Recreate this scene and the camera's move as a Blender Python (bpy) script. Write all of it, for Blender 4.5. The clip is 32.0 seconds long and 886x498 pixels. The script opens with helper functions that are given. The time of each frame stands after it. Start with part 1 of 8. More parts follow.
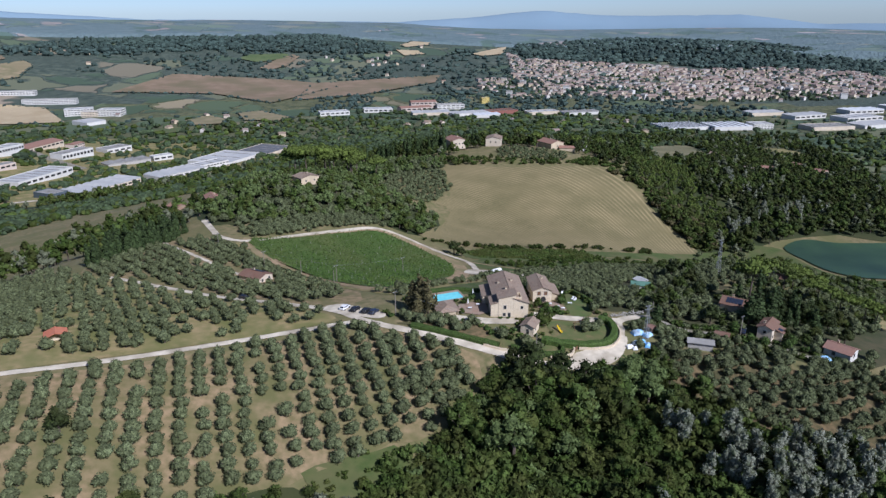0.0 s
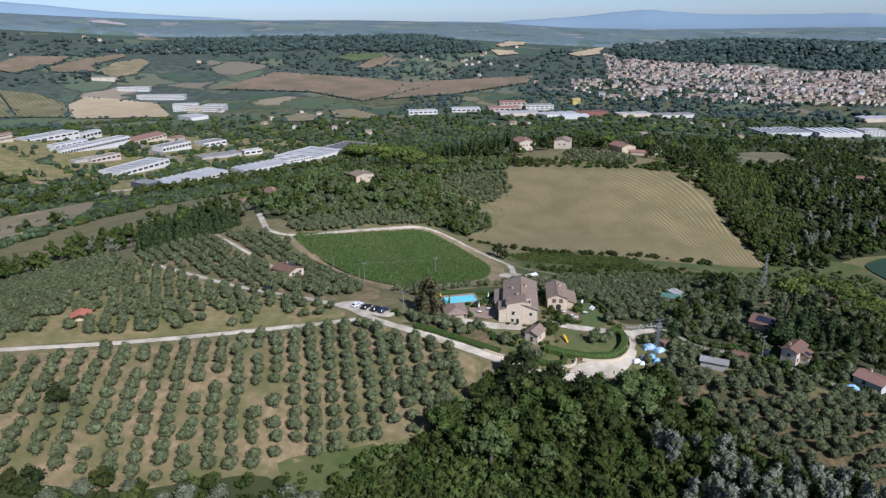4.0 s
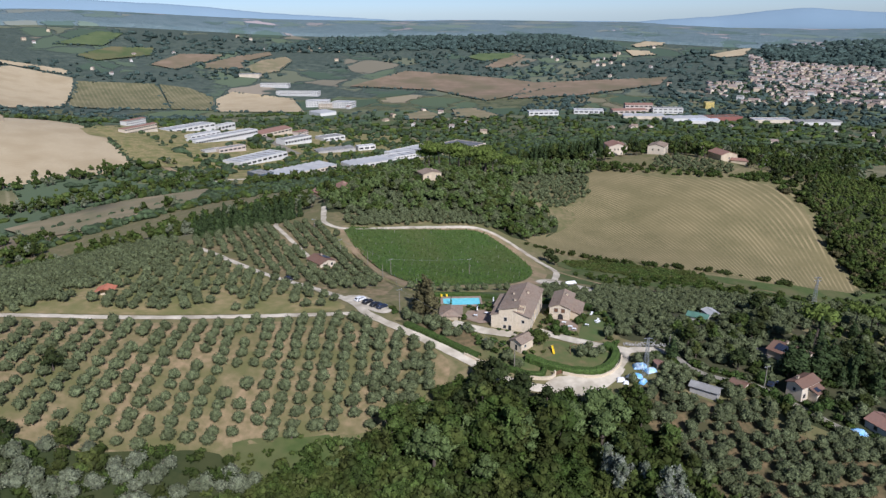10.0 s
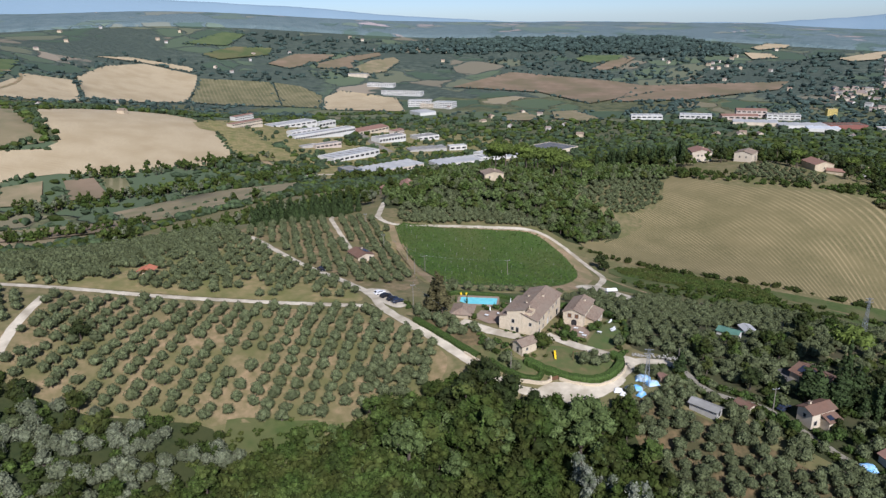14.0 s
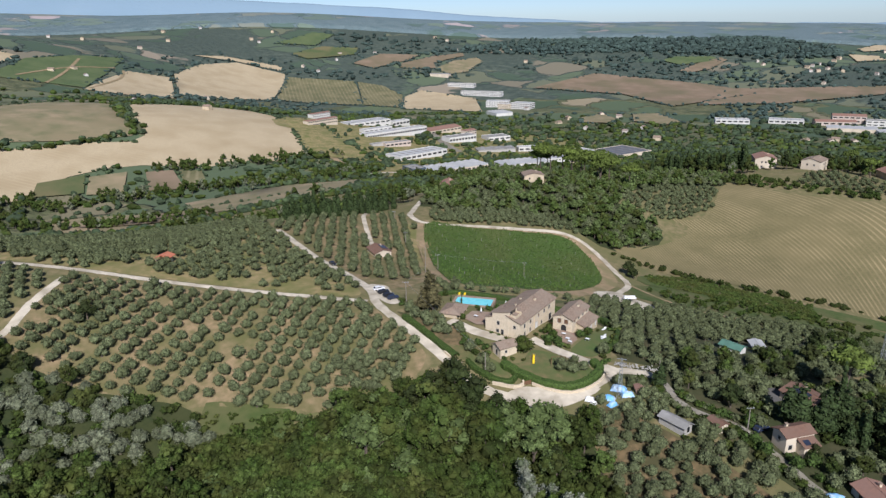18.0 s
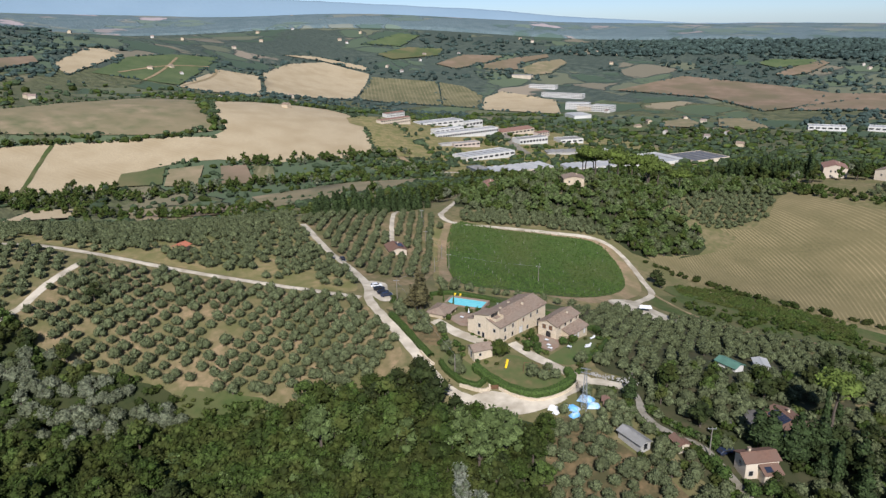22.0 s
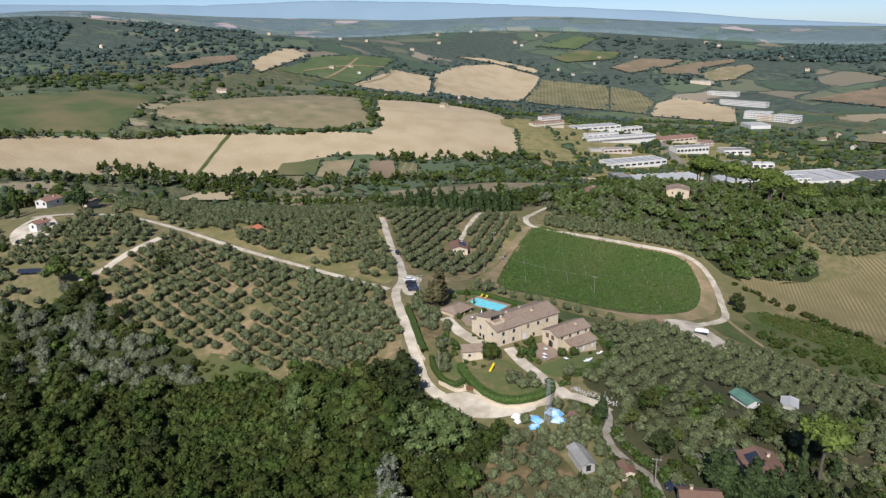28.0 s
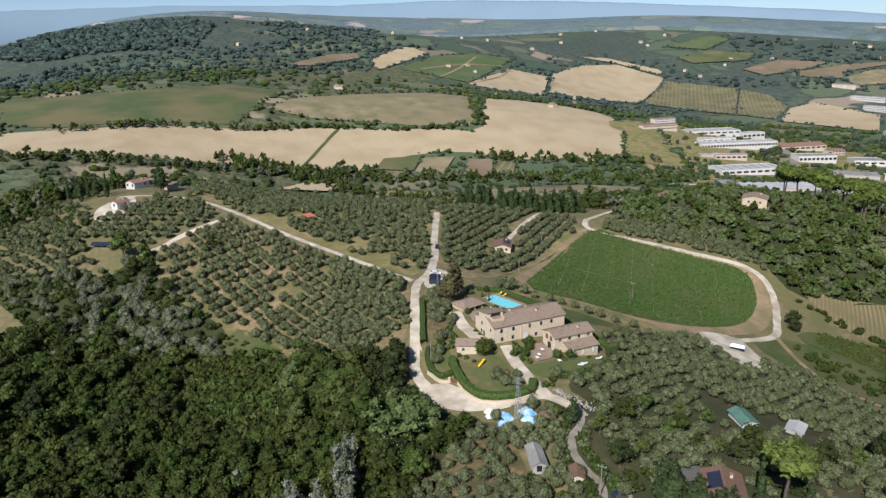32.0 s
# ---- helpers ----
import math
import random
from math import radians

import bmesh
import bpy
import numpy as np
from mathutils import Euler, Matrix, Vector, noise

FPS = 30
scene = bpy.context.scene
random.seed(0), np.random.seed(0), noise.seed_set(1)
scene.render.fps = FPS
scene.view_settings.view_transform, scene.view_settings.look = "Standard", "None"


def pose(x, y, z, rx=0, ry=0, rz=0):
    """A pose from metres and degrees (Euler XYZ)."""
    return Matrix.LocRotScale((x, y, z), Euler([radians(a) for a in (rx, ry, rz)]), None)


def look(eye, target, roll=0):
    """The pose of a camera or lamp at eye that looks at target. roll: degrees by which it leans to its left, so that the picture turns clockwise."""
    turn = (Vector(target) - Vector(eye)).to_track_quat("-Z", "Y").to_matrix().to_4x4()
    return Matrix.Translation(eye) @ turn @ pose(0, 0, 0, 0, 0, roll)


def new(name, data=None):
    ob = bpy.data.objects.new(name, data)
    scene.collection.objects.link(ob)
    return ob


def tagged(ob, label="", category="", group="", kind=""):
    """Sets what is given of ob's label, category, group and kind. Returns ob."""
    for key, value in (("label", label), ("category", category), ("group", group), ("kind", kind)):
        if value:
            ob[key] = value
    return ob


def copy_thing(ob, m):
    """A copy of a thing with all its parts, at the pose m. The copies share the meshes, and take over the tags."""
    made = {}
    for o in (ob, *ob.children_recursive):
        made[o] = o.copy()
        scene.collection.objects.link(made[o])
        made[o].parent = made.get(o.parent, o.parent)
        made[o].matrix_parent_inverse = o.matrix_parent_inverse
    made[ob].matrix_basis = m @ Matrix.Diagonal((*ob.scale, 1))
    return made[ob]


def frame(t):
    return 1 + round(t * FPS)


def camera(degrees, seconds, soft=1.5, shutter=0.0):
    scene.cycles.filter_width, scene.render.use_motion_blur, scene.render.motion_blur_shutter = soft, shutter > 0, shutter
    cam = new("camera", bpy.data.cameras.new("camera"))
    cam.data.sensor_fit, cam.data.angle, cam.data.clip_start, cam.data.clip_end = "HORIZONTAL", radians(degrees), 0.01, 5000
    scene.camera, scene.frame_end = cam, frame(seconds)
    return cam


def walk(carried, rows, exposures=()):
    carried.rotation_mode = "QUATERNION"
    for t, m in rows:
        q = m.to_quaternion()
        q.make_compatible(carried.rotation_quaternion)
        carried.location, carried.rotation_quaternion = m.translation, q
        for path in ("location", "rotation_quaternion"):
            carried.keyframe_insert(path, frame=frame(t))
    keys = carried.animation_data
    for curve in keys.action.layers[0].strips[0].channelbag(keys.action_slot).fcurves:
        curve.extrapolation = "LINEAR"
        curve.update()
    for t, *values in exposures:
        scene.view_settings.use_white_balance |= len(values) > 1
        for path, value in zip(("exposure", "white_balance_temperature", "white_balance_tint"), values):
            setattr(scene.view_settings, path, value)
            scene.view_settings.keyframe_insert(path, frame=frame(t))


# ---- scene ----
cam = camera(65.7, 32.0, 1.4)
PATH = [
    (0, (-19.94, -213.24, 98.76), (-18.34, -118.69, 66.21), -0.30),
    (1, (-13.18, -213.51, 98.66), (-15.73, -118.96, 66.11), -0.36),
    (2, (-6.18, -213.17, 98.74), (-12.58, -118.82, 66.29), -0.43),
    (3, (1.02, -212.37, 98.97), (-8.48, -118.27, 66.47), -0.49),
    (5.5, (18.72, -208.90, 99.36), (3.42, -115.55, 66.96), -0.62),
    (6, (22.42, -208.16, 99.33), (5.92, -115.01, 66.93), -0.65),
    (7, (29.67, -206.41, 99.32), (10.82, -113.71, 66.87), -0.70),
    (8, (36.86, -204.71, 99.24), (15.41, -112.56, 66.84), -0.74),
    (8.5, (40.49, -203.78, 99.22), (16.99, -112.13, 66.77), -0.77),
    (9, (44.16, -202.63, 99.10), (18.21, -111.63, 66.70), -0.79),
    (10, (51.55, -200.56, 98.77), (21.10, -110.96, 66.47), -0.83),
    (11, (58.63, -198.29, 98.44), (24.03, -110.14, 66.24), -0.86),
    (12, (65.79, -195.70, 98.02), (27.34, -109.15, 65.92), -0.90),
    (13, (72.84, -192.64, 97.73), (30.84, -107.74, 65.58), -0.93),
    (13.5, (76.48, -191.16, 97.54), (33.18, -106.86, 65.54), -0.94),
    (15.5, (90.46, -183.98, 96.90), (42.41, -102.28, 65.05), -0.99),
    (16, (93.76, -182.02, 96.81), (44.36, -101.12, 64.96), -1.01),
    (17, (100.35, -178.21, 96.61), (48.05, -99.11, 64.86), -1.02),
    (18, (106.78, -173.99, 96.47), (51.93, -96.64, 64.87), -1.04),
    (19, (113.06, -168.87, 96.04), (55.76, -93.22, 64.49), -1.06),
    (20, (119.11, -163.60, 95.59), (59.36, -89.80, 64.14), -1.07),
    (21, (125.10, -158.45, 95.21), (63.15, -86.50, 63.91), -1.07),
    (22, (131.25, -153.25, 95.08), (66.75, -83.50, 63.83), -1.08),
    (23, (137.11, -147.62, 94.79), (70.16, -80.12, 63.69), -1.08),
    (24, (142.90, -141.69, 94.49), (73.35, -76.89, 63.44), -1.08),
    (25, (149.15, -135.53, 94.34), (76.50, -74.23, 63.44), -1.08),
    (25.5, (152.29, -132.51, 94.26), (78.14, -72.91, 63.51), -1.08),
    (27.5, (163.76, -119.26, 93.87), (84.36, -66.71, 63.27), -1.06),
    (28, (166.54, -115.76, 93.75), (85.99, -64.91, 63.30), -1.05),
    (29, (172.25, -108.76, 93.54), (89.55, -61.41, 63.24), -1.04),
    (30, (177.32, -101.37, 93.35), (92.57, -57.92, 62.85), -1.02),
    (31, (182.24, -93.72, 93.01), (95.54, -54.22, 62.76), -1.00),
    (32, (186.52, -85.92, 92.68), (98.02, -50.42, 62.43), -0.97),
]
walk(cam, [(t, look(a, b, c)) for t, a, b, c in PATH], [(0, 0.13, 5480, 16), (13, 0.18, 5760, 14), (32, 0.22, 6050, 12)])

# ---- world and sun ----
SUN_AZ, SUN_EL = radians(138), radians(40)
world = bpy.data.worlds.new("world")
scene.world = world
world.use_nodes = True
wn = world.node_tree
sky = wn.nodes.new("ShaderNodeTexSky")
sky.sky_type, sky.sun_disc = "NISHITA", False
sky.sun_elevation, sky.sun_rotation = SUN_EL, SUN_AZ
sky.dust_density, sky.air_density, sky.ozone_density = 0.3, 0.55, 2.0
wn.links.new(sky.outputs[0], wn.nodes["Background"].inputs[0])
wn.nodes["Background"].inputs[1].default_value = 0.085
sun_data = bpy.data.lights.new("sun", "SUN")
sun_data.energy, sun_data.angle, sun_data.color = 5.0, radians(0.8), (1.0, 0.95, 0.89)
sun = new("sun", sun_data)
sun_dir = Vector((math.sin(SUN_AZ) * math.cos(SUN_EL), math.cos(SUN_AZ) * math.cos(SUN_EL), math.sin(SUN_EL)))
sun.matrix_world = look(sun_dir * 500, (0, 0, 0))


# ---- materials ----
def mat(name, a, b, scale=1.0, rough=0.85, c=None, big=0.05, bump=0.0, metal=0.0, detail=4.0, stretch=None, island=0.0, leaf=0.0, objrand=0.0, spec=0.3):
    """Two colours mixed at a fine scale, a third in large patches, with relief; island, objrand: chance variation in brightness."""
    m = bpy.data.materials.new(name)
    m.use_nodes = True
    n, l = m.node_tree.nodes, m.node_tree.links
    bs = n["Principled BSDF"]
    geo = n.new("ShaderNodeNewGeometry")
    src = geo.outputs["Position"]
    if stretch:
        mp = n.new("ShaderNodeMapping")
        mp.inputs["Rotation"].default_value = (0, 0, radians(stretch[2]))
        mp.inputs["Scale"].default_value = (stretch[0], stretch[1], 1)
        l.new(src, mp.inputs[0])
        src = mp.outputs[0]
    tx = n.new("ShaderNodeTexNoise")
    tx.inputs["Scale"].default_value, tx.inputs["Detail"].default_value = scale, detail
    l.new(src, tx.inputs["Vector"])
    ramp = n.new("ShaderNodeMapRange")
    ramp.inputs[1].default_value, ramp.inputs[2].default_value = 0.33, 0.67
    l.new(tx.outputs[0], ramp.inputs[0])
    mix = n.new("ShaderNodeMix")
    mix.data_type = "RGBA"
    mix.inputs[6].default_value, mix.inputs[7].default_value = (*a, 1), (*b, 1)
    l.new(ramp.outputs[0], mix.inputs[0])
    col = mix.outputs[2]
    if c:
        t2 = n.new("ShaderNodeTexNoise")
        t2.inputs["Scale"].default_value, t2.inputs["Detail"].default_value = big, 5.0
        l.new(geo.outputs["Position"], t2.inputs["Vector"])
        r2 = n.new("ShaderNodeMapRange")
        r2.inputs[1].default_value, r2.inputs[2].default_value = 0.42, 0.64
        l.new(t2.outputs[0], r2.inputs[0])
        m2 = n.new("ShaderNodeMix")
        m2.data_type = "RGBA"
        l.new(r2.outputs[0], m2.inputs[0])
        l.new(col, m2.inputs[6])
        m2.inputs[7].default_value = (*c, 1)
        col = m2.outputs[2]
    for amount, node, out in ((island, "ShaderNodeNewGeometry", "Random Per Island"), (objrand, "ShaderNodeObjectInfo", "Random")):
        if amount:
            rn = n.new(node)
            rr = n.new("ShaderNodeMapRange")
            rr.inputs[3].default_value, rr.inputs[4].default_value = 1 - amount, 1 + amount
            l.new(rn.outputs[out], rr.inputs[0])
            hs = n.new("ShaderNodeHueSaturation")
            l.new(rr.outputs[0], hs.inputs["Value"])
            l.new(col, hs.inputs["Color"])
            col = hs.outputs[0]
    l.new(col, bs.inputs["Base Color"])
    bs.inputs["Roughness"].default_value, bs.inputs["Metallic"].default_value = rough, metal
    bs.inputs["Specular IOR Level"].default_value = spec
    if bump:
        bp = n.new("ShaderNodeBump")
        bp.inputs["Strength"].default_value, bp.inputs["Distance"].default_value = 0.8, bump
        l.new(tx.outputs[0], bp.inputs["Height"])
        l.new(bp.outputs[0], bs.inputs["Normal"])
    if leaf:
        tr = n.new("ShaderNodeBsdfTranslucent")
        l.new(col, tr.inputs[0])
        ms = n.new("ShaderNodeMixShader")
        ms.inputs[0].default_value = leaf
        l.new(bs.outputs[0], ms.inputs[1])
        l.new(tr.outputs[0], ms.inputs[2])
        l.new(ms.outputs[0], n["Material Output"].inputs[0])
    return m


def rows_mat(name, soil, leafc, angle, spacing, sharp=0.5, c=None, warp=1.6, bend=None):
    """Rows of crop or stubble over soil, at a true spacing in metres; bend = (x, y, k) fans them round a point."""
    m = mat(name, leafc, tuple(v * 0.7 for v in leafc), 0.8, 0.9, c, 0.02, 0.0)
    n, l = m.node_tree.nodes, m.node_tree.links
    bs = n["Principled BSDF"]
    col = bs.inputs["Base Color"].links[0].from_socket
    geo = n.new("ShaderNodeNewGeometry")
    mp = n.new("ShaderNodeMapping")
    mp.inputs["Rotation"].default_value = (0, 0, radians(angle))
    place = geo.outputs["Position"]
    if bend:
        off = n.new("ShaderNodeVectorMath")
        off.operation = "SUBTRACT"
        off.inputs[1].default_value = (bend[0], bend[1], 0)
        l.new(place, off.inputs[0])
        sep, prod, comb, add = n.new("ShaderNodeSeparateXYZ"), n.new("ShaderNodeMath"), n.new("ShaderNodeCombineXYZ"), n.new("ShaderNodeVectorMath")
        l.new(off.outputs[0], sep.inputs[0])
        prod.operation = "MULTIPLY"
        l.new(sep.outputs[0], prod.inputs[0])
        l.new(sep.outputs[1], prod.inputs[1])
        l.new(prod.outputs[0], comb.inputs[0])
        add.operation = "MULTIPLY_ADD"
        add.inputs[1].default_value = (bend[2], 0, 0)
        l.new(comb.outputs[0], add.inputs[0])
        l.new(place, add.inputs[2])
        place = add.outputs[0]
    l.new(place, mp.inputs[0])
    wv = n.new("ShaderNodeTexWave")
    wv.inputs["Scale"].default_value = 2 * math.pi / spacing / 20
    wv.inputs["Distortion"].default_value, wv.inputs["Detail"].default_value, wv.inputs["Detail Scale"].default_value = warp, 3.0, 0.12
    l.new(mp.outputs[0], wv.inputs[0])
    mx = n.new("ShaderNodeMix")
    mx.data_type = "RGBA"
    mr = n.new("ShaderNodeMapRange")
    mr.inputs[1].default_value, mr.inputs[2].default_value, mr.inputs[4].default_value = 0.5, 1.0, sharp
    l.new(wv.outputs["Fac"], mr.inputs[0])
    fade = n.new("ShaderNodeTexNoise")
    fade.inputs["Scale"].default_value, fade.inputs["Detail"].default_value = 0.05, 5.0
    l.new(geo.outputs["Position"], fade.inputs["Vector"])
    fr = n.new("ShaderNodeMapRange")
    fr.inputs[1].default_value, fr.inputs[2].default_value, fr.inputs[3].default_value = 0.36, 0.62, 0.1
    l.new(fade.outputs[0], fr.inputs[0])
    part_rows = n.new("ShaderNodeMath")
    part_rows.operation = "MULTIPLY"
    l.new(mr.outputs[0], part_rows.inputs[0])
    l.new(fr.outputs[0], part_rows.inputs[1])
    l.new(part_rows.outputs[0], mx.inputs[0])
    l.new(col, mx.inputs[6])
    mx.inputs[7].default_value = (*soil, 1)
    l.new(mx.outputs[2], bs.inputs["Base Color"])
    return m


M = {}
M["ground"] = mat("dry_grass_soil", (0.23, 0.18, 0.092), (0.12, 0.115, 0.046), 0.35, 0.95, (0.13, 0.125, 0.048), 0.06, 0.05, detail=9)
M["far_land"] = mat("far_farmland", (0.055, 0.068, 0.030), (0.14, 0.14, 0.07), 0.05, 0.95, (0.10, 0.105, 0.05), 0.006, 0, detail=6)


def patchwork(m, cut, tint=(1, 1, 1)):
    """Fields parted by hedges, and woods over the rest; tint puts haze into field colours."""
    n, l = m.node_tree.nodes, m.node_tree.links
    bs = n["Principled BSDF"]
    wood = bs.inputs["Base Color"].links[0].from_socket
    geo = n.new("ShaderNodeNewGeometry")
    drift = n.new("ShaderNodeTexNoise")
    drift.inputs["Scale"].default_value, drift.inputs["Detail"].default_value = 0.012, 3.0
    l.new(geo.outputs["Position"], drift.inputs["Vector"])
    warp = n.new("ShaderNodeVectorMath")
    warp.operation = "MULTIPLY_ADD"
    warp.inputs[1].default_value = (110, 110, 0)
    l.new(drift.outputs["Color"], warp.inputs[0])
    l.new(geo.outputs["Position"], warp.inputs[2])
    outs = []
    for feature in ("F1", "DISTANCE_TO_EDGE"):
        v = n.new("ShaderNodeTexVoronoi")
        v.feature = feature
        v.inputs["Scale"].default_value, v.inputs["Randomness"].default_value = 0.0066, 1.0
        l.new(warp.outputs[0], v.inputs["Vector"])
        outs.append(v)
    sep = n.new("ShaderNodeSeparateColor")
    l.new(outs[0].outputs["Color"], sep.inputs[0])
    ramp = n.new("ShaderNodeValToRGB")
    ramp.color_ramp.interpolation = "CONSTANT"
    ramp.color_ramp.elements[0].color = (0.062, 0.092, 0.05, 1)
    ramp.color_ramp.elements[1].position, ramp.color_ramp.elements[1].color = 0.95, (0.27, 0.225, 0.14, 1)
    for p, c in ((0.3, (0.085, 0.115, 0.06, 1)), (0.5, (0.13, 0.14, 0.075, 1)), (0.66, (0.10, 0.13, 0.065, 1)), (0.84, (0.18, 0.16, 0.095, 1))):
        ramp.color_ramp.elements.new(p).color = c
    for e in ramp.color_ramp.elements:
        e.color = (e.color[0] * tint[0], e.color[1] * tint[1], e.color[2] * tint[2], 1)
    l.new(sep.outputs[0], ramp.inputs[0])
    grain = n.new("ShaderNodeTexNoise")
    grain.inputs["Scale"].default_value, grain.inputs["Detail"].default_value = 0.03, 8.0
    l.new(geo.outputs["Position"], grain.inputs["Vector"])
    edge = n.new("ShaderNodeMath")
    edge.operation = "MULTIPLY_ADD"
    edge.inputs[1].default_value = 0.085
    l.new(grain.outputs[0], edge.inputs[0])
    l.new(outs[1].outputs["Distance"], edge.inputs[2])
    hedge_line = n.new("ShaderNodeMapRange")
    hedge_line.inputs[1].default_value, hedge_line.inputs[2].default_value = 0.075, 0.10
    hedge_line.inputs[3].default_value, hedge_line.inputs[4].default_value = 1, 0
    l.new(edge.outputs[0], hedge_line.inputs[0])
    cover = n.new("ShaderNodeTexNoise")
    cover.inputs["Scale"].default_value, cover.inputs["Detail"].default_value = 0.0032, 8.0
    l.new(geo.outputs["Position"], cover.inputs["Vector"])
    woods = n.new("ShaderNodeMapRange")
    woods.inputs[1].default_value, woods.inputs[2].default_value = cut, cut + 0.03
    l.new(cover.outputs[0], woods.inputs[0])
    both = n.new("ShaderNodeMath")
    both.operation = "MAXIMUM"
    l.new(hedge_line.outputs[0], both.inputs[0])
    l.new(woods.outputs[0], both.inputs[1])
    mx = n.new("ShaderNodeMix")
    mx.data_type = "RGBA"
    l.new(both.outputs[0], mx.inputs[0])
    l.new(ramp.outputs[0], mx.inputs[6])
    l.new(wood, mx.inputs[7])
    l.new(mx.outputs[2], bs.inputs["Base Color"])
    bump = n.new("ShaderNodeBump")
    bump.inputs["Strength"].default_value, bump.inputs["Distance"].default_value = 1.0, 9.0
    rough_top = n.new("ShaderNodeTexNoise")
    rough_top.inputs["Scale"].default_value, rough_top.inputs["Detail"].default_value = 0.06, 3.0
    l.new(geo.outputs["Position"], rough_top.inputs["Vector"])
    canopy = n.new("ShaderNodeMath")
    canopy.operation = "MULTIPLY"
    l.new(rough_top.outputs[0], canopy.inputs[0])
    l.new(both.outputs[0], canopy.inputs[1])
    l.new(canopy.outputs[0], bump.inputs["Height"])
    l.new(bump.outputs[0], bs.inputs["Normal"])
    return m


patchwork(M["far_land"], 0.49)
M["orchard_soil"] = mat("orchard_soil", (0.30, 0.215, 0.12), (0.155, 0.13, 0.057), 0.4, 0.95, (0.125, 0.12, 0.045), 0.08, 0.05, detail=8)
# Dark floors under trees: tree shade is put into these two colours.
M["shade_dark_wood_floor"] = mat("shade_dark_wood_floor", (0.022, 0.034, 0.010), (0.04, 0.05, 0.015), 0.8, 0.95, (0.05, 0.055, 0.018), 0.05, 0.1, detail=8)
M["garden_floor"] = mat("shade_dark_garden_ground", (0.09, 0.075, 0.038), (0.045, 0.05, 0.02), 0.3, 0.95, (0.04, 0.048, 0.016), 0.06, 0.05, detail=8)
M["lawn"] = mat("lawn", (0.062, 0.11, 0.026), (0.085, 0.125, 0.034), 0.6, 0.95, (0.11, 0.12, 0.042), 0.12, 0.02)
M["track"] = mat("worn_grey_track", (0.30, 0.27, 0.22), (0.22, 0.20, 0.16), 0.6, 0.95, (0.17, 0.15, 0.10), 0.2, 0.02, detail=8)
M["grass"] = mat("rough_grass", (0.05, 0.078, 0.018), (0.08, 0.10, 0.028), 0.5, 0.95, (0.11, 0.105, 0.042), 0.06, 0.05, detail=8)
M["gravel"] = mat("pale_gravel", (0.62, 0.55, 0.43), (0.52, 0.455, 0.35), 0.5, 0.95, (0.36, 0.31, 0.23), 0.15, 0.02, detail=10)
M["dirt"] = mat("bare_dirt", (0.36, 0.26, 0.15), (0.27, 0.19, 0.11), 0.4, 0.95, (0.20, 0.17, 0.08), 0.08, 0.04, detail=8)
M["asphalt"] = mat("asphalt", (0.07, 0.07, 0.07), (0.10, 0.095, 0.09), 0.5, 0.9, (0.13, 0.12, 0.11), 0.05)
M["vineyard"] = rows_mat("vineyard_leaves", (0.15, 0.13, 0.055), (0.07, 0.12, 0.024), -142, 2.4, 0.5, (0.08, 0.11, 0.028))
M["stubble"] = rows_mat("mown_field", (0.32, 0.25, 0.13), (0.175, 0.15, 0.066), -23, 3.6, 0.85, (0.19, 0.156, 0.072), 0.7, (110, 270, -0.008))
M["wheat"] = rows_mat("cut_wheat", (0.42, 0.335, 0.205), (0.50, 0.40, 0.25), 62, 7, 0.8, (0.36, 0.28, 0.165))
M["farvine"] = rows_mat("far_vine_rows", (0.32, 0.265, 0.16), (0.14, 0.135, 0.062), 130, 11, 0.5, (0.18, 0.16, 0.08))
M["plough"] = mat("brown_field", (0.24, 0.175, 0.115), (0.185, 0.135, 0.085), 0.03, 0.95, (0.15, 0.125, 0.07), 0.01, 0, detail=9)
M["meadow"] = mat("green_meadow", (0.068, 0.095, 0.032), (0.095, 0.11, 0.042), 0.05, 0.95, (0.15, 0.13, 0.06), 0.012, 0, detail=8)
M["fallow"] = mat("fallow_field", (0.29, 0.225, 0.135), (0.14, 0.14, 0.066), 0.035, 0.95, (0.22, 0.18, 0.10), 0.012, 0, detail=9)
M["far_green"] = rows_mat("far_vineyard", (0.16, 0.16, 0.08), (0.085, 0.125, 0.045), 40, 9, 0.5, (0.10, 0.13, 0.05))
M["water"] = mat("lake_water", (0.044, 0.082, 0.045), (0.052, 0.09, 0.05), 0.05, 0.3, (0.03, 0.055, 0.036), 0.02, spec=0.035)
M["pool_water"] = mat("pool_water", (0.17, 0.58, 0.64), (0.23, 0.66, 0.70), 0.8, 0.12, spec=0.4)
M["stone"] = mat("stone_wall", (0.66, 0.56, 0.41), (0.44, 0.36, 0.25), 2.2, 0.9, (0.58, 0.48, 0.34), 0.35, 0.04, detail=8)
M["plaster"] = mat("ochre_plaster", (0.56, 0.46, 0.32), (0.50, 0.40, 0.27), 0.8, 0.9, (0.44, 0.36, 0.25), 0.2, 0.01)
M["white_wall"] = mat("white_plaster", (0.64, 0.62, 0.57), (0.54, 0.52, 0.48), 0.5, 0.85, (0.55, 0.53, 0.48), 0.1)
M["cream_wall"] = mat("cream_plaster", (0.62, 0.53, 0.40), (0.55, 0.47, 0.36), 0.5, 0.85, (0.50, 0.42, 0.32), 0.1)
M["town_roof"] = mat("faded_town_roof_tiles", (0.29, 0.215, 0.175), (0.21, 0.155, 0.13), 0.05, 0.9, (0.26, 0.205, 0.175), 0.01, objrand=0.15)
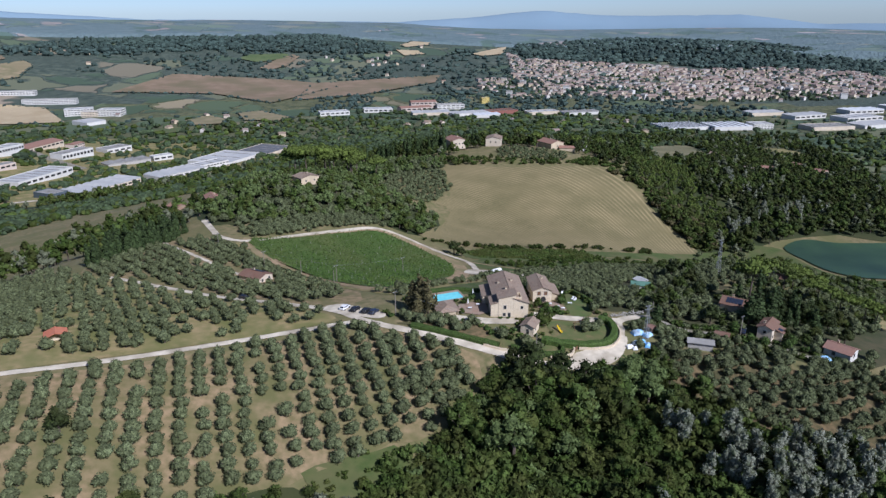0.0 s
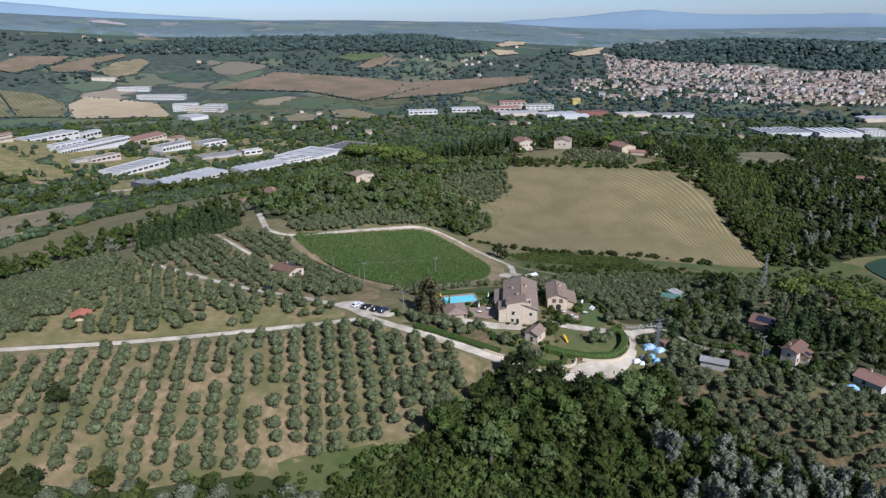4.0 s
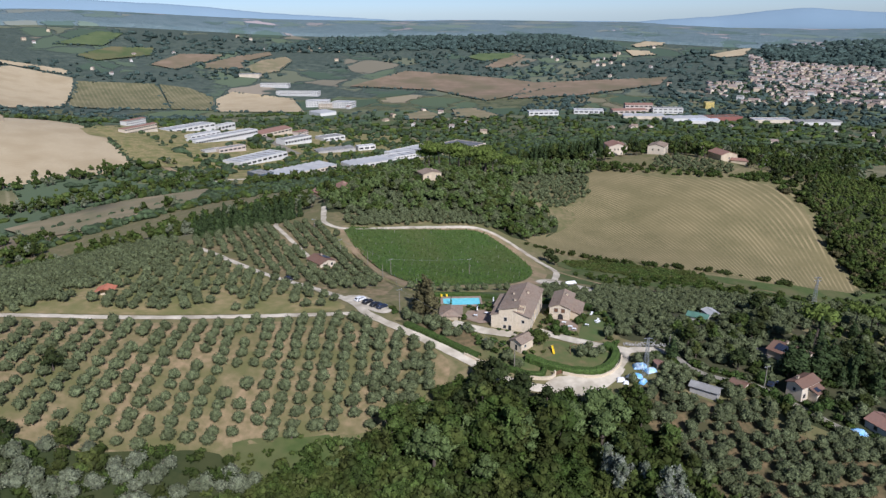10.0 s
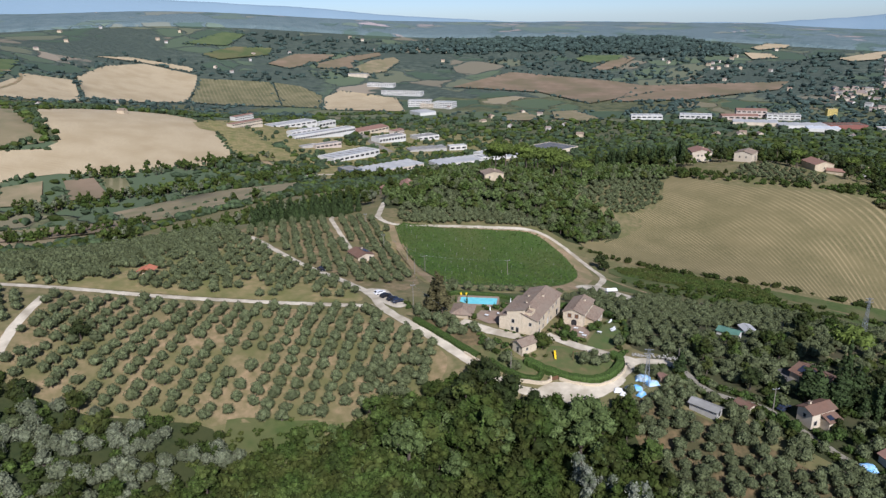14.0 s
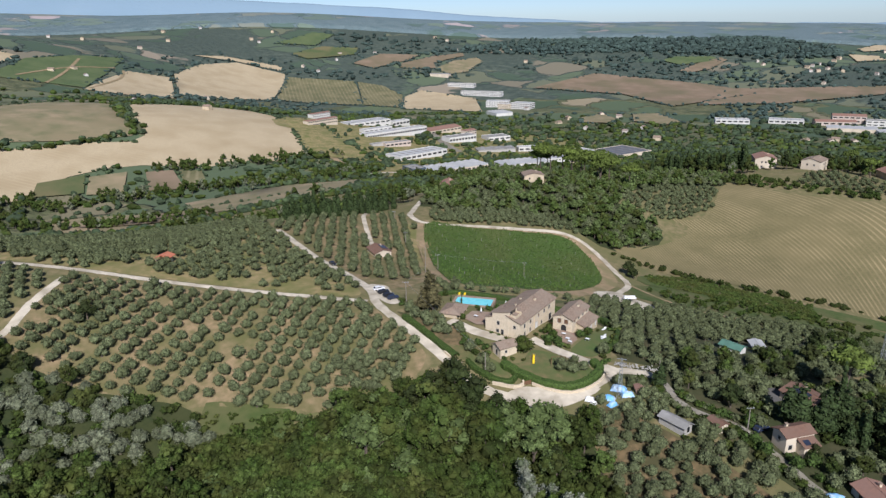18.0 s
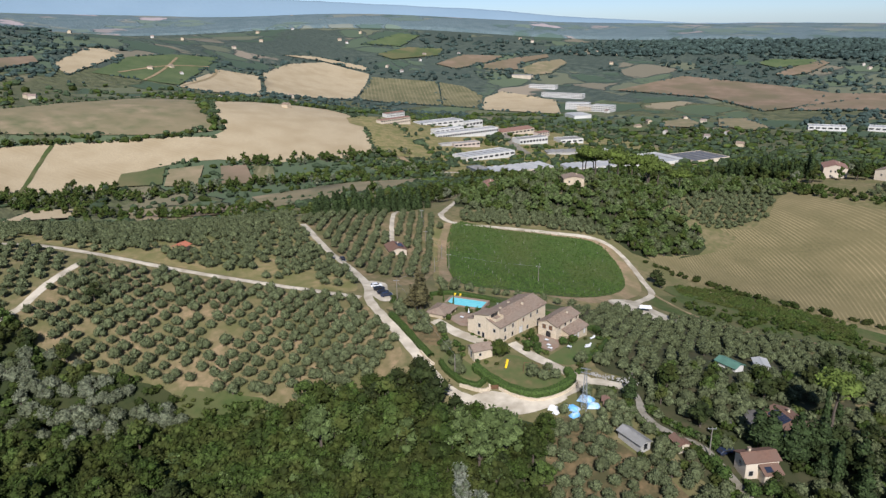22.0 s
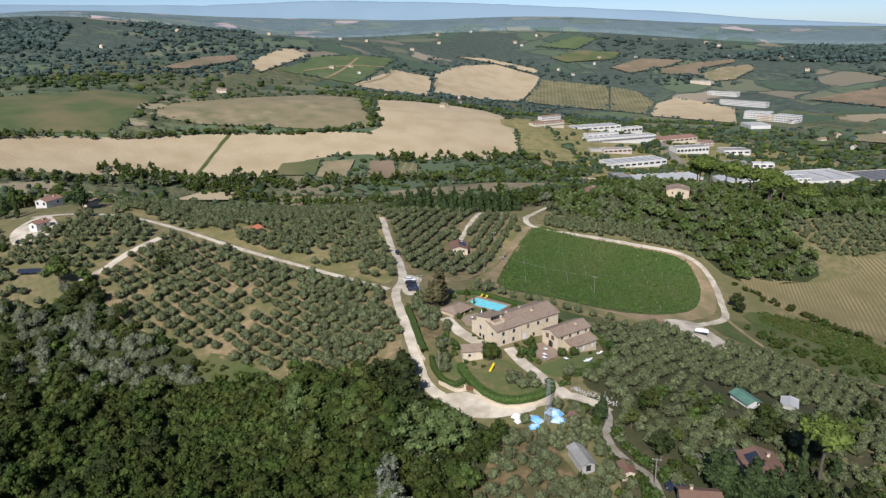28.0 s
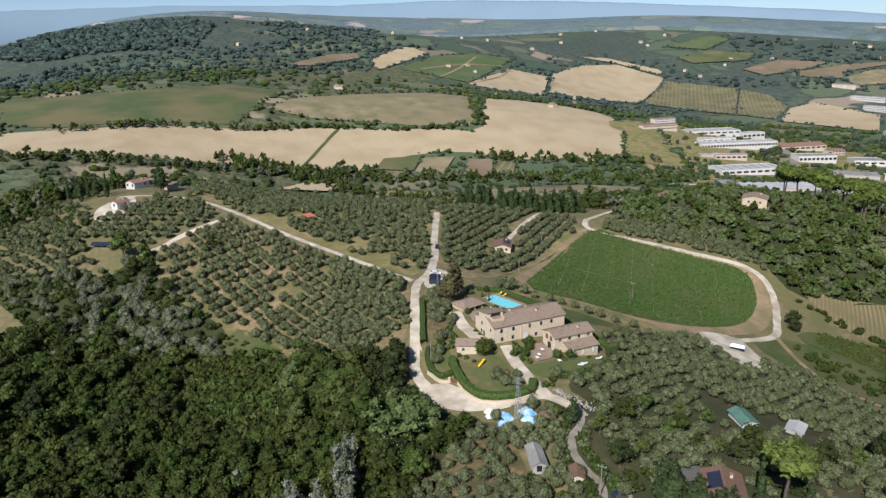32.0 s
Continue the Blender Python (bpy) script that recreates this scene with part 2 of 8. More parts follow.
M["town_wall"] = mat("grey_town_plaster", (0.60, 0.57, 0.52), (0.48, 0.45, 0.40), 0.08, 0.9, (0.52, 0.46, 0.38), 0.02)
M["pink_wall"] = mat("pinkish_plaster", (0.54, 0.44, 0.37), (0.47, 0.39, 0.33), 0.3, 0.9, (0.50, 0.42, 0.35), 0.06)
M["yellow_wall"] = mat("yellow_plaster", (0.62, 0.48, 0.16), (0.56, 0.43, 0.14), 0.3, 0.9)
M["brick_wall"] = mat("dark_red_brick", (0.26, 0.11, 0.085), (0.21, 0.09, 0.07), 0.4, 0.9)
M["steel_blue"] = mat("blue_grey_glazing", (0.06, 0.085, 0.10), (0.08, 0.10, 0.12), 0.3, 0.3, spec=0.5)
M["dark_roof"] = mat("dark_panelled_roof", (0.10, 0.105, 0.11), (0.14, 0.14, 0.145), 0.2, 0.6, (0.12, 0.12, 0.125), 0.05)
M["white_metal"] = mat("white_metal_roof", (0.66, 0.67, 0.67), (0.56, 0.57, 0.57), 0.1, 0.6, (0.60, 0.61, 0.61), 0.03)
M["brown_tile"] = mat("brown_roof_tiles", (0.20, 0.11, 0.075), (0.14, 0.08, 0.055), 1.6, 0.9, (0.17, 0.105, 0.075), 0.3, 0.05, detail=6)
M["tile"] = mat("weathered_roof_tiles", (0.32, 0.235, 0.17), (0.16, 0.115, 0.085), 1.6, 0.9, (0.25, 0.195, 0.145), 0.3, 0.06, detail=8, stretch=(2.5, 0.7, 4))
M["red_tile"] = mat("red_roof_tiles", (0.30, 0.165, 0.115), (0.23, 0.13, 0.095), 1.4, 0.85, (0.25, 0.15, 0.115), 0.2, 0.05, detail=6)
M["metal_roof"] = mat("pale_metal_roof", (0.50, 0.49, 0.46), (0.40, 0.39, 0.37), 0.12, 0.6, (0.38, 0.38, 0.37), 0.03)
M["grey_roof"] = mat("grey_cement_roof", (0.32, 0.31, 0.29), (0.24, 0.23, 0.21), 0.5, 0.9, (0.20, 0.19, 0.17), 0.15, 0.03)
M["green_roof"] = mat("green_sheet_roof", (0.10, 0.20, 0.15), (0.08, 0.16, 0.12), 0.6, 0.7)
M["glass_dark"] = mat("dark_window", (0.02, 0.022, 0.025), (0.035, 0.035, 0.035), 0.6, 0.15, spec=0.5)
M["shutter"] = mat("brown_shutter", (0.16, 0.085, 0.045), (0.12, 0.065, 0.035), 2.0, 0.7)
M["steel"] = mat("galvanised_steel", (0.40, 0.41, 0.41), (0.32, 0.33, 0.33), 2.0, 0.5, metal=0.6)
M["wood_pole"] = mat("grey_wood_pole", (0.26, 0.23, 0.19), (0.20, 0.17, 0.14), 3.0, 0.9)
M["concrete"] = mat("concrete", (0.42, 0.40, 0.36), (0.34, 0.32, 0.29), 1.0, 0.9)
M["terracotta"] = mat("terracotta_paving", (0.31, 0.21, 0.15), (0.25, 0.17, 0.12), 1.5, 0.9, (0.29, 0.23, 0.17), 0.4)
M["yellow"] = mat("yellow_plastic", (0.75, 0.52, 0.02), (0.68, 0.46, 0.02), 1.0, 0.4)
M["blue_tarp"] = mat("blue_tarpaulin", (0.12, 0.38, 0.72), (0.20, 0.48, 0.80), 1.2, 0.55, (0.55, 0.65, 0.72), 0.5, 0.1)
M["white_cloth"] = mat("white_cloth", (0.80, 0.80, 0.78), (0.72, 0.72, 0.70), 1.0, 0.8)
M["solar"] = mat("solar_cells", (0.022, 0.028, 0.048), (0.03, 0.038, 0.06), 3.0, 0.35, spec=0.25)
M["car_white"] = mat("white_car_paint", (0.75, 0.75, 0.75), (0.7, 0.7, 0.7), 1, 0.25, spec=0.5)
M["car_black"] = mat("black_car_paint", (0.015, 0.016, 0.02), (0.02, 0.02, 0.024), 1, 0.22, spec=0.5)
M["car_blue"] = mat("dark_blue_car_paint", (0.02, 0.03, 0.06), (0.03, 0.04, 0.07), 1, 0.22, spec=0.5)
M["tyre"] = mat("tyre_rubber", (0.02, 0.02, 0.02), (0.03, 0.03, 0.03), 5, 0.9)
M["bark"] = mat("bark", (0.13, 0.10, 0.075), (0.08, 0.065, 0.05), 4.0, 0.95, bump=0.02)
def leaves(name, a, scale=2.8, leaf=0.15, c=None, spread=0.55, big=0.13, island=0.34):
    """Foliage: light and dark sprays, slow drift from tree to tree."""
    lo, hi = tuple(v * (1 - spread) for v in a), tuple(v * (1 + spread) for v in a)
    return mat(name, lo, hi, scale, 0.8, c, big, 0.35 / scale, detail=5, island=island, leaf=leaf, spec=0.2)


M["olive"] = leaves("olive_foliage", (0.107, 0.124, 0.057), c=(0.086, 0.098, 0.043), leaf=0.1, spread=0.62)
M["oak"] = leaves("oak_foliage", (0.035, 0.052, 0.0095), c=(0.045, 0.053, 0.011))
M["darkoak"] = leaves("holm_oak_foliage", (0.028, 0.040, 0.0105), c=(0.036, 0.043, 0.011), leaf=0.1)
M["lightleaf"] = leaves("light_green_foliage", (0.074, 0.109, 0.024), c=(0.085, 0.098, 0.024), leaf=0.25)
M["paleleaf"] = leaves("pale_green_foliage", (0.108, 0.145, 0.047), c=(0.09, 0.122, 0.038), leaf=0.2)
M["midleaf"] = leaves("mid_green_foliage", (0.044, 0.071, 0.0125), c=(0.055, 0.067, 0.013), leaf=0.2)
M["poplar"] = leaves("silver_poplar_foliage", (0.23, 0.24, 0.18), c=(0.10, 0.12, 0.065), big=0.5)
M["willow"] = leaves("grey_green_foliage", (0.145, 0.157, 0.096), c=(0.108, 0.12, 0.066))
M["vineleaf"] = leaves("vine_leaves", (0.088, 0.15, 0.03), c=(0.105, 0.145, 0.035), leaf=0.25, big=0.05)
M["cypress"] = leaves("cypress_foliage", (0.034, 0.052, 0.016), leaf=0.1)
M["pine"] = leaves("pine_foliage", (0.105, 0.140, 0.027), c=(0.085, 0.112, 0.025))
M["brownleaf"] = leaves("brownish_cedar_foliage", (0.085, 0.075, 0.032), leaf=0.1)
M["hedge"] = leaves("clipped_hedge", (0.046, 0.074, 0.016), 3.0, leaf=0.1)
# The haze of distance is put into these two foliage colours, lighter and bluer.
M["farleaf"] = leaves("haze_tinted_far_foliage", (0.056, 0.08, 0.036), 0.25, c=(0.048, 0.070, 0.036), big=0.01)
M["farblue"] = leaves("haze_blue_wood_foliage", (0.052, 0.078, 0.066), 0.12, c=(0.058, 0.086, 0.07), big=0.006, spread=0.3)
M["dry_meadow"] = mat("dry_meadow", (0.31, 0.235, 0.115), (0.18, 0.165, 0.06), 0.3, 0.95, (0.14, 0.145, 0.046), 0.08, 0.05, detail=9)
M["worn_lawn"] = mat("worn_lawn", (0.17, 0.135, 0.062), (0.10, 0.105, 0.038), 0.5, 0.95, (0.085, 0.11, 0.034), 0.16, 0.03, detail=8)
M["bed"] = mat("garden_bed_soil", (0.20, 0.14, 0.07), (0.11, 0.085, 0.04), 0.6, 0.95, (0.075, 0.07, 0.03), 0.15, 0.04, detail=8)
M["orange_tile"] = mat("bright_red_roof_tiles", (0.50, 0.17, 0.09), (0.40, 0.14, 0.08), 1.4, 0.85, (0.44, 0.17, 0.10), 0.3, 0.05, detail=6)
# Farther land: bluish haze is put into its colours and its tint.
M["far_forest"] = patchwork(mat("haze_tinted_far_land", (0.040, 0.058, 0.045), (0.095, 0.115, 0.085), 0.045, 0.95, (0.060, 0.078, 0.06), 0.003, 0, detail=6), 0.46, (1.0, 1.0, 1.15))
# Mountains and horizon hills: aerial haze is put into the base colours.
M["mountain"] = mat("haze_blue_mountain", (0.18, 0.255, 0.315), (0.20, 0.275, 0.335), 0.003, 1.0, (0.19, 0.265, 0.325), 0.0012)
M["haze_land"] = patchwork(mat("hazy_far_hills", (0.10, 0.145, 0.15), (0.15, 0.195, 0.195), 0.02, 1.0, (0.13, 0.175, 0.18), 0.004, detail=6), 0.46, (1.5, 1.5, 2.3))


# ---- terrain ----
NEAR_HILLS = [(125, 100, 30, 10), (120, 62, 22, 5), 
    (-10, 0, 55, 14.5), (60, -15, 50, 1.9), (95, 25, 50, 7.8), (-130, -30, 55, 7.7),
    (-185, -105, 70, 9.9), (-250, -100, 90, 34.3), (-40, -75, 45, -11.2), (40, -50, 45, -5.1),
    (-60, -30, 45, 4.9), (-95, 60, 60, -3.6), (-170, 75, 60, 20.5), (-130, 130, 60, -3.8),
    (10, 100, 55, -4.9), (-8, 160, 60, -5.1), (-10, 230, 60, -21.2), (-100, 225, 60, 24.7),
    (130, 120, 70, -8.0), (160, 226, 80, -23.1), (-8, 350, 80, -3.5), (20, 425, 80, 12.7),
    (128, 364, 80, 9.1), (280, 230, 90, -12.1), (-100, -100, 60, 6.5), (150, -60, 80, 13.4)]
FAR_HILLS = [
    (-300, 60, 160, -27.3), (-420, 290, 180, 19.6), (-300, 450, 180, -17.7), (-650, 130, 200, -61.4),
    (-860, 170, 200, 25.2), (-640, 540, 220, -13.6), (-890, 420, 220, 2.1), (-470, 570, 160, 1.9),
    (-776, 710, 260, 27.5), (0, 600, 260, 42.7), (0, -250, 260, -2.9), (-500, -150, 260, 21.0),
    (0, 1100, 400, 12.2), (600, 500, 350, 20.9), (700, -200, 400, 36.5), (-1000, -300, 400, 28.6),
    (-1300, 1400, 600, -19.1), (135, 1790, 600, -45.8), (1200, 1500, 600, -12.5), (-1200, 300, 350, 11.2),
    (-300, 800, 300, -14.1), (-600, 1150, 350, -0.2), (0, -700, 400, 66.1), (-100, 100, 300, 81.0)]
RIDGES = [
    (-1006, 478, 250, 42.2), (-1440, 1190, 350, -47.1), (-1740, 1500, 400, 2.6), (-1200, 250, 300, -15.6),
    (-1200, -150, 350, 61.0), (-815, 2014, 500, -11.3), (-2000, 300, 500, 70.5), (-1900, 900, 400, 80.5),
    (-2500, -100, 600, 138.5), (-2600, 700, 600, 6.6), (-3600, 0, 700, 215.0), (-3900, 900, 700, 100.0),
    (-3900, 1900, 800, 190.0), (-2500, 1900, 600, 124.8), (-2300, 2600, 700, 87.4), (-1500, 2700, 700, 29.7),
    (-1500, 3700, 900, 127.4), (0, 2500, 700, 28.0), (0, 3500, 800, 49.6), (0, 4500, 800, 43.5),
    (1200, 2700, 700, -1.9), (1600, 4300, 900, 65.1), (2600, 3800, 900, 62.4), (1000, 900, 500, 1.9)]


FAR_RISES = [(-850, 2500, 240, 26), (-350, 2620, 200, 22), (900, 2850, 220, 34), (1330, 2700, 220, 34)]


def height(x, y):
    """Ground level: broad hills and hollows added up."""
    z = -110.0 + 0 * x
    for hx, hy, r, h in NEAR_HILLS + FAR_HILLS + RIDGES + FAR_RISES:
        z = z + h * np.exp(-((x - hx) ** 2 + (y - hy) ** 2) / (2 * r * r))
    return z


def ground_z(x, y):
    return float(height(np.float64(x), np.float64(y)))


def mesh_of(name, verts, tris, mats, index=None, smooth=False):
    me = bpy.data.meshes.new(name)
    verts, tris = np.asarray(verts, np.float32), np.asarray(tris, np.int32)
    k = tris.shape[1]
    me.vertices.add(len(verts))
    me.vertices.foreach_set("co", verts.ravel())
    me.loops.add(tris.size)
    me.loops.foreach_set("vertex_index", tris.ravel())
    me.polygons.add(len(tris))
    me.polygons.foreach_set("loop_start", np.arange(0, tris.size, k, dtype=np.int32))
    for m in mats:
        me.materials.append(m)
    if index is not None:
        me.polygons.foreach_set("material_index", np.asarray(index, np.int32))
    me.polygons.foreach_set("use_smooth", np.full(len(tris), smooth))
    me.update(calc_edges=True)
    me.validate()
    return me


def axis_lines(lo, hi, step, reach, grow):
    a = list(np.arange(lo, hi + 0.1, step))
    d = step
    while a[-1] < reach:
        d *= grow
        a.append(a[-1] + d)
    d = step
    while a[0] > -reach:
        d *= grow
        a.insert(0, a[0] - d)
    return np.array(a)


gx, gy = axis_lines(-300, 260, 4, 5600, 1.06), axis_lines(-200, 380, 4, 5600, 1.06)
GX, GY = np.meshgrid(gx, gy)
GZ = height(GX, GY)
nx, ny = len(gx), len(gy)
ii = (np.arange(ny - 1)[:, None] * nx + np.arange(nx - 1)[None]).ravel()
quads = np.stack([ii, ii + 1, ii + nx + 1, ii + nx], 1)
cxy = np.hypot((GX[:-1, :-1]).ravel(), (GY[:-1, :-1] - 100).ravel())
# Past 1700 m the sheet takes the land colour with haze in it.
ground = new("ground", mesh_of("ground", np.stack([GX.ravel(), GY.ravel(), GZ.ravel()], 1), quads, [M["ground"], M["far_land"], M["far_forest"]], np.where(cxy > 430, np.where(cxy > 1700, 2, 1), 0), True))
tagged(ground, "rolling farmland of dry grass and soil", "ground", kind="structure")



def facet_z(x, y):
    """The level of the ground sheet's own facets."""
    i = int(np.clip(np.searchsorted(gx, x) - 1, 0, nx - 2))
    j = int(np.clip(np.searchsorted(gy, y) - 1, 0, ny - 2))
    u, v = (x - gx[i]) / (gx[i + 1] - gx[i]), (y - gy[j]) / (gy[j + 1] - gy[j])
    return float((GZ[j, i] * (1 - u) + GZ[j, i + 1] * u) * (1 - v) + (GZ[j + 1, i] * (1 - u) + GZ[j + 1, i + 1] * u) * v)



def cell_gap(x, y):
    """How far a draped sheet floats above the ground, so that it never dips below its facets."""
    d = max(abs(x + 20) - 280, abs(y - 90) - 290, 0)
    return 0.12 + 0.0009 * d


def smooth_line(pts, n=6, closed=False):
    P = [Vector(p) for p in pts]
    out = []
    m = len(P)
    for i in range(m if closed else m - 1):
        p0, p1, p2, p3 = (P[(i + k) % m] if closed else P[min(max(i + k, 0), m - 1)] for k in (-1, 0, 1, 2))
        for s in range(n):
            t = s / n
            out.append(0.5 * (2 * p1 + (p2 - p0) * t + (2 * p0 - 5 * p1 + 4 * p2 - p3) * t * t + (3 * p1 - p0 - 3 * p2 + p3) * t ** 3))
    if not closed:
        out.append(P[-1])
    return out


from mathutils.geometry import delaunay_2d_cdt


def inside(poly, X, Y):
    """Which points lie in a polygon."""
    px, py = np.array([p[0] for p in poly]), np.array([p[1] for p in poly])
    c = np.zeros(np.shape(X), bool)
    j = len(px) - 1
    for i in range(len(px)):
        hit = (py[i] > Y) != (py[j] > Y)
        with np.errstate(divide="ignore", invalid="ignore"):
            c ^= hit & (X < (px[j] - px[i]) * (Y - py[i]) / (py[j] - py[i] + 1e-12) + px[i])
        j = i
    return c


def sheet(name, poly, material, label, category, lift=0.0, step=6.0, soft=3, wobble=0.0):
    """A field, lawn or yard laid over the ground within an outline."""
    if soft:
        poly = [tuple(p) for p in smooth_line(poly, soft, True)]
    if wobble:
        poly = [(p[0] + wobble * noise.noise((p[0] * 0.15, p[1] * 0.15, 1)), p[1] + wobble * noise.noise((p[0] * 0.15, p[1] * 0.15, 7))) for p in poly]
    if name in ("field", "lake"):
        FIELDS.append(poly)
    lo, hi = np.min(poly, 0), np.max(poly, 0)
    X, Y = np.meshgrid(np.arange(lo[0], hi[0], step), np.arange(lo[1], hi[1], step))
    keep = inside(poly, X, Y)
    pts = [Vector(p) for p in poly] + [Vector((a, b)) for a, b in zip(X[keep], Y[keep])]
    n = len(poly)
    v, e, f, *_ = delaunay_2d_cdt(pts, [(i, (i + 1) % n) for i in range(n)], [], 1, 1e-4)
    co = [(p.x, p.y, facet_z(p.x, p.y) + cell_gap(p.x, p.y) + lift) for p in v]
    ob = new(name, mesh_of(name, co, [t for t in f if len(t) == 3], [material], smooth=True))
    return tagged(ob, label, category, kind="structure")


ROADS = []
FIELDS = []


def road(name, pts, width, material, label, lift=0.12, ragged=0.35, n=8):
    line = smooth_line(pts, n)
    ROADS.append((np.array([(p.x, p.y) for p in line]), width))
    co, tri = [], []
    for i, p in enumerate(line):
        d = (line[min(i + 1, len(line) - 1)] - line[max(i - 1, 0)]).normalized()
        s = Vector((-d.y, d.x))
        for k in range(5):
            u = (k / 4 - 0.5)
            w = width + ragged * 2 * noise.noise((p.x * 0.3, p.y * 0.3, 3 + (k > 2) * 5))
            q = p + s * w * u
            co.append((q.x, q.y, facet_z(q.x, q.y) + cell_gap(q.x, q.y) + lift - 0.05 * (abs(k - 2) == 2)))
        if i:
            for k in range(4):
                a = (i - 1) * 5 + k
                tri.append((a, a + 1, a + 6, a + 5))
    return tagged(new(name, mesh_of(name, co, tri, [material], smooth=True)), label, "road", kind="structure")


ORCHARD_SOUTH = [(-138, -64), (-107, -42), (-74, -23), (-47, -8), (-26, -14), (-8, -22), (-6, -36), (-18, -52), (-37, -61), (-50, -70), (-68, -82), (-92, -94), (-116, -95)]
sheet("ground", ORCHARD_SOUTH, M["orchard_soil"], "dry tan soil and grass under olive rows", "orchard floor", 0, 4, wobble=1.5)
ORCHARD_WEST = [(-182, -75), (-134, -50), (-90, -25), (-54, -6), (-57, 2), (-83, 16), (-141, 41), (-165, 48), (-215, 30), (-230, -30), (-215, -75)]
sheet("ground", ORCHARD_WEST, M["dry_meadow"], "dry grass under scattered olives", "orchard floor", 0, 4, wobble=1.5)
VINE = [(-113, 118), (-93, 132.5), (-68.5, 150.5), (-51.5, 165.5), (-36.5, 160), (-21, 144), (-10, 121), (-11, 84.5), (-24.5, 57.5), (-44, 42.5)]
sheet("vineyard_ground", [(-118, 118), (-93, 136), (-68, 154), (-50, 171), (-34, 166), (-15, 148), (-3, 124), (-4, 80), (-18, 52), (-41, 34)], M["dirt"], "bare tan dirt margin round the vineyard", "field", 0, 5)
sheet("vineyard", VINE, M["vineyard"], "green vineyard field on a slope", "field", 0.12, 4)
BROWN = [(-9, 355), (25, 344), (68, 343), (125, 357), (142, 337), (148, 291), (157, 252), (159, 227), (111, 205), (64, 193), (28, 194), (9, 180), (-8, 180), (-30, 186), (-14, 221), (-7, 261), (-21, 268), (-4, 288)]
sheet("field", BROWN, M["stubble"], "large mown field, tan with curved stripes", "field", 0, 6)
sheet("ground", [(-830, 640), (-700, 620), (-560, 560), (-440, 480), (-330, 520), (-250, 640), (-280, 900), (-480, 1010), (-720, 1060), (-840, 900)], M["dry_meadow"], "dry open ground round the factories", "ground", 0.2, 30, wobble=20)
sheet("field", [(-620, 150), (-546, 140), (-437, 195), (-393, 330), (-420, 345), (-500, 250), (-600, 200)], M["fallow"], "rough dry slope in the valley", "field", 0.4, 30)
sheet("field", [(-1, 163), (32, 180), (69, 187), (111, 201), (137, 212), (134, 197), (89, 180), (48, 171), (5, 145)], M["grass"], "narrow green vine strip below the mown field", "field", 0.1, 5)
YELLOW = [(-886, -290), (-879, -201), (-892, -100), (-872, 15), (-864, 166), (-825, 320), (-818, 396), (-1017, 486), (-978, 644), (-865, 676), (-638, 528), (-653, 430), (-680, 366), (-730, 327), (-751, 237), (-716, 158), (-729, 68), (-742, -51), (-763, -181), (-772, -272)]
sheet("field", YELLOW, M["wheat"], "wide field of cut golden wheat", "field", 0, 25, 2, wobble=6)
WESTERN_FIELDS = (
    ([(-1168, -334), (-1155, -160), (-1228, 36), (-1130, 130), (-945, 40), (-890, 15), (-912, -115), (-895, -222), (-935, -295)], "meadow", "green pasture on a slope"),
    ([(-968, 72), (-1036, 126), (-1065, 249), (-1093, 395), (-1014, 478), (-825, 376), (-836, 311), (-876, 220), (-909, 133)], "fallow", "tan fallow field on a low rise"),
    ([(-1642, 444), (-1738, 530), (-1825, 621), (-1734, 655), (-1671, 578), (-1539, 439)], "wheat", "golden tongue of a hill field"),
    ([(-1558, 498), (-1718, 658), (-1770, 806), (-1781, 955), (-1600, 789), (-1447, 648)], "far_green", "bright green distant vineyards"),
    ([(-1423, 632), (-1539, 746), (-1642, 873), (-1610, 977), (-1377, 824), (-1375, 700)], "wheat", "small golden wheat field"),
    ([(-1426, 869), (-1650, 1015), (-1774, 1197), (-1787, 1346), (-1635, 1411), (-1551, 1330), (-1405, 1147), (-1411, 1011)], "wheat", "golden wheat field beyond the hedge"),
    ([(-1881, 1250), (-1864, 1357), (-1703, 1464), (-1664, 1422), (-1800, 1356)], "wheat", "thin strip of golden wheat"),
    ([(-1404, 1162), (-1607, 1397), (-1451, 1545), (-1225, 1320), (-1320, 1246)], "farvine", "distant vineyard with wide rows"),
    ([(-1223, 1323), (-1442, 1545), (-1348, 1561), (-1220, 1500), (-1111, 1346)], "farvine", "end block of the distant vineyard"),
    ([(-1084, 1324), (-1199, 1485), (-1211, 1581), (-991, 1550), (-836, 1341)], "wheat", "golden field beside the vineyard rows"),
    ([(-856, 683), (-808, 719), (-579, 594), (-543, 565), (-601, 538), (-650, 545)], "dry_meadow", "dry cut meadow beside the wheat"),
    ([(-713, 176), (-746, 200), (-739, 254), (-691, 225)], "meadow", "small green vegetable plot"),
    ([(-685, 224), (-731, 255), (-719, 298), (-658, 254)], "fallow", "dull olive garden plot"),
    ([(-644, 279), (-704, 314), (-688, 343), (-615, 308)], "plough", "small brown garden plot"),
    ([(-616, 310), (-682, 348), (-661, 367), (-608, 334)], "farvine", "small striped vegetable plot"),
)
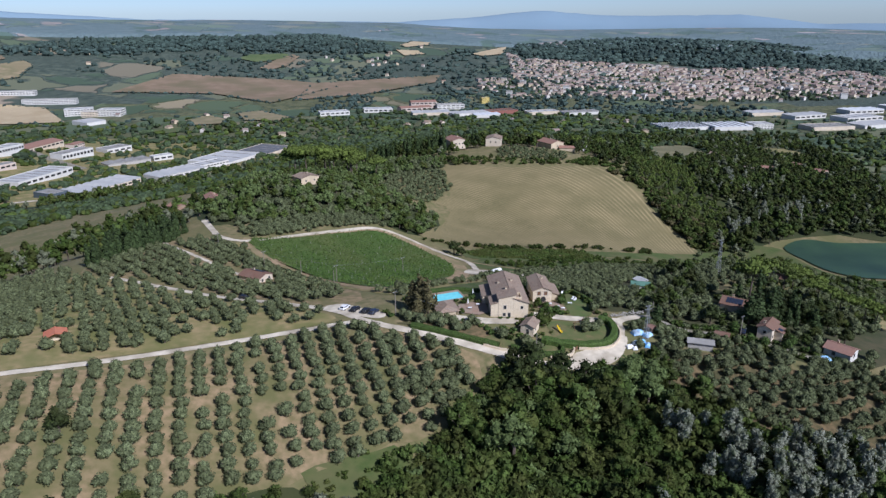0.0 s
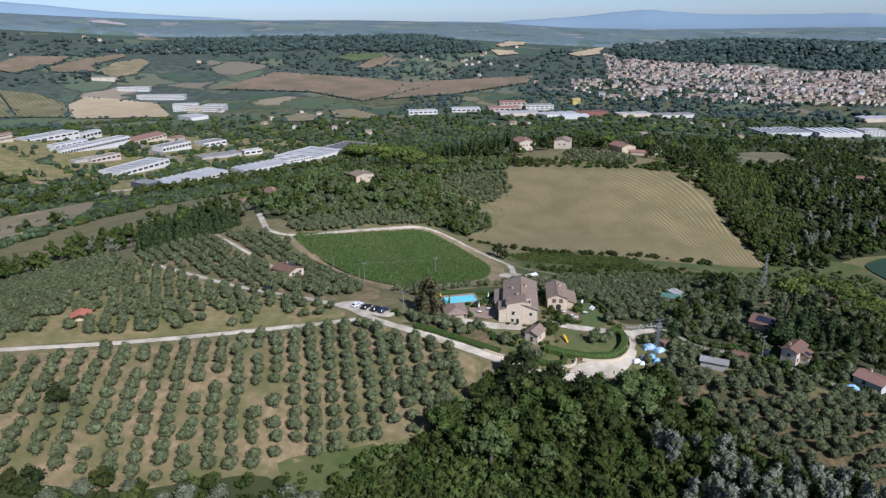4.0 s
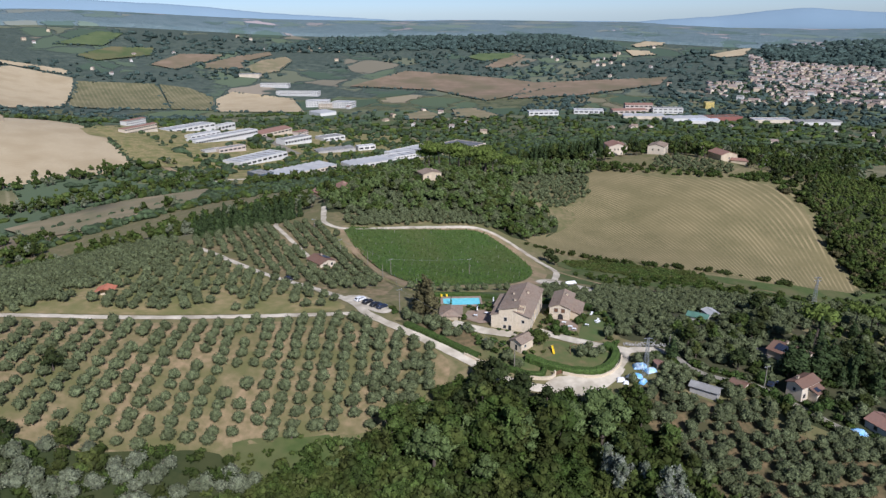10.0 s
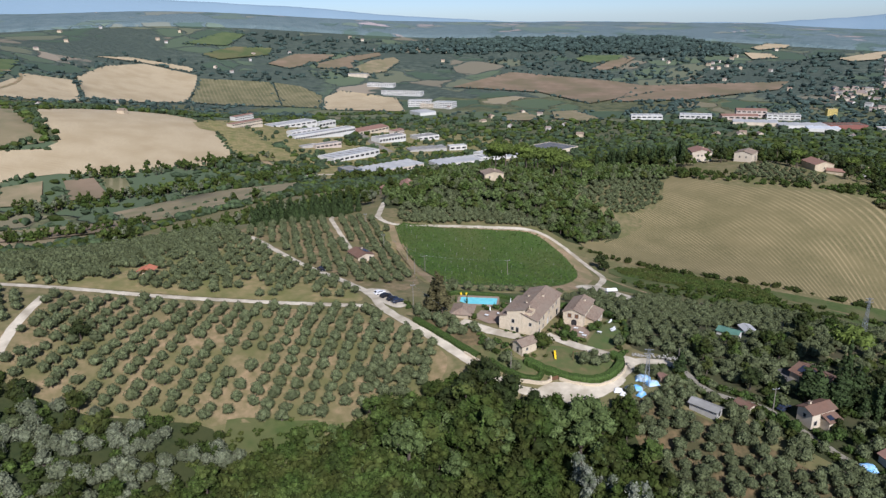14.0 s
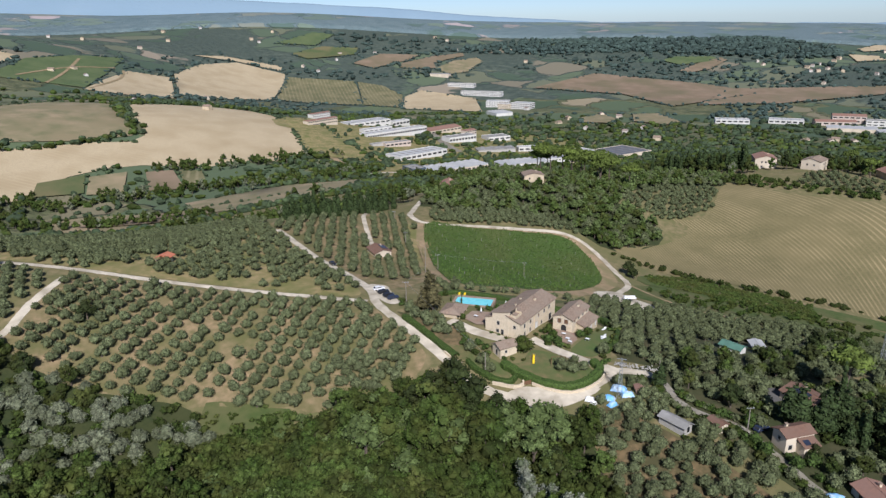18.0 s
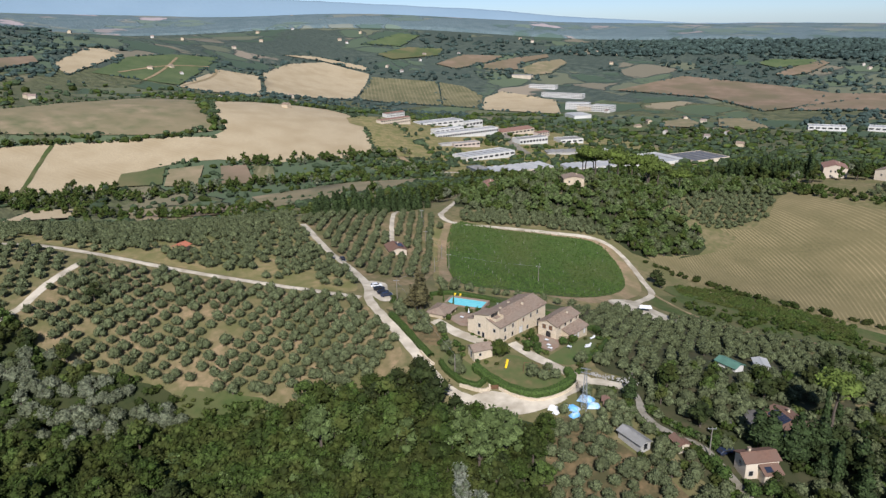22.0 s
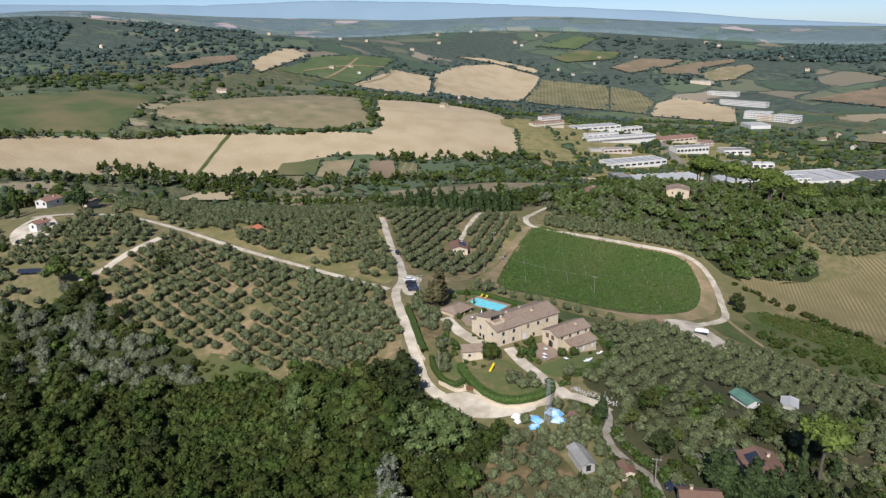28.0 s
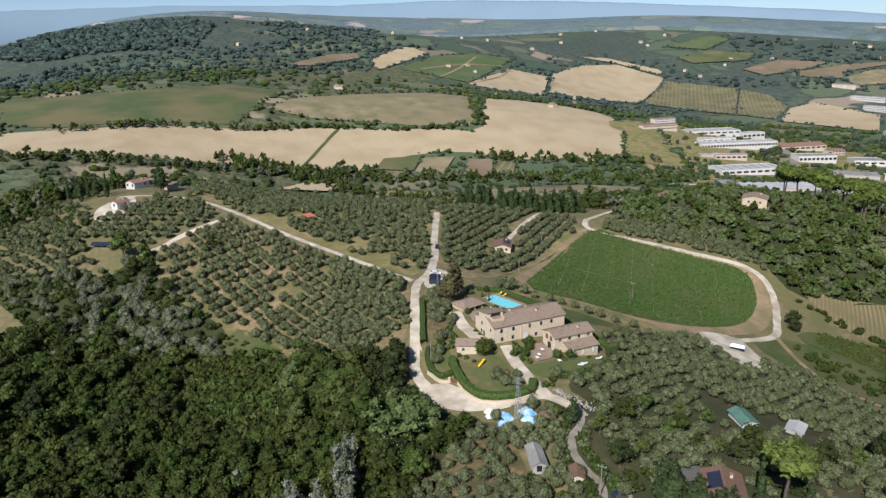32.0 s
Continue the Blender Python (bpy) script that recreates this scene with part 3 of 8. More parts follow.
VALLEY_FIELDS = (
    ([(-554, 264), (-501, 371), (-442, 454), (-379, 324), (-407, 245), (-462, 223)], "fallow", "dry meadow in the valley"),
    ([(-580, 155), (-550, 221), (-457, 233), (-414, 205), (-528, 176)], "plough", "brown strip of bare field"),
    ([(-909, 1759), (-829, 2034), (-451, 2014), (-299, 1940), (-400, 1732), (-440, 1640), (-630, 1773)], "plough", "wide brown field on a distant hill"),
    ([(-395, 1690), (-374, 1978), (17, 2168), (-3, 2040), (-218, 1802)], "plough", "long brown hillside field"),
)
HILL_FIELDS = (
    ([(-1473, 1820), (-1450, 1951), (-1389, 2087), (-1358, 2052), (-1378, 1968), (-1389, 1894), (-1342, 1845), (-1402, 1787), (-1444, 1774)], "plough", "tan ploughed hillside"),
    ([(-1339, 1840), (-1348, 1962), (-1307, 2058), (-1256, 2016), (-1224, 1868), (-1256, 1801)], "fallow", "pale green hill pasture"),
    ([(-685, 2274), (-666, 2337), (-540, 2382), (-511, 2340), (-613, 2241)], "far_green", "green vineyard block on a hill"),
    ([(-592, 2167), (-562, 2287), (-518, 2379), (-489, 2354), (-509, 2220), (-554, 2152)], "plough", "brown tongue of a hill field"),
    ([(-568, 1335), (-546, 1431), (-482, 1357), (-471, 1283), (-530, 1262)], "fallow", "dry rough meadow by the road"),
    ([(-482, 1454), (-437, 1498), (-342, 1383), (-356, 1324), (-438, 1340)], "fallow", "pale field by the main road"),
    ([(-585, 1186), (-548, 1243), (-512, 1174), (-549, 1116)], "meadow", "green plot among roadside trees"),
)
FARTHEST_FIELDS = (
    ([(-141, 2679), (-50, 2999), (-4, 2973), (-28, 2757), (-112, 2638)], "wheat", "pale hill field behind the town"),
    ([(-153, 2562), (-66, 2586), (-38, 2527), (-116, 2464)], "wheat", "pale hill field behind the town"),
    ([(144, 2591), (269, 2767), (308, 2809), (268, 2619), (186, 2550)], "wheat", "tan slope behind the town"),
    ([(-1575, 207), (-1700, 347), (-1715, 435), (-1660, 422), (-1573, 273)], "plough", "dark ploughed hill field"),
    ([(-1937, 1656), (-1975, 1882), (-1903, 1931), (-1830, 1753)], "far_green", "striped green vineyard on a hill"),
    ([(-1596, 1694), (-1604, 1858), (-1492, 1951), (-1480, 1858), (-1507, 1706)], "plough", "tan hill field beyond the valley"),
    ([(-1803, 1598), (-1808, 1760), (-1710, 1857), (-1661, 1782), (-1724, 1608)], "meadow", "green hill field by the vineyards"),
    ([(-637, 32), (-671, 72), (-658, 118), (-630, 96)], "wheat", "pale strip by the stream"),
)
for i, (poly, m, label) in enumerate(WESTERN_FIELDS + VALLEY_FIELDS + HILL_FIELDS + FARTHEST_FIELDS):
    sheet("field", poly, M[m], label, "field", 0.5 + 0.06 * i, 40, 0, wobble=0 if i < len(WESTERN_FIELDS) else 5)
for line in ([(-1485, 585), (-1600, 690), (-1735, 800)], [(-1560, 560), (-1640, 720), (-1660, 850)], [(-1440, 655), (-1560, 800), (-1640, 860)]):
    road("road", line, 7, M["dirt"], "pale track through distant vineyards", 1.5, 0.5)
sheet("grass", [(-52, -71), (-38, -61), (-27, -60), (-28, -70), (-37, -80)], M["grass"], "bright green rough clearing below the grove", "grass", 0.02, 3, wobble=2)
sheet("field", [(272, 700), (352, 770), (330, 640), (250, 500), (215, 478), (240, 590)], M["farvine"], "small vineyard plot behind the woods", "field", 0.8, 12)
sheet("field", [(422, 745), (498, 778), (476, 650), (415, 637)], M["dry_meadow"], "dry meadow strip among the woods", "field", 0.8, 20)
sheet("ground", [(112, 200), (138, 214), (162, 226), (188, 238), (214, 252), (231, 246), (233, 225), (239, 193), (262, 175), (330, 184), (340, 120), (200, 95), (150, 110), (128, 150)], M["grass"], "green rough meadow beside the lake", "meadow", 0.05, 6, wobble=2)
sheet("ground", [(120, 62), (150, 22), (172, 30), (182, 90), (160, 120), (136, 96)], M["dry_meadow"], "dry brown ground beneath the umbrella pines", "ground", 0.06, 5, wobble=2)
sheet("driveway", [(79, 9), (82, 8), (88, 18), (86, 23), (82, 20)], M["asphalt"], "dark asphalt drive beside the villa", "driveway", 0.05, 2)
sheet("lake", [(233, 249), (256, 265), (278, 258), (330, 250), (330, 190), (263, 179), (242, 195), (236, 227)], M["water"], "small still green lake among trees", "lake", 0.6, 12)

FRONT_WOOD = [(-8, -37), (3, -27), (14, -31), (27, -31), (38, -24), (46, -22), (58, -40), (75, -60), (100, -66), (80, -110), (40, -150), (-20, -170), (-80, -170), (-80, -140), (-64, -112), (-42, -88), (-30, -74), (-20, -58)]
SCRUB = [(-118, -97), (-92, -95), (-70, -83), (-55, -74), (-44, -78), (-36, -84), (-28, -76), (-42, -90), (-64, -114), (-84, -142), (-150, -175), (-118, -140), (-104, -116)]
KNOLL = [(-112, 150), (-80, 168), (-60, 180), (-42, 180), (-26, 182), (-14, 222), (-24, 247), (-60, 258), (-50, 330), (-12, 345), (-9, 372), (-70, 395), (-140, 340), (-178, 250), (-165, 190), (-140, 152)]
EAST_WOOD = [(146, 346), (160, 262), (164, 230), (192, 232), (234, 262), (290, 275), (340, 265), (420, 420), (520, 700), (400, 760), (280, 640), (190, 480)]
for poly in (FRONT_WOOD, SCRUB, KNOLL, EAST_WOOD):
    sheet("ground", poly, M["shade_dark_wood_floor"], "shaded leaf-strewn floor of the wood", "wood floor", -0.03, 8, 2, wobble=3)
road("road", [(-150, 46), (-104.5, 26.5), (-79.5, 17), (-54.5, 5), (-42, -5), (-26.5, -11.5), (-11.5, -17), (2, -22), (14, -26), (25, -25.5), (33, -21.5), (40, -14), (42.5, -6), (43.8, 0.5), (50, 4), (56, 4.6)], 3.3, M["gravel"], "pale gravel country road")
road("road", [(55, 4.6), (59, 1.5), (62, -2.5), (66, -5), (72, -6.4), (80, -6.5), (86, -10), (96, -17), (108, -25)], 2.0, M["track"], "narrow grey track down to the houses")
road("road", [(-46, -5.5), (-68.5, -15.3), (-88.7, -26.1), (-104, -35.4), (-118.4, -44.3), (-134.6, -53.2), (-151, -62.5), (-170, -74), (-186, -92), (-196, -112)], 2.6, M["gravel"], "narrow pale gravel lane between olives")
road("road", [(-138, -64), (-127.5, -81), (-118.5, -93), (-116, -102)], 3.0, M["gravel"], "pale dirt track between olive groves")
road("road", [(-150, 165), (-137, 140), (-130, 128), (-115, 122), (-92.5, 136), (-70.5, 153), (-54, 169), (-41.8, 171), (-27, 162.5), (-13, 149), (-1, 135), (2, 118), (2, 105)], 3.2, M["gravel"], "pale gravel track round the vineyard")
road("road", [(-115, 119), (-84, 81.5), (-44, 38)], 6.0, M["dirt"], "tan dirt track along the vineyard")
road("road", [(-699, 918), (-619, 833), (-566, 783), (-501, 731)], 14, M["track"], "grey service road between the factories", 0.6)
road("road", [(-481, 488), (-466, 513), (-440, 522)], 8, M["gravel"], "pale lane beside the factory fence", 0.6)
road("road", [(-651, 574), (-598, 545), (-554, 519)], 9, M["dirt"], "dirt track below the wheat field", 0.6)
road("path", [(-880, 178), (-806, 126), (-733, 80)], 5, M["grass"], "narrow weedy ditch across the wheat", 0.4, 1.2)
road("road", [(-99, 60), (-112, 72), (-131, 90), (-150, 110), (-156, 122)], 2.4, M["gravel"], "pale drive to the low house in the grove")
road("road", [(0.5, 134.7), (30, 122), (51, 126.3), (67, 141), (90, 150)], 2.2, M["dirt"], "faint dirt path through grass")
road("road", [(43.6, 0.8), (34, 0.7), (23, 1.5), (15, 3)], 3.6, M["gravel"], "gravel drive up to the farmhouse", 0.16)
road("road", [(9, -2.5), (-2, -3.4), (-13, -1.9)], 4.0, M["gravel"], "gravel yard in front of the farmhouse", 0.16)
sheet("ground", [(-152, 47), (-104, 28), (-80, 18.5), (-57, 8), (-48, 30), (-112, 112), (-133, 124), (-160, 114), (-168, 62)], M["orchard_soil"], "dry pale soil under rows of olives", "orchard floor", -0.02, 5, wobble=1.5)
# Darkened sheet: the olives' shade is put into the soil colour.
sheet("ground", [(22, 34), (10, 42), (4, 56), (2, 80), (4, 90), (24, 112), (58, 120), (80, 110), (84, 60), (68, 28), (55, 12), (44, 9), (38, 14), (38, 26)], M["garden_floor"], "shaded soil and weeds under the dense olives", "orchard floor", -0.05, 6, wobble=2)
sheet("yard", [(22, -28), (33, -26), (40, -20), (44, -10), (38, -12), (30, -17.5), (24, -21)], M["gravel"], "wide gravel turning place by the gate", "yard", 0.1, 2)
sheet("yard", [(-58, 8), (-47, 0), (-38, -3), (-36, 1), (-44, 6), (-52, 12)], M["gravel"], "gravel parking bay beside the road", "yard", 0.1, 2)
sheet("yard", [(-4, 98), (-3, 108), (2, 113), (12, 110), (28, 103), (24, 91), (14, 95), (6, 92)], M["gravel"], "gravel yard under a white canopy", "yard", 0.1, 2)
sheet("grass", [(-44, 34), (-24.5, 53), (-7, 80), (1, 92), (8, 84), (4, 66), (-8, 48), (-20, 34), (-34, 24)], M["dry_meadow"], "dry grass strip between vineyard and farmhouse", "grass", 0.02, 4, wobble=1)
sheet("grass", [(4, 118), (2, 140), (28, 160), (70, 172), (110, 185), (130, 180), (88, 152), (66, 143), (50, 128), (30, 118)], M["grass"], "rough meadow below the vine strip", "grass", -0.04, 5, wobble=2)
sheet("grass", [(-120, 112), (-96, 84), (-70, 58), (-46, 33), (-42, 38), (-70, 68), (-110, 116)], M["dry_meadow"], "dry grass verge along the vineyard", "grass", 0.01, 4, wobble=1)
sheet("grass", [(46, -18), (60, -17), (78, -21), (100, -30), (135, -38), (130, -60), (100, -62), (73, -57), (58, -42)], M["bed"], "brown dry ground beneath the lower olives", "grass", -0.03, 5, wobble=2)
sheet("yard", [(-158, -119), (-163, -106), (-174, -103), (-196, -106), (-184, -118), (-172, -122)], M["gravel"], "grey paved yard by the white house", "yard", 0.1, 3)
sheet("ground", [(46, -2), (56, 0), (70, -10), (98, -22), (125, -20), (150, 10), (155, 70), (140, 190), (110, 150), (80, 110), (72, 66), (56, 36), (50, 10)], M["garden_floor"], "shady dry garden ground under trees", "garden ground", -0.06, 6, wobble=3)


# ---- vegetation ----
rng = np.random.default_rng(7)
PHI = (1 + 5 ** 0.5) / 2
ICO_V = np.array([(-1, PHI, 0), (1, PHI, 0), (-1, -PHI, 0), (1, -PHI, 0), (0, -1, PHI), (0, 1, PHI), (0, -1, -PHI), (0, 1, -PHI), (PHI, 0, -1), (PHI, 0, 1), (-PHI, 0, -1), (-PHI, 0, 1)]) / math.sqrt(1 + PHI * PHI)
ICO_F = np.array([(0, 11, 5), (0, 5, 1), (0, 1, 7), (0, 7, 10), (0, 10, 11), (1, 5, 9), (5, 11, 4), (11, 10, 2), (10, 7, 6), (7, 1, 8), (3, 9, 4), (3, 4, 2), (3, 2, 6), (3, 6, 8), (3, 8, 9), (4, 9, 5), (2, 4, 11), (6, 2, 10), (8, 6, 7), (9, 8, 1)])


def leaf_cloud(lumps, count, size, core=0.86, up=0.25, flat=0.42):
    """Crown: rough inner lumps and many small bent sprays of leaves round them. lumps: x, y, z, radius, height factor."""
    V, F, n = [], [], 0
    for x, y, z, r, k in lumps:
        if core:
            v = ICO_V * (r * core * (0.8 + 0.4 * rng.random((12, 1)))) * (1, 1, k) + (x, y, z)
            V.append(v)
            F.append(ICO_F + n)
            n += 12
    w = np.array([l[3] ** 2 for l in lumps])
    pick = rng.choice(len(lumps), count, p=w / w.sum())
    L = np.array(lumps)[pick]
    d = rng.normal(size=(count, 3))
    d[:, 2] += up
    d /= np.linalg.norm(d, axis=1)[:, None]
    rad = L[:, 3] * rng.uniform(0.72, 1.12, count)
    c = L[:, :3] + d * rad[:, None] * np.stack([np.ones(count), np.ones(count), L[:, 4]], 1)
    nrm = d + rng.normal(size=(count, 3)) * flat
    nrm /= np.linalg.norm(nrm, axis=1)[:, None]
    a = np.cross(nrm, rng.normal(size=(count, 3)))
    a /= np.linalg.norm(a, axis=1)[:, None] + 1e-9
    b = np.cross(nrm, a)
    s = size * rng.uniform(0.6, 1.4, count)[:, None]
    v = np.stack([c + a * s, c + b * s * 0.62 + nrm * s * 0.12, c - a * s, c - b * s * 0.62 + nrm * s * 0.12], 1).reshape(-1, 3)
    i = n + np.arange(count) * 4
    V.append(v)
    F += [np.stack([i, i + 1, i + 2], 1), np.stack([i, i + 2, i + 3], 1)]
    return np.concatenate(V), np.concatenate(F)


def tube(path, sides=6):
    """Tapered limb along x, y, z, radius."""
    V, F = [], []
    for i, (x, y, z, r) in enumerate(path):
        for k in range(sides):
            a = 2 * math.pi * k / sides + i * 0.3
            V.append((x + r * math.cos(a), y + r * math.sin(a), z))
        if i:
            for k in range(sides):
                a, b = (i - 1) * sides + k, (i - 1) * sides + (k + 1) % sides
                F += [(a, b, b + sides), (a, b + sides, a + sides)]
    return np.array(V), np.array(F)


def joined(parts):
    V, F, n = [], [], 0
    for v, f in parts:
        V.append(v)
        F.append(f + n)
        n += len(v)
    return np.concatenate(V), np.concatenate(F)


def tree_shape(kind):
    """Trunk and crown of one tree, in metres."""
    u = lambda a, b: rng.uniform(a, b)
    if kind in ("olive", "groveolive"):
        trunk = joined([tube([(0, 0, -0.4, 0.32), (0.05, 0.02, 0.5, 0.24), (0.1, 0, 1.3, 0.2)])] + [tube([(0.1, 0, 1.2, 0.15), (0.7 * math.cos(a), 0.7 * math.sin(a), 2.0, 0.1), (1.2 * math.cos(a), 1.2 * math.sin(a), 2.6, 0.05)], 5) for a in (u(0, 2), u(2, 4), u(4, 6))])
        lumps = [(u(0.55, 0.95) * math.cos(a), u(0.55, 0.95) * math.sin(a), u(1.25, 1.8), u(0.95, 1.2), u(0.9, 1.1)) for a in np.arange(4) * 1.57 + u(0, 1)] + [(u(-.25, .25), u(-.25, .25), u(2.0, 2.3), u(1.0, 1.2), 0.95)]
        if kind == "olive":
            return trunk, leaf_cloud(lumps, 420, 0.21, core=0.84, flat=0.75)
        return tube([(0, 0, -0.4, 0.25), (0.1, 0, 1.6, 0.15)], 4), leaf_cloud(lumps, 185, 0.27, core=0.84, flat=0.75)
    if kind in ("oak", "light", "midoak", "faroak"):
        h = u(6.0, 8.5)
        trunk = joined([tube([(0, 0, -0.5, 0.35), (0.1, 0, h * 0.3, 0.27), (0, 0.1, h * 0.75, 0.12)])] + [tube([(0, 0, h * 0.3, 0.16), (1.4 * math.cos(a), 1.4 * math.sin(a), h * 0.5, 0.1), (2.3 * math.cos(a), 2.3 * math.sin(a), h * 0.68, 0.05)], 5) for a in (u(0, 2), u(2, 4), u(4, 6))])
        lumps = [(u(1.2, 2.5) * math.cos(a), u(1.2, 2.5) * math.sin(a), h * u(0.38, 0.8), u(1.1, 1.9), u(0.75, 1.05)) for a in np.arange(9) * 0.7 + u(0, 1)] + [(u(-.8, .8), u(-.8, .8), h * u(0.75, 0.95), u(1.1, 1.6), 0.9) for _ in range(3)]
        if kind == "faroak":
            return tube([(0, 0, -0.5, 0.3), (0, 0, h * 0.6, 0.15)], 4), leaf_cloud(lumps[::2] + lumps[-1:], 64, 0.75, core=0.86, flat=0.6)
        if kind == "midoak":
            return trunk, leaf_cloud(lumps, 140, 0.55, core=0.82, flat=0.65)
        return trunk, leaf_cloud(lumps, 430, 0.33, core=0.76, flat=0.8)
    if kind == "poplar":
        h = u(8, 11)
        trunk = tube([(0, 0, -0.5, 0.25), (0.1, 0, h * 0.4, 0.18), (0, 0.1, h * 0.85, 0.06)])
        lumps = [(u(-1.1, 1.1), u(-1.1, 1.1), h * f, u(0.8, 1.25) * (1.45 - 0.6 * f), 1.4) for f in np.linspace(0.2, 0.95, 11)]
        return trunk, leaf_cloud(lumps, 520, 0.26, core=0.7, up=0.5, flat=0.9)
    if kind == "cypress":
        h = u(10, 13)
        trunk = tube([(0, 0, -0.5, 0.25), (0, 0, h * 0.5, 0.15), (0, 0, h * 0.9, 0.04)])
        lumps = [(u(-.2, .2), u(-.2, .2), h * f, 1.35 * (1.08 - f) ** 0.6 * u(0.85, 1.1), 1.7) for f in np.linspace(0.1, 0.95, 9)]
        return trunk, leaf_cloud(lumps, 230, 0.34, up=0.6)
    if kind == "stoutcypress":
        h = u(10, 13)
        trunk = tube([(0, 0, -0.5, 0.3), (0, 0, h * 0.5, 0.18), (0, 0, h * 0.9, 0.04)])
        lumps = [(u(-.5, .5), u(-.5, .5), h * f, 2.3 * (1.08 - f) ** 0.55 * u(0.85, 1.1), 1.3) for f in np.linspace(0.12, 0.93, 9)]
        return trunk, leaf_cloud(lumps, 300, 0.38, core=0.8, up=0.6)
    if kind == "pine":
        h = u(9, 11)
        trunk = joined([tube([(0, 0, -0.5, 0.32), (0.3, 0.1, h * 0.4, 0.24), (0.1, 0.3, h * 0.75, 0.17)])] + [tube([(0.1, 0.2, h * 0.7, 0.13), (1.6 * math.cos(a), 1.6 * math.sin(a), h * 0.84, 0.08), (3 * math.cos(a), 3 * math.sin(a), h * 0.92, 0.04)], 5) for a in (u(0, 1.5), u(1.5, 3), u(3, 4.5), u(4.5, 6))])
        lumps = [(u(1.8, 3.2) * math.cos(a), u(1.8, 3.2) * math.sin(a), h * u(0.88, 0.96), u(1.3, 1.8), 0.75) for a in np.arange(8) * 0.78] + [(u(-1, 1), u(-1, 1), h, 2.0, 0.7) for _ in range(2)]
        return trunk, leaf_cloud(lumps, 560, 0.36, core=0.84, up=0.4, flat=0.8)
    if kind == "conifer":
        h = u(9, 12)
        trunk = tube([(0, 0, -0.5, 0.3), (0, 0, h * 0.5, 0.2), (0, 0, h * 0.95, 0.04)])
        lumps = [(u(-.5, .5), u(-.5, .5), h * f, 3.3 * (1.02 - f) ** 0.75 * u(0.85, 1.1), 0.5) for f in np.linspace(0.25, 0.96, 11)]
        return trunk, leaf_cloud(lumps, 380, 0.45, up=0.1)
    if kind == "bush":
        trunk = joined([tube([(0, 0, -0.3, 0.08), (0.4 * math.cos(a), 0.4 * math.sin(a), 0.9, 0.03)], 5) for a in (0, 2, 4)])
        lumps = [(0.75 * math.cos(a) * u(0.5, 1.1), 0.75 * math.sin(a) * u(0.5, 1.1), u(0.5, 1.2), u(0.5, 0.8), 0.9) for a in np.arange(5) * 1.25]
        return trunk, leaf_cloud(lumps, 80, 0.30, core=0.74, flat=0.6)
    trunk = tube([(0, 0, -0.5, 0.12), (0, 0, 0.4, 0.08)], 4)
    lumps = [(u(-.45, .45), u(-.45, .45), u(0.3, 0.6), u(0.45, 0.65), 0.9) for _ in range(1 + (u(0, 1) > 0.6))]
    return trunk, leaf_cloud(lumps, 8, 0.22, core=1.0)


SHAPES = {k: [tree_shape(k) for _ in range(n)] for k, n in (("olive", 5), ("groveolive", 6), ("oak", 5), ("light", 2), ("midoak", 4), ("faroak", 4), ("poplar", 3), ("cypress", 2), ("stoutcypress", 3), ("pine", 3), ("conifer", 2), ("bush", 3), ("clump", 5))}
DATA = {}


def tree_thing(name, kind, foliage, x, y, s, label, category, group=""):
    """One tree with its trunk and crown, standing on the ground."""
    i = int(rng.integers(len(SHAPES[kind])))
    key = (kind, i, foliage)
    if key not in DATA:
        t, c = SHAPES[kind][i]
        DATA[key] = (mesh_of("trunk", *t, [M["bark"]]), mesh_of("crown", *c, [M[foliage]]))
    top = new(name)
    top.matrix_world = pose(x, y, ground_z(x, y), 0, 0, rng.uniform(0, 360)) @ Matrix.Diagonal((s * rng.uniform(0.92, 1.08), s, s * rng.uniform(0.88, 1.1), 1))
    for nm, me in zip(("trunk", "crown"), DATA[key]):
        new(nm, me).parent = top
    return tagged(top, label, category, group)


def stand(name, kind, foliage, pts, sizes, label, category="trees", squash=0.12):
    """Many trees of one kind, joined: too many to count."""
    if len(pts) == 0:
        return None
    pts = np.asarray(pts, float)
    Z = height(pts[:, 0], pts[:, 1])
    V, F, I, n = [], [], [], 0
    for (x, y), z, s in zip(pts, Z, sizes):
        t, c = SHAPES[kind][int(rng.integers(len(SHAPES[kind])))]
        a = rng.uniform(0, 6.28)
        R = np.array([[math.cos(a), -math.sin(a), 0], [math.sin(a), math.cos(a), 0], [0, 0, 1]]).T * s
        k = np.array([1, 1, rng.uniform(1 - squash, 1 + squash)])
        long = rng.uniform(1, 2.4) if kind == "clump" else 1.0
        for j, (v, f) in enumerate((t, c) if kind != "clump" else (c,)):
            V.append(((v * (long, 1, 1)) @ R) * k + (x, y, z))
            F.append(f + n)
            I.append(np.full(len(f), j if kind != "clump" else 1))
            n += len(v)
    ob = new(name, mesh_of(name, np.concatenate(V), np.concatenate(F), [M["bark"], M[foliage]], np.concatenate(I)))
    return tagged(ob, label, category, kind="stuff")


KEEP = []  # places kept free of trees: x, y, radius


def free(P, margin=1.4):
    P = np.asarray(P, float)
    ok = np.ones(len(P), bool)
    for line, w in ROADS:
        a, b = line[:-1], line[1:]
        d = b - a
        for k in range(len(a)):
            t = np.clip(((P - a[k]) @ d[k]) / (d[k] @ d[k] + 1e-9), 0, 1)
            ok &= np.hypot(*(P - a[k] - t[:, None] * d[k]).T) > w / 2 + margin
    for x, y, r in KEEP:
        ok &= np.hypot(P[:, 0] - x, P[:, 1] - y) > r
    return P[ok]


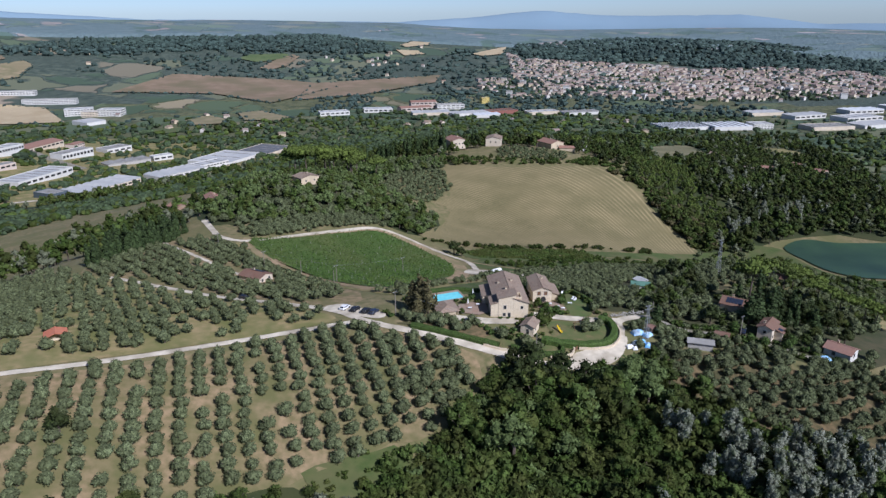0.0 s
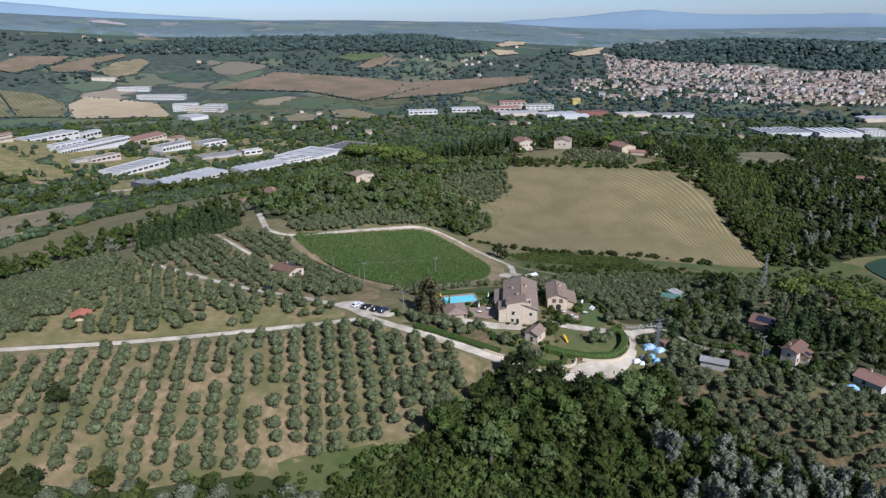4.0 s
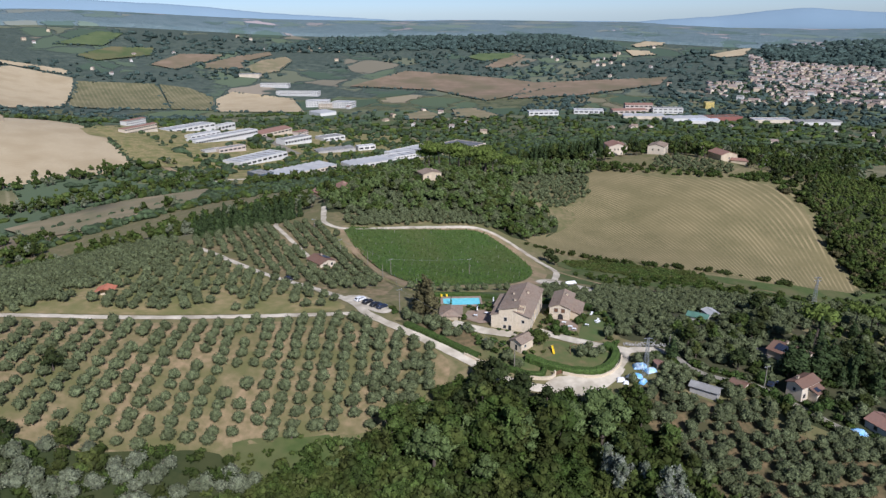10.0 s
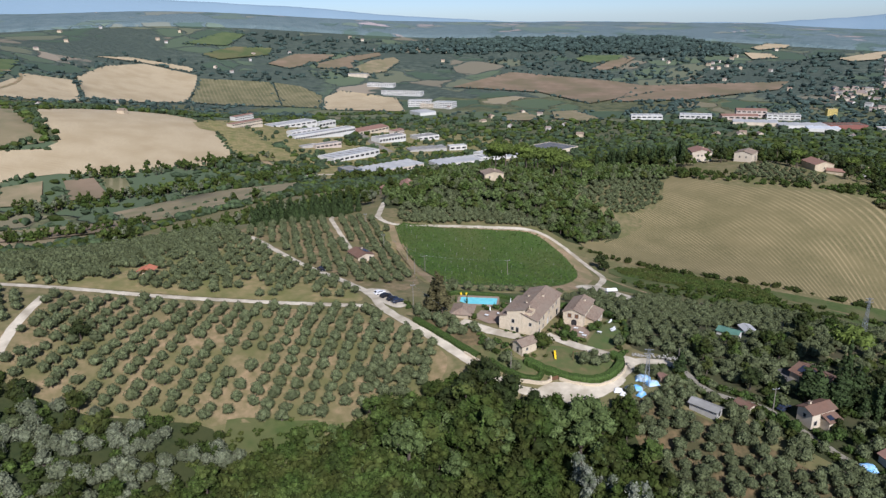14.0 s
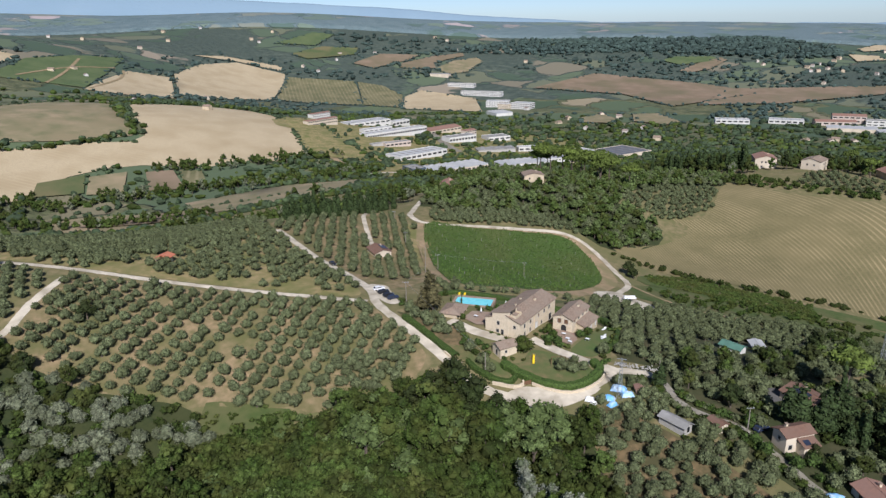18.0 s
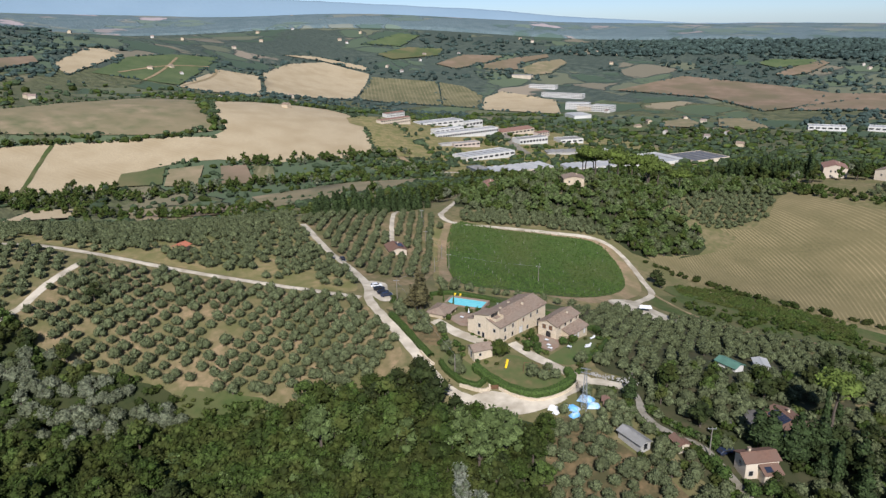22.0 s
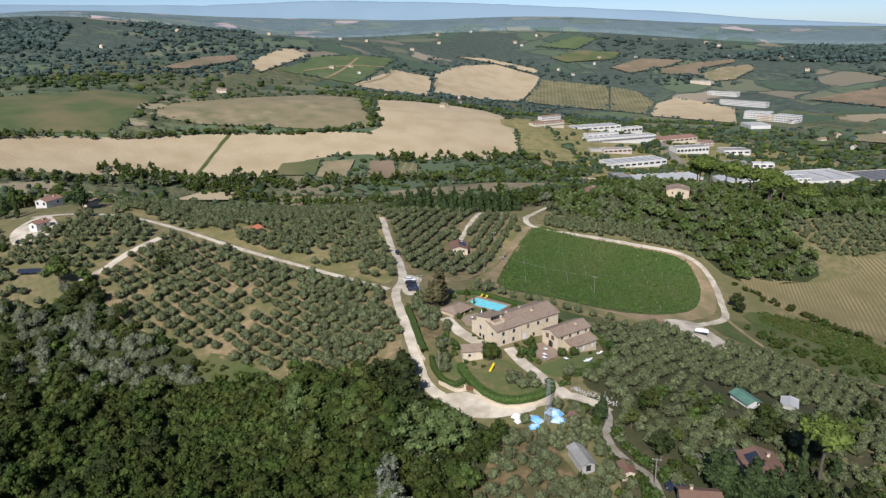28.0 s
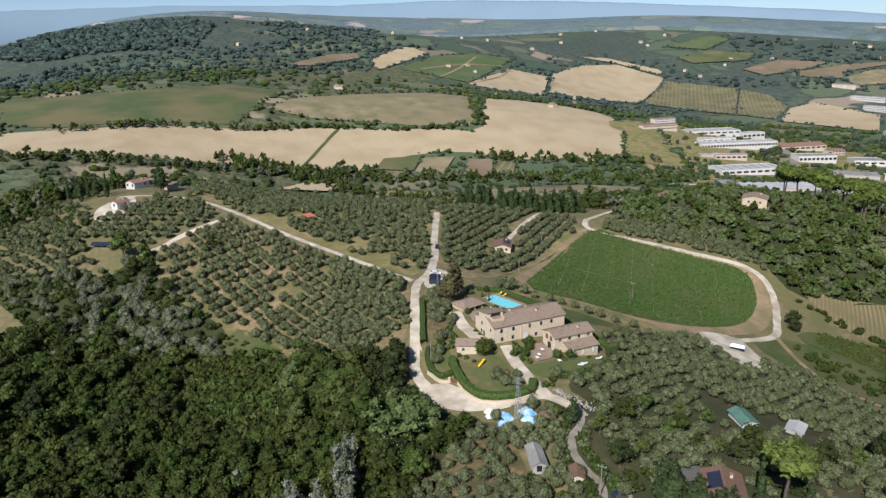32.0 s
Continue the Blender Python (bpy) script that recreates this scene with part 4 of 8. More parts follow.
def rows_in(poly, angle, sx, sy, jitter=0.5, drop=0.05):
    """Planting points in rows within an outline."""
    c, s = math.cos(radians(angle)), math.sin(radians(angle))
    q = np.array(poly, float) @ np.array([[c, -s], [s, c]])
    X, Y = np.meshgrid(np.arange(q[:, 0].min(), q[:, 0].max(), sx), np.arange(q[:, 1].min(), q[:, 1].max(), sy))
    P = np.stack([X.ravel(), Y.ravel()], 1) @ np.array([[c, s], [-s, c]])
    P += rng.normal(size=P.shape) * jitter * 0.5
    P = P[inside(poly, P[:, 0], P[:, 1]) & (rng.random(len(P)) > drop)]
    return free(P)


# ---- building helpers ----
def part(name, bm, material, parent, label=""):
    """Links a bmesh as one mesh under a thing or a part."""
    me = bpy.data.meshes.new(name)
    bm.normal_update()
    bm.to_mesh(me)
    bm.free()
    me.materials.append(material)
    ob = new(name, me)
    ob.parent = parent
    return tagged(ob, label)


def box(bm, x0, x1, y0, y1, z0, z1, bevel=0.0):
    m = Matrix.Translation(((x0 + x1) / 2, (y0 + y1) / 2, (z0 + z1) / 2)) @ Matrix.Diagonal((x1 - x0, y1 - y0, z1 - z0, 1))
    r = bmesh.ops.create_cube(bm, size=1, matrix=m)
    if bevel:
        bmesh.ops.bevel(bm, geom=list({e for v in r["verts"] for e in v.link_edges}), offset=bevel, segments=1, affect="EDGES")
    return bm


def boxed(*a, bevel=0.0):
    return box(bmesh.new(), *a, bevel=bevel)


def solid(pts, y0, y1):
    """An outline in x and z, drawn out along y."""
    bm = bmesh.new()
    a = [bm.verts.new((x, y0, z)) for x, z in pts]
    b = [bm.verts.new((x, y1, z)) for x, z in pts]
    bm.faces.new(a)
    bm.faces.new(b[::-1])
    for i in range(len(pts)):
        j = (i + 1) % len(pts)
        bm.faces.new((a[j], a[i], b[i], b[j]))
    bmesh.ops.recalc_face_normals(bm, faces=bm.faces)
    return bm


def rod(bm, a, b, r, sides=6):
    a, b = Vector(a), Vector(b)
    d = b - a
    m = Matrix.Translation((a + b) / 2) @ d.to_track_quat("Z", "Y").to_matrix().to_4x4()
    bmesh.ops.create_cone(bm, cap_ends=True, segments=sides, radius1=r, radius2=r, depth=d.length, matrix=m)
    return bm


def window(parent, side, at, u, z, w, h, shutter="", name="window"):
    """A window or door on a wall: stone surround, deep dark pane. side: the way the wall faces; at: its place; u along it."""
    turn = {"S": 0, "E": 90, "N": 180, "W": 270}[side]
    ax = {"S": (u, at), "N": (u, at), "E": (at, u), "W": (at, u)}[side]
    m = pose(ax[0], ax[1], z, 0, 0, turn)
    t = 0.1
    bm = bmesh.new()
    box(bm, -w / 2 - t, -w / 2, -0.05, 0.1, -h / 2 - t, h / 2 + t)
    box(bm, w / 2, w / 2 + t, -0.05, 0.1, -h / 2 - t, h / 2 + t)
    box(bm, -w / 2, w / 2, -0.05, 0.1, h / 2, h / 2 + t)
    box(bm, -w / 2, w / 2, -0.08, 0.1, -h / 2 - t, -h / 2)
    bm.transform(m)
    wn = part(name, bm, M["concrete"], parent)
    bm = boxed(-w / 2, w / 2, -0.015, 0.08, -h / 2, h / 2)
    bm.transform(m)
    part("pane" if name == "window" else "door_leaf", bm, M[shutter] if shutter else M["glass_dark"], wn)
    return wn


def gable_walls(x0, x1, y0, y1, z0, eave, ridge):
    return solid([(x0, z0), (x1, z0), (x1, eave), ((x0 + x1) / 2, ridge), (x0, eave)], y0, y1)


def roof_slabs(top, x0, x1, y0, y1, eave, ridge, material, over=0.45, thick=0.18, rx=None):
    """The two slopes of a gable roof, and its ridge tiles."""
    rx = (x0 + x1) / 2 if rx is None else rx
    for xe, s in ((x0, -1), (x1, 1)):
        k = (ridge - eave) / abs(rx - xe)
        xo, zo = xe + s * over, eave - k * over
        part("roof", solid([(rx, ridge + 0.02), (xo, zo + 0.02), (xo, zo + thick), (rx, ridge + thick + 0.02)], y0 - over, y1 + over), material, top)
    bm = bmesh.new()
    rod(bm, (rx, y0 - over, ridge + thick), (rx, y1 + over, ridge + thick), 0.14)
    part("ridge_tiles", bm, material, top)


def chimney(top, x, y, z, h=0.9, w=0.6):
    c = part("chimney", boxed(x - w / 2, x + w / 2, y - w / 2, y + w / 2, z - 0.6, z + h, bevel=0.03), M["stone"], top)
    part("cap", boxed(x - w / 2 - 0.1, x + w / 2 + 0.1, y - w / 2 - 0.1, y + w / 2 + 0.1, z + h, z + h + 0.12), M["tile"], c)


def house(name, x, y, yaw, w, d, h, rise, wall, roof, label, category="house", wins=(), deep=2.0, chim=True, z=None):
    """A plain gabled house: w across the gable, d along the ridge."""
    top = new(name)
    top.matrix_world = pose(x, y, ground_z(x, y) if z is None else z, 0, 0, yaw)
    part("wall", gable_walls(-w / 2, w / 2, -d / 2, d / 2, -deep, h, h + rise), M[wall], top)
    roof_slabs(top, -w / 2, w / 2, -d / 2, d / 2, h, h + rise, M[roof])
    for side, u, zz, ww, hh, *sh in wins:
        at = {"S": -d / 2, "N": d / 2, "E": w / 2, "W": -w / 2}[side]
        window(top, side, at, u, zz, ww, hh, sh[0] if sh else "", "door" if zz < hh / 2 + 0.15 else "window")
    if chim:
        chimney(top, w * 0.2, d * 0.2, h + rise * 0.7)
    return tagged(top, label, category)


def draped_line(pts, n=6):
    return [Vector((p.x, p.y, ground_z(p.x, p.y) + cell_gap(p.x, p.y))) for p in smooth_line(pts, n)]


# ---- farmhouse ----
farm = new("farmhouse")
farm.matrix_world = pose(0, 0, 0, 0, 0, 1.5)
tagged(farm, "long old stone farmhouse with weathered tile roofs", "house")
part("wall", solid([(1.4, -4), (12.6, -4), (12.6, 5.5), (7.2, 7.35), (1.4, 5.6)], 0, 25.5), M["stone"], farm)
roof_slabs(farm, 1.4, 12.6, 5.6, 25.5, 5.55, 7.4, M["tile"], rx=7.2)
part("roof", solid([(7.2, 7.42), (13.05, 5.4), (13.05, 5.58), (7.2, 7.6)], -0.4, 5.15), M["tile"], farm)
part("wall", solid([(2.4, -3), (8.3, -3), (8.3, 8.65), (2.4, 7.4)], -0.12, 5.4), M["stone"], farm, "stone tower block above the front")
part("roof", solid([(2.0, 7.36), (8.7, 8.78), (8.7, 8.96), (2.0, 7.54)], -0.5, 5.8), M["tile"], farm)
part("wall", solid([(-0.2, -3), (2.4, -3), (2.4, 5.9), (-0.2, 5.3)], -0.04, 6.5), M["stone"], farm)
part("roof", solid([(-0.6, 5.24), (2.4, 5.95), (2.4, 6.12), (-0.6, 5.42)], -0.4, 6.9), M["tile"], farm)
part("wall", solid([(-1.8, -3), (1.4, -3), (1.4, 3.9), (-1.8, 3.3)], 12, 22), M["stone"], farm)
part("roof", solid([(-2.2, 3.25), (1.39, 3.92), (1.39, 4.1), (-2.2, 3.43)], 11.6, 22.4), M["tile"], farm)
# Thin dark panel: the loggia's inner shade is put into its colour.
part("loggia", boxed(8.3, 8.36, 1.0, 4.4, 7.35, 8.4), M["glass_dark"], farm, "dark panel for the shaded loggia of the tower")
part("parapet", boxed(8.3, 10.4, 0.6, 0.8, 6.6, 7.5), M["plaster"], farm)
part("parapet", boxed(8.3, 10.4, 4.6, 4.8, 6.6, 7.5), M["plaster"], farm)
part("parapet", boxed(10.2, 10.4, 0.8, 4.6, 6.4, 7.3), M["plaster"], farm)
for u, z, w, h in ((4.6, 4.2, 0.9, 1.2), (4.4, 1.5, 0.9, 1.1), (6.1, 1.2, 0.9, 1.9), (10.4, 3.9, 0.8, 1.0)):
    window(farm, "S", -0.12 if u < 8 else 0, u, z, w, h)
for u in (2.6, 6.8, 12.6, 16.8, 20.6):
    window(farm, "E", 12.6, u, 4.0, 0.85, 1.25, "" if u != 12.6 else "shutter")
for u, z, w, h in ((2.8, 1.2, 0.8, 1.2), (6.6, 1.2, 0.8, 1.2), (15.0, 0.6, 0.9, 1.1), (21.5, 0.2, 1.8, 2.2)):
    window(farm, "E", 12.6, u, z, w, h)
window(farm, "E", 12.6, 11.2, 0.9, 1.7, 2.3, "white_wall", "door")
part("pilaster", boxed(12.6, 12.8, 9.4, 9.7, -2, 5.3), M["plaster"], farm)
for u in (8.5, 14, 19):
    window(farm, "W", 1.4 if u < 12 else -1.8, u, 2.0 if u > 12 else 3.6, 0.9, 1.2)
chimney(farm, 6.0, 9.0, 7.0)
chimney(farm, 9.0, 17.0, 6.9)
chimney(farm, 4.2, 16.0, 6.4, 0.8)

annex = new("annex_house")
annex.matrix_world = pose(0, 0, 0, 0, 0, 1.5)
tagged(annex, "smaller stone farm building with a tiled lean-to", "house")
part("wall", gable_walls(16.8, 23.6, 15.0, 28.6, -4, 3.7, 5.0), M["stone"], annex)
roof_slabs(annex, 16.8, 23.6, 15.0, 28.6, 3.7, 5.0, M["tile"])
part("wall", solid([(23.6, -4), (27.0, -4), (27.0, 0.6), (23.6, 1.7)], 18.2, 28.4), M["plaster"], annex, "ochre lean-to wall")
part("roof", solid([(23.62, 1.72), (27.5, 0.5), (27.5, 0.68), (23.62, 1.92)], 17.8, 28.8), M["tile"], annex)
arch = bmesh.new()
pts = [(-0.9, 0), (0.9, 0), (0.9, 1.6)] + [(0.9 * math.cos(a), 1.6 + 0.8 * math.sin(a)) for a in np.linspace(0.3, 2.84, 6)] + [(-0.9, 1.6)]
arch = solid([(20.6 + x, -0.95 + z) for x, z in pts], 14.93, 15.1)
part("arch_door", arch, M["glass_dark"], annex, "dark arched doorway")
for u in (19.0, 21.4):
    window(annex, "S", 15.0, u, 2.6, 1.3, 1.5, "shutter")
for u in (16.8, 20.2, 23.6, 27.0):
    window(annex, "E", 23.6, u, 2.75, 0.95, 0.95, "shutter" if u > 26 or u < 17 else "")
for u in (20.0, 22.8, 26.6):
    window(annex, "E", 27.0, u, -0.7, 0.9, 1.9, "white_wall", "door")
chimney(annex, 21.5, 24.5, 4.6, 0.8)
sheet("terrace", [(16.5, 9), (17.2, 14.6), (24.4, 16.2), (26.8, 11.7), (27, 7.2), (22.6, 6.9)], M["terracotta"], "terracotta paved terrace before the annex", "terrace", 0.22, 1.5, 0)

sheet("terrace", [(-10.5, 2), (-11, 9), (-6, 12), (-1, 11), (-0.6, 3), (-4, 0.6)], M["terracotta"], "shady paved courtyard beside the farmhouse", "terrace", 0.2, 1.5, 0)
house("stone_hut", 12.0, -8.6, -26, 4.4, 6.0, 2.7, 1.0, "stone", "tile", "small stone hut with a tiled gable roof", "hut", (("E", -1, 1.3, 0.7, 0.8), ("S", 0.2, 0.9, 0.9, 1.8)), chim=False, z=-0.4)
ph = new("pool_house")
ph.matrix_world = pose(-15.0, 4.2, 0.3, 0, 0, 16)
tagged(ph, "low stone pool house with a hipped tile roof", "pool house")
part("wall", boxed(-4.0, 2.0, -4.2, 4.2, -2, 2.6), M["plaster"], ph)
bm = bmesh.new()
b = [bm.verts.new(p) for p in ((-4.5, -4.7, 2.5), (3.6, -4.7, 2.5), (3.6, 4.7, 2.5), (-4.5, 4.7, 2.5))]
t = [bm.verts.new(p) for p in ((-0.5, -2.0, 4.1), (-0.5, 2.0, 4.1))]
for f in ((b[0], b[1], t[0]), (b[1], b[2], t[1], t[0]), (b[2], b[3], t[1]), (b[3], b[0], t[0], t[1]), b[::-1]):
    bm.faces.new(f)
part("roof", bm, M["tile"], ph)
for yy in (-3.6, 0.2, 3.6):
    part("pillar", boxed(2.6, 3.1, yy - 0.25, yy + 0.25, -2, 2.5, bevel=0.03), M["plaster"], ph)
window(ph, "E", 2.0, 1.9, 1.0, 2.2, 2.0)
window(ph, "E", 2.0, -1.8, 1.0, 1.2, 1.9)

# pool
pool = new("swimming_pool")
px, py, pyaw = -15.7, 17.3, 20.0
pz = ground_z(px, py) + 0.55
pool.matrix_world = pose(px, py, pz, 0, 0, pyaw)
tagged(pool, "rectangular turquoise swimming pool with terracotta coping", "swimming pool")
bm = bmesh.new()
for a in ((-7.2, 7.2, -3.8, -3.1), (-7.2, 7.2, 3.1, 4.5), (-7.6, -6.6, -3.1, 3.1), (6.6, 7.3, -3.1, 3.1)):
    box(bm, *a, -1.6, 0.06)
part("coping", bm, M["terracotta"], pool)
part("water", boxed(-6.6, 6.6, -3.1, 3.1, -1.5, -0.08), M["pool_water"], pool)

# ---- garden ----
sheet("lawn", [(15, -13), (19, -11), (18.5, -3), (26.8, -0.8), (34, -1), (38.5, -3), (38, -9), (34, -13.5), (29, -15.5), (23.5, -16)], M["worn_lawn"], "worn playground lawn inside the hedge", "lawn", 0, 2)
sheet("lawn", [(28.5, 3.4), (27.8, 12), (27.8, 30), (31, 32), (35, 24), (36.5, 12), (35, 4.3)], M["lawn"], "green lawn below the annex", "lawn", 0, 2)
sheet("lawn", [(-3.7, -15.5), (3.1, -8), (9, -13), (13, -14), (19, -17), (18, -21.5), (8, -19.5)], M["worn_lawn"], "grassy bank between hedges", "lawn", 0, 2)
sheet("lawn", [(-32, -6), (-14, -5), (-4, -7), (-2, -13), (-12, -14), (-24, -9)], M["bed"], "tan bank above the road", "garden bed", 0, 2)
sheet("grass", [(-38, 34), (-22, 22), (-4, 26), (2, 50), (-2, 78), (-7, 78), (-18, 52)], M["grass"], "rough dry grass behind the farmhouse", "grass", -0.02, 3)


def hedge(pts, w, h, label):
    """A clipped hedge: a rounded body, roughened with leaves."""
    line = draped_line(pts, 8)
    V, F, n = [], [], 0
    prof = [(-0.5, 0), (-0.52, 0.7), (-0.35, 1), (0.35, 1), (0.52, 0.7), (0.5, 0)]
    for i, p in enumerate(line):
        d = (line[min(i + 1, len(line) - 1)] - line[max(i - 1, 0)])
        s = Vector((-d.y, d.x, 0)).normalized()
        for u, k in prof:
            q = p + s * u * w * (1 + 0.25 * noise.noise(p * 0.7)) + Vector((0, 0, -0.3 + (h + 0.3) * k * (1 + 0.15 * noise.noise(p * 0.5))))
            V.append(tuple(q))
        if i:
            for k in range(5):
                a = (i - 1) * 6 + k
                F += [(a, a + 1, a + 7), (a, a + 7, a + 6)]
    lumps = [(p.x, p.y, p.z + h * 0.55, w * 0.55, h / w * 0.85) for p in line[::2]]
    lv, lf = leaf_cloud(lumps, len(line) * 10, 0.22, core=0)
    return tagged(new("hedge", mesh_of("hedge", np.concatenate([np.array(V), lv]), np.concatenate([np.array(F), lf + len(V)]), [M["hedge"]])), label, "hedge")


def stone_wall(pts, w, h, label):
    line = draped_line(pts, 8)
    bm = bmesh.new()
    last = None
    for i, p in enumerate(line):
        d = (line[min(i + 1, len(line) - 1)] - line[max(i - 1, 0)])
        s = Vector((-d.y, d.x, 0)).normalized()
        k = h * (1 + 0.2 * noise.noise(p * 0.9))
        ring = [bm.verts.new(p + s * u + Vector((0, 0, z))) for u, z in ((-w / 2, -0.6), (-w / 2, k), (w / 2, k * 0.95), (w / 2, -0.6))]
        if last:
            for j in range(4):
                bm.faces.new((last[j], last[(j + 1) % 4], ring[(j + 1) % 4], ring[j]))
        else:
            bm.faces.new(ring)
        last = ring
    bm.faces.new(last[::-1])
    bmesh.ops.recalc_face_normals(bm, faces=bm.faces)
    w_ob = part("garden_wall", bm, M["stone"], None)
    return tagged(w_ob, label, "wall", kind="structure")


# ---- garden things ----
hedge([(15, -14.8), (20.4, -16), (28.7, -16.6), (34.3, -15.6), (38.2, -12.6), (40.2, -7.6), (40.2, -2), (37, 0.4)], 2.4, 1.9, "broad clipped green hedge round the playground")
hedge([(5, -18.6), (9, -20.4), (15.7, -21.6), (20.5, -20.6), (21, -17.5)], 1.6, 1.3, "clipped green hedge above the gate")
hedge([(-27, -8.6), (-20, -11), (-13.5, -13.4), (-5, -16.6), (1, -18.6)], 2.0, 1.5, "clipped green hedge along the road")
hedge([(37, 9), (37.8, 14.2), (36.6, 19.7), (34, 28)], 1.6, 1.6, "loose yellow-green hedge below the lawn")
hedge([(-30, 14), (-27, 22), (-20, 27), (-10, 29), (-2, 27)], 1.5, 1.3, "green hedge behind the swimming pool")
hedge([(29, 33), (24, 36), (12, 34), (4, 31)], 2.0, 2.0, "leafy hedge behind the annex")
stone_wall([(16.5, -23.2), (23, -21.6), (24.6, -19)], 0.5, 0.9, "low pale stone wall by the gate")
stone_wall([(26.5, -17.9), (33.4, -17.6), (38.9, -14.9), (42.2, -8.4), (42.2, -2.2)], 0.5, 0.8, "curved pale stone retaining wall")
stone_wall([(-4, -18.2), (1, -20), (4, -20.4)], 0.5, 0.8, "short pale stone wall at the roadside")
gate = new("gate")
gate.matrix_world = pose(25.5, -18.4, ground_z(25.5, -18.4), 0, 0, 50)
for s in (-1.6, 1.6):
    part("post", boxed(s - 0.25, s + 0.25, -0.25, 0.25, -0.5, 1.7, bevel=0.04), M["stone"], gate)
part("gate_leaf", boxed(-1.35, 1.35, -0.04, 0.04, 0.1, 1.3), M["shutter"], gate, "rusty brown gate leaf")
tagged(gate, "rusty brown gate between stone posts", "gate")

slide = new("slide")
slide.matrix_world = pose(21.8, -8.2, ground_z(21.8, -8.2) + 0.15, 0, 0, 115) @ Matrix.Scale(0.85, 4)
bm = solid([(-1.8, 0.25), (-1.5, 0.2), (1.3, 1.75), (1.7, 1.8), (1.7, 1.7), (1.3, 1.62), (-1.5, 0.08), (-1.8, 0.1)], -0.32, 0.32)
part("chute", bm, M["yellow"], slide)
for s in (-0.34, 0.34):
    part("side_rail", solid([(-1.8, 0.1), (1.7, 1.7), (1.7, 2.0), (1.3, 1.98), (-1.5, 0.42), (-1.8, 0.4)], s - 0.04, s + 0.04), M["yellow"], slide)
    part("ladder_rail", rod(bmesh.new(), (2.4, s, -0.1), (1.7, s, 2.3), 0.05), M["steel"], slide)
for k in range(5):
    f = 0.15 + k * 0.16
    part("rung", rod(bmesh.new(), (2.4 - 0.7 * f, -0.34, 2.4 * f - 0.1), (2.4 - 0.7 * f, 0.34, 2.4 * f - 0.1), 0.035), M["steel"], slide)
tagged(slide, "yellow plastic playground slide on worn grass", "slide")
swing = new("swing")
swing.matrix_world = pose(28.6, -5.4, ground_z(28.6, -5.4) + 0.15, 0, 0, 35)
part("crossbar", rod(bmesh.new(), (-2.2, 0, 2.4), (2.2, 0, 2.4), 0.09), M["shutter"], swing)
for s in (-2.1, 2.1):
    for k in (-1.0, 1.0):
        part("leg", rod(bmesh.new(), (s, 0, 2.4), (s * 1.1, k, -0.15), 0.08), M["shutter"], swing)
for s in (-0.8, 0.8):
    part("seat", boxed(s - 0.25, s + 0.25, -0.1, 0.1, 0.5, 0.56), M["tyre"], swing)
    for k in (-0.2, 0.2):
        part("rope", rod(bmesh.new(), (s + k, 0, 0.55), (s + k, 0, 2.4), 0.02, 4), M["steel"], swing)
tagged(swing, "brown wooden swing frame on the playground", "swing")


def parasol(x, y, label, closed=True):
    top = new("parasol")
    top.matrix_world = pose(x, y, ground_z(x, y) + 0.15)
    part("pole", rod(bmesh.new(), (0, 0, 0), (0, 0, 2.6), 0.04), M["steel"], top)
    bm = bmesh.new()
    bmesh.ops.create_cone(bm, segments=8, radius1=0.32, radius2=0.06, depth=1.7, matrix=Matrix.Translation((0, 0, 1.8)))
    part("canopy", bm, M["white_cloth"], top)
    part("base_plate", boxed(-0.3, 0.3, -0.3, 0.3, 0, 0.1), M["concrete"], top)
    return tagged(top, label, "parasol")


parasol(27.8, 19.2, "closed white parasol on the lawn")
parasol(-7.5, 9.0, "closed white parasol in the courtyard")
parasol(-5.0, 21.5, "closed white parasol beside the pool")


def lounger(x, y, yaw, label, cloth="white_cloth"):
    top = new("sun_lounger")
    top.matrix_world = pose(x, y, ground_z(x, y) + 0.15, 0, 0, yaw)
    part("bed_frame", boxed(-1, 1, -0.35, 0.35, 0.25, 0.33), M["steel"], top)
    part("mattress", solid([(-1, 0.34), (0.4, 0.34), (1.0, 0.75), (1.0, 0.85), (0.35, 0.44), (-1, 0.44)], -0.33, 0.33), M[cloth], top)
    for a in (-0.85, 0.85):
        for b in (-0.3, 0.3):
            part("leg", boxed(a - 0.03, a + 0.03, b - 0.03, b + 0.03, -0.05, 0.25), M["steel"], top)
    return tagged(top, label, "lounger", "sun loungers")


for x, y, a in ((32.6, 19.0, 60), (32.0, 20.4, 60), (29.4, 27.4, 80)):
    lounger(x, y, a, "white sun lounger on the lawn")
for x, y, a in ((-24.5, 21.0, 115), (-22.8, 22.0, 115)):
    lounger(x, y, a, "yellow sun lounger beside the pool", "yellow")


def table_set(x, y, label):
    top = new("garden_table")
    top.matrix_world = pose(x, y, ground_z(x, y) + 0.25)
    part("tabletop", boxed(-0.7, 0.7, -0.45, 0.45, 0.7, 0.75, bevel=0.02), M["white_cloth"], top)
    for a in (-0.6, 0.6):
        for b in (-0.38, 0.38):
            part("leg", boxed(a - 0.03, a + 0.03, b - 0.03, b + 0.03, -0.1, 0.7), M["steel"], top)
    return tagged(top, label, "table", "garden tables")


for x, y in ((24.5, 9.5), (22.0, 12.0), (26.0, 8.0), (29.5, 13.5), (-7, 5), (-4, 8.5)):
    table_set(x, y, "pale garden table in the courtyard" if x < 0 else "pale garden table on the terrace" if x < 29 else "pale garden table on the lawn")

bm = bmesh.new()
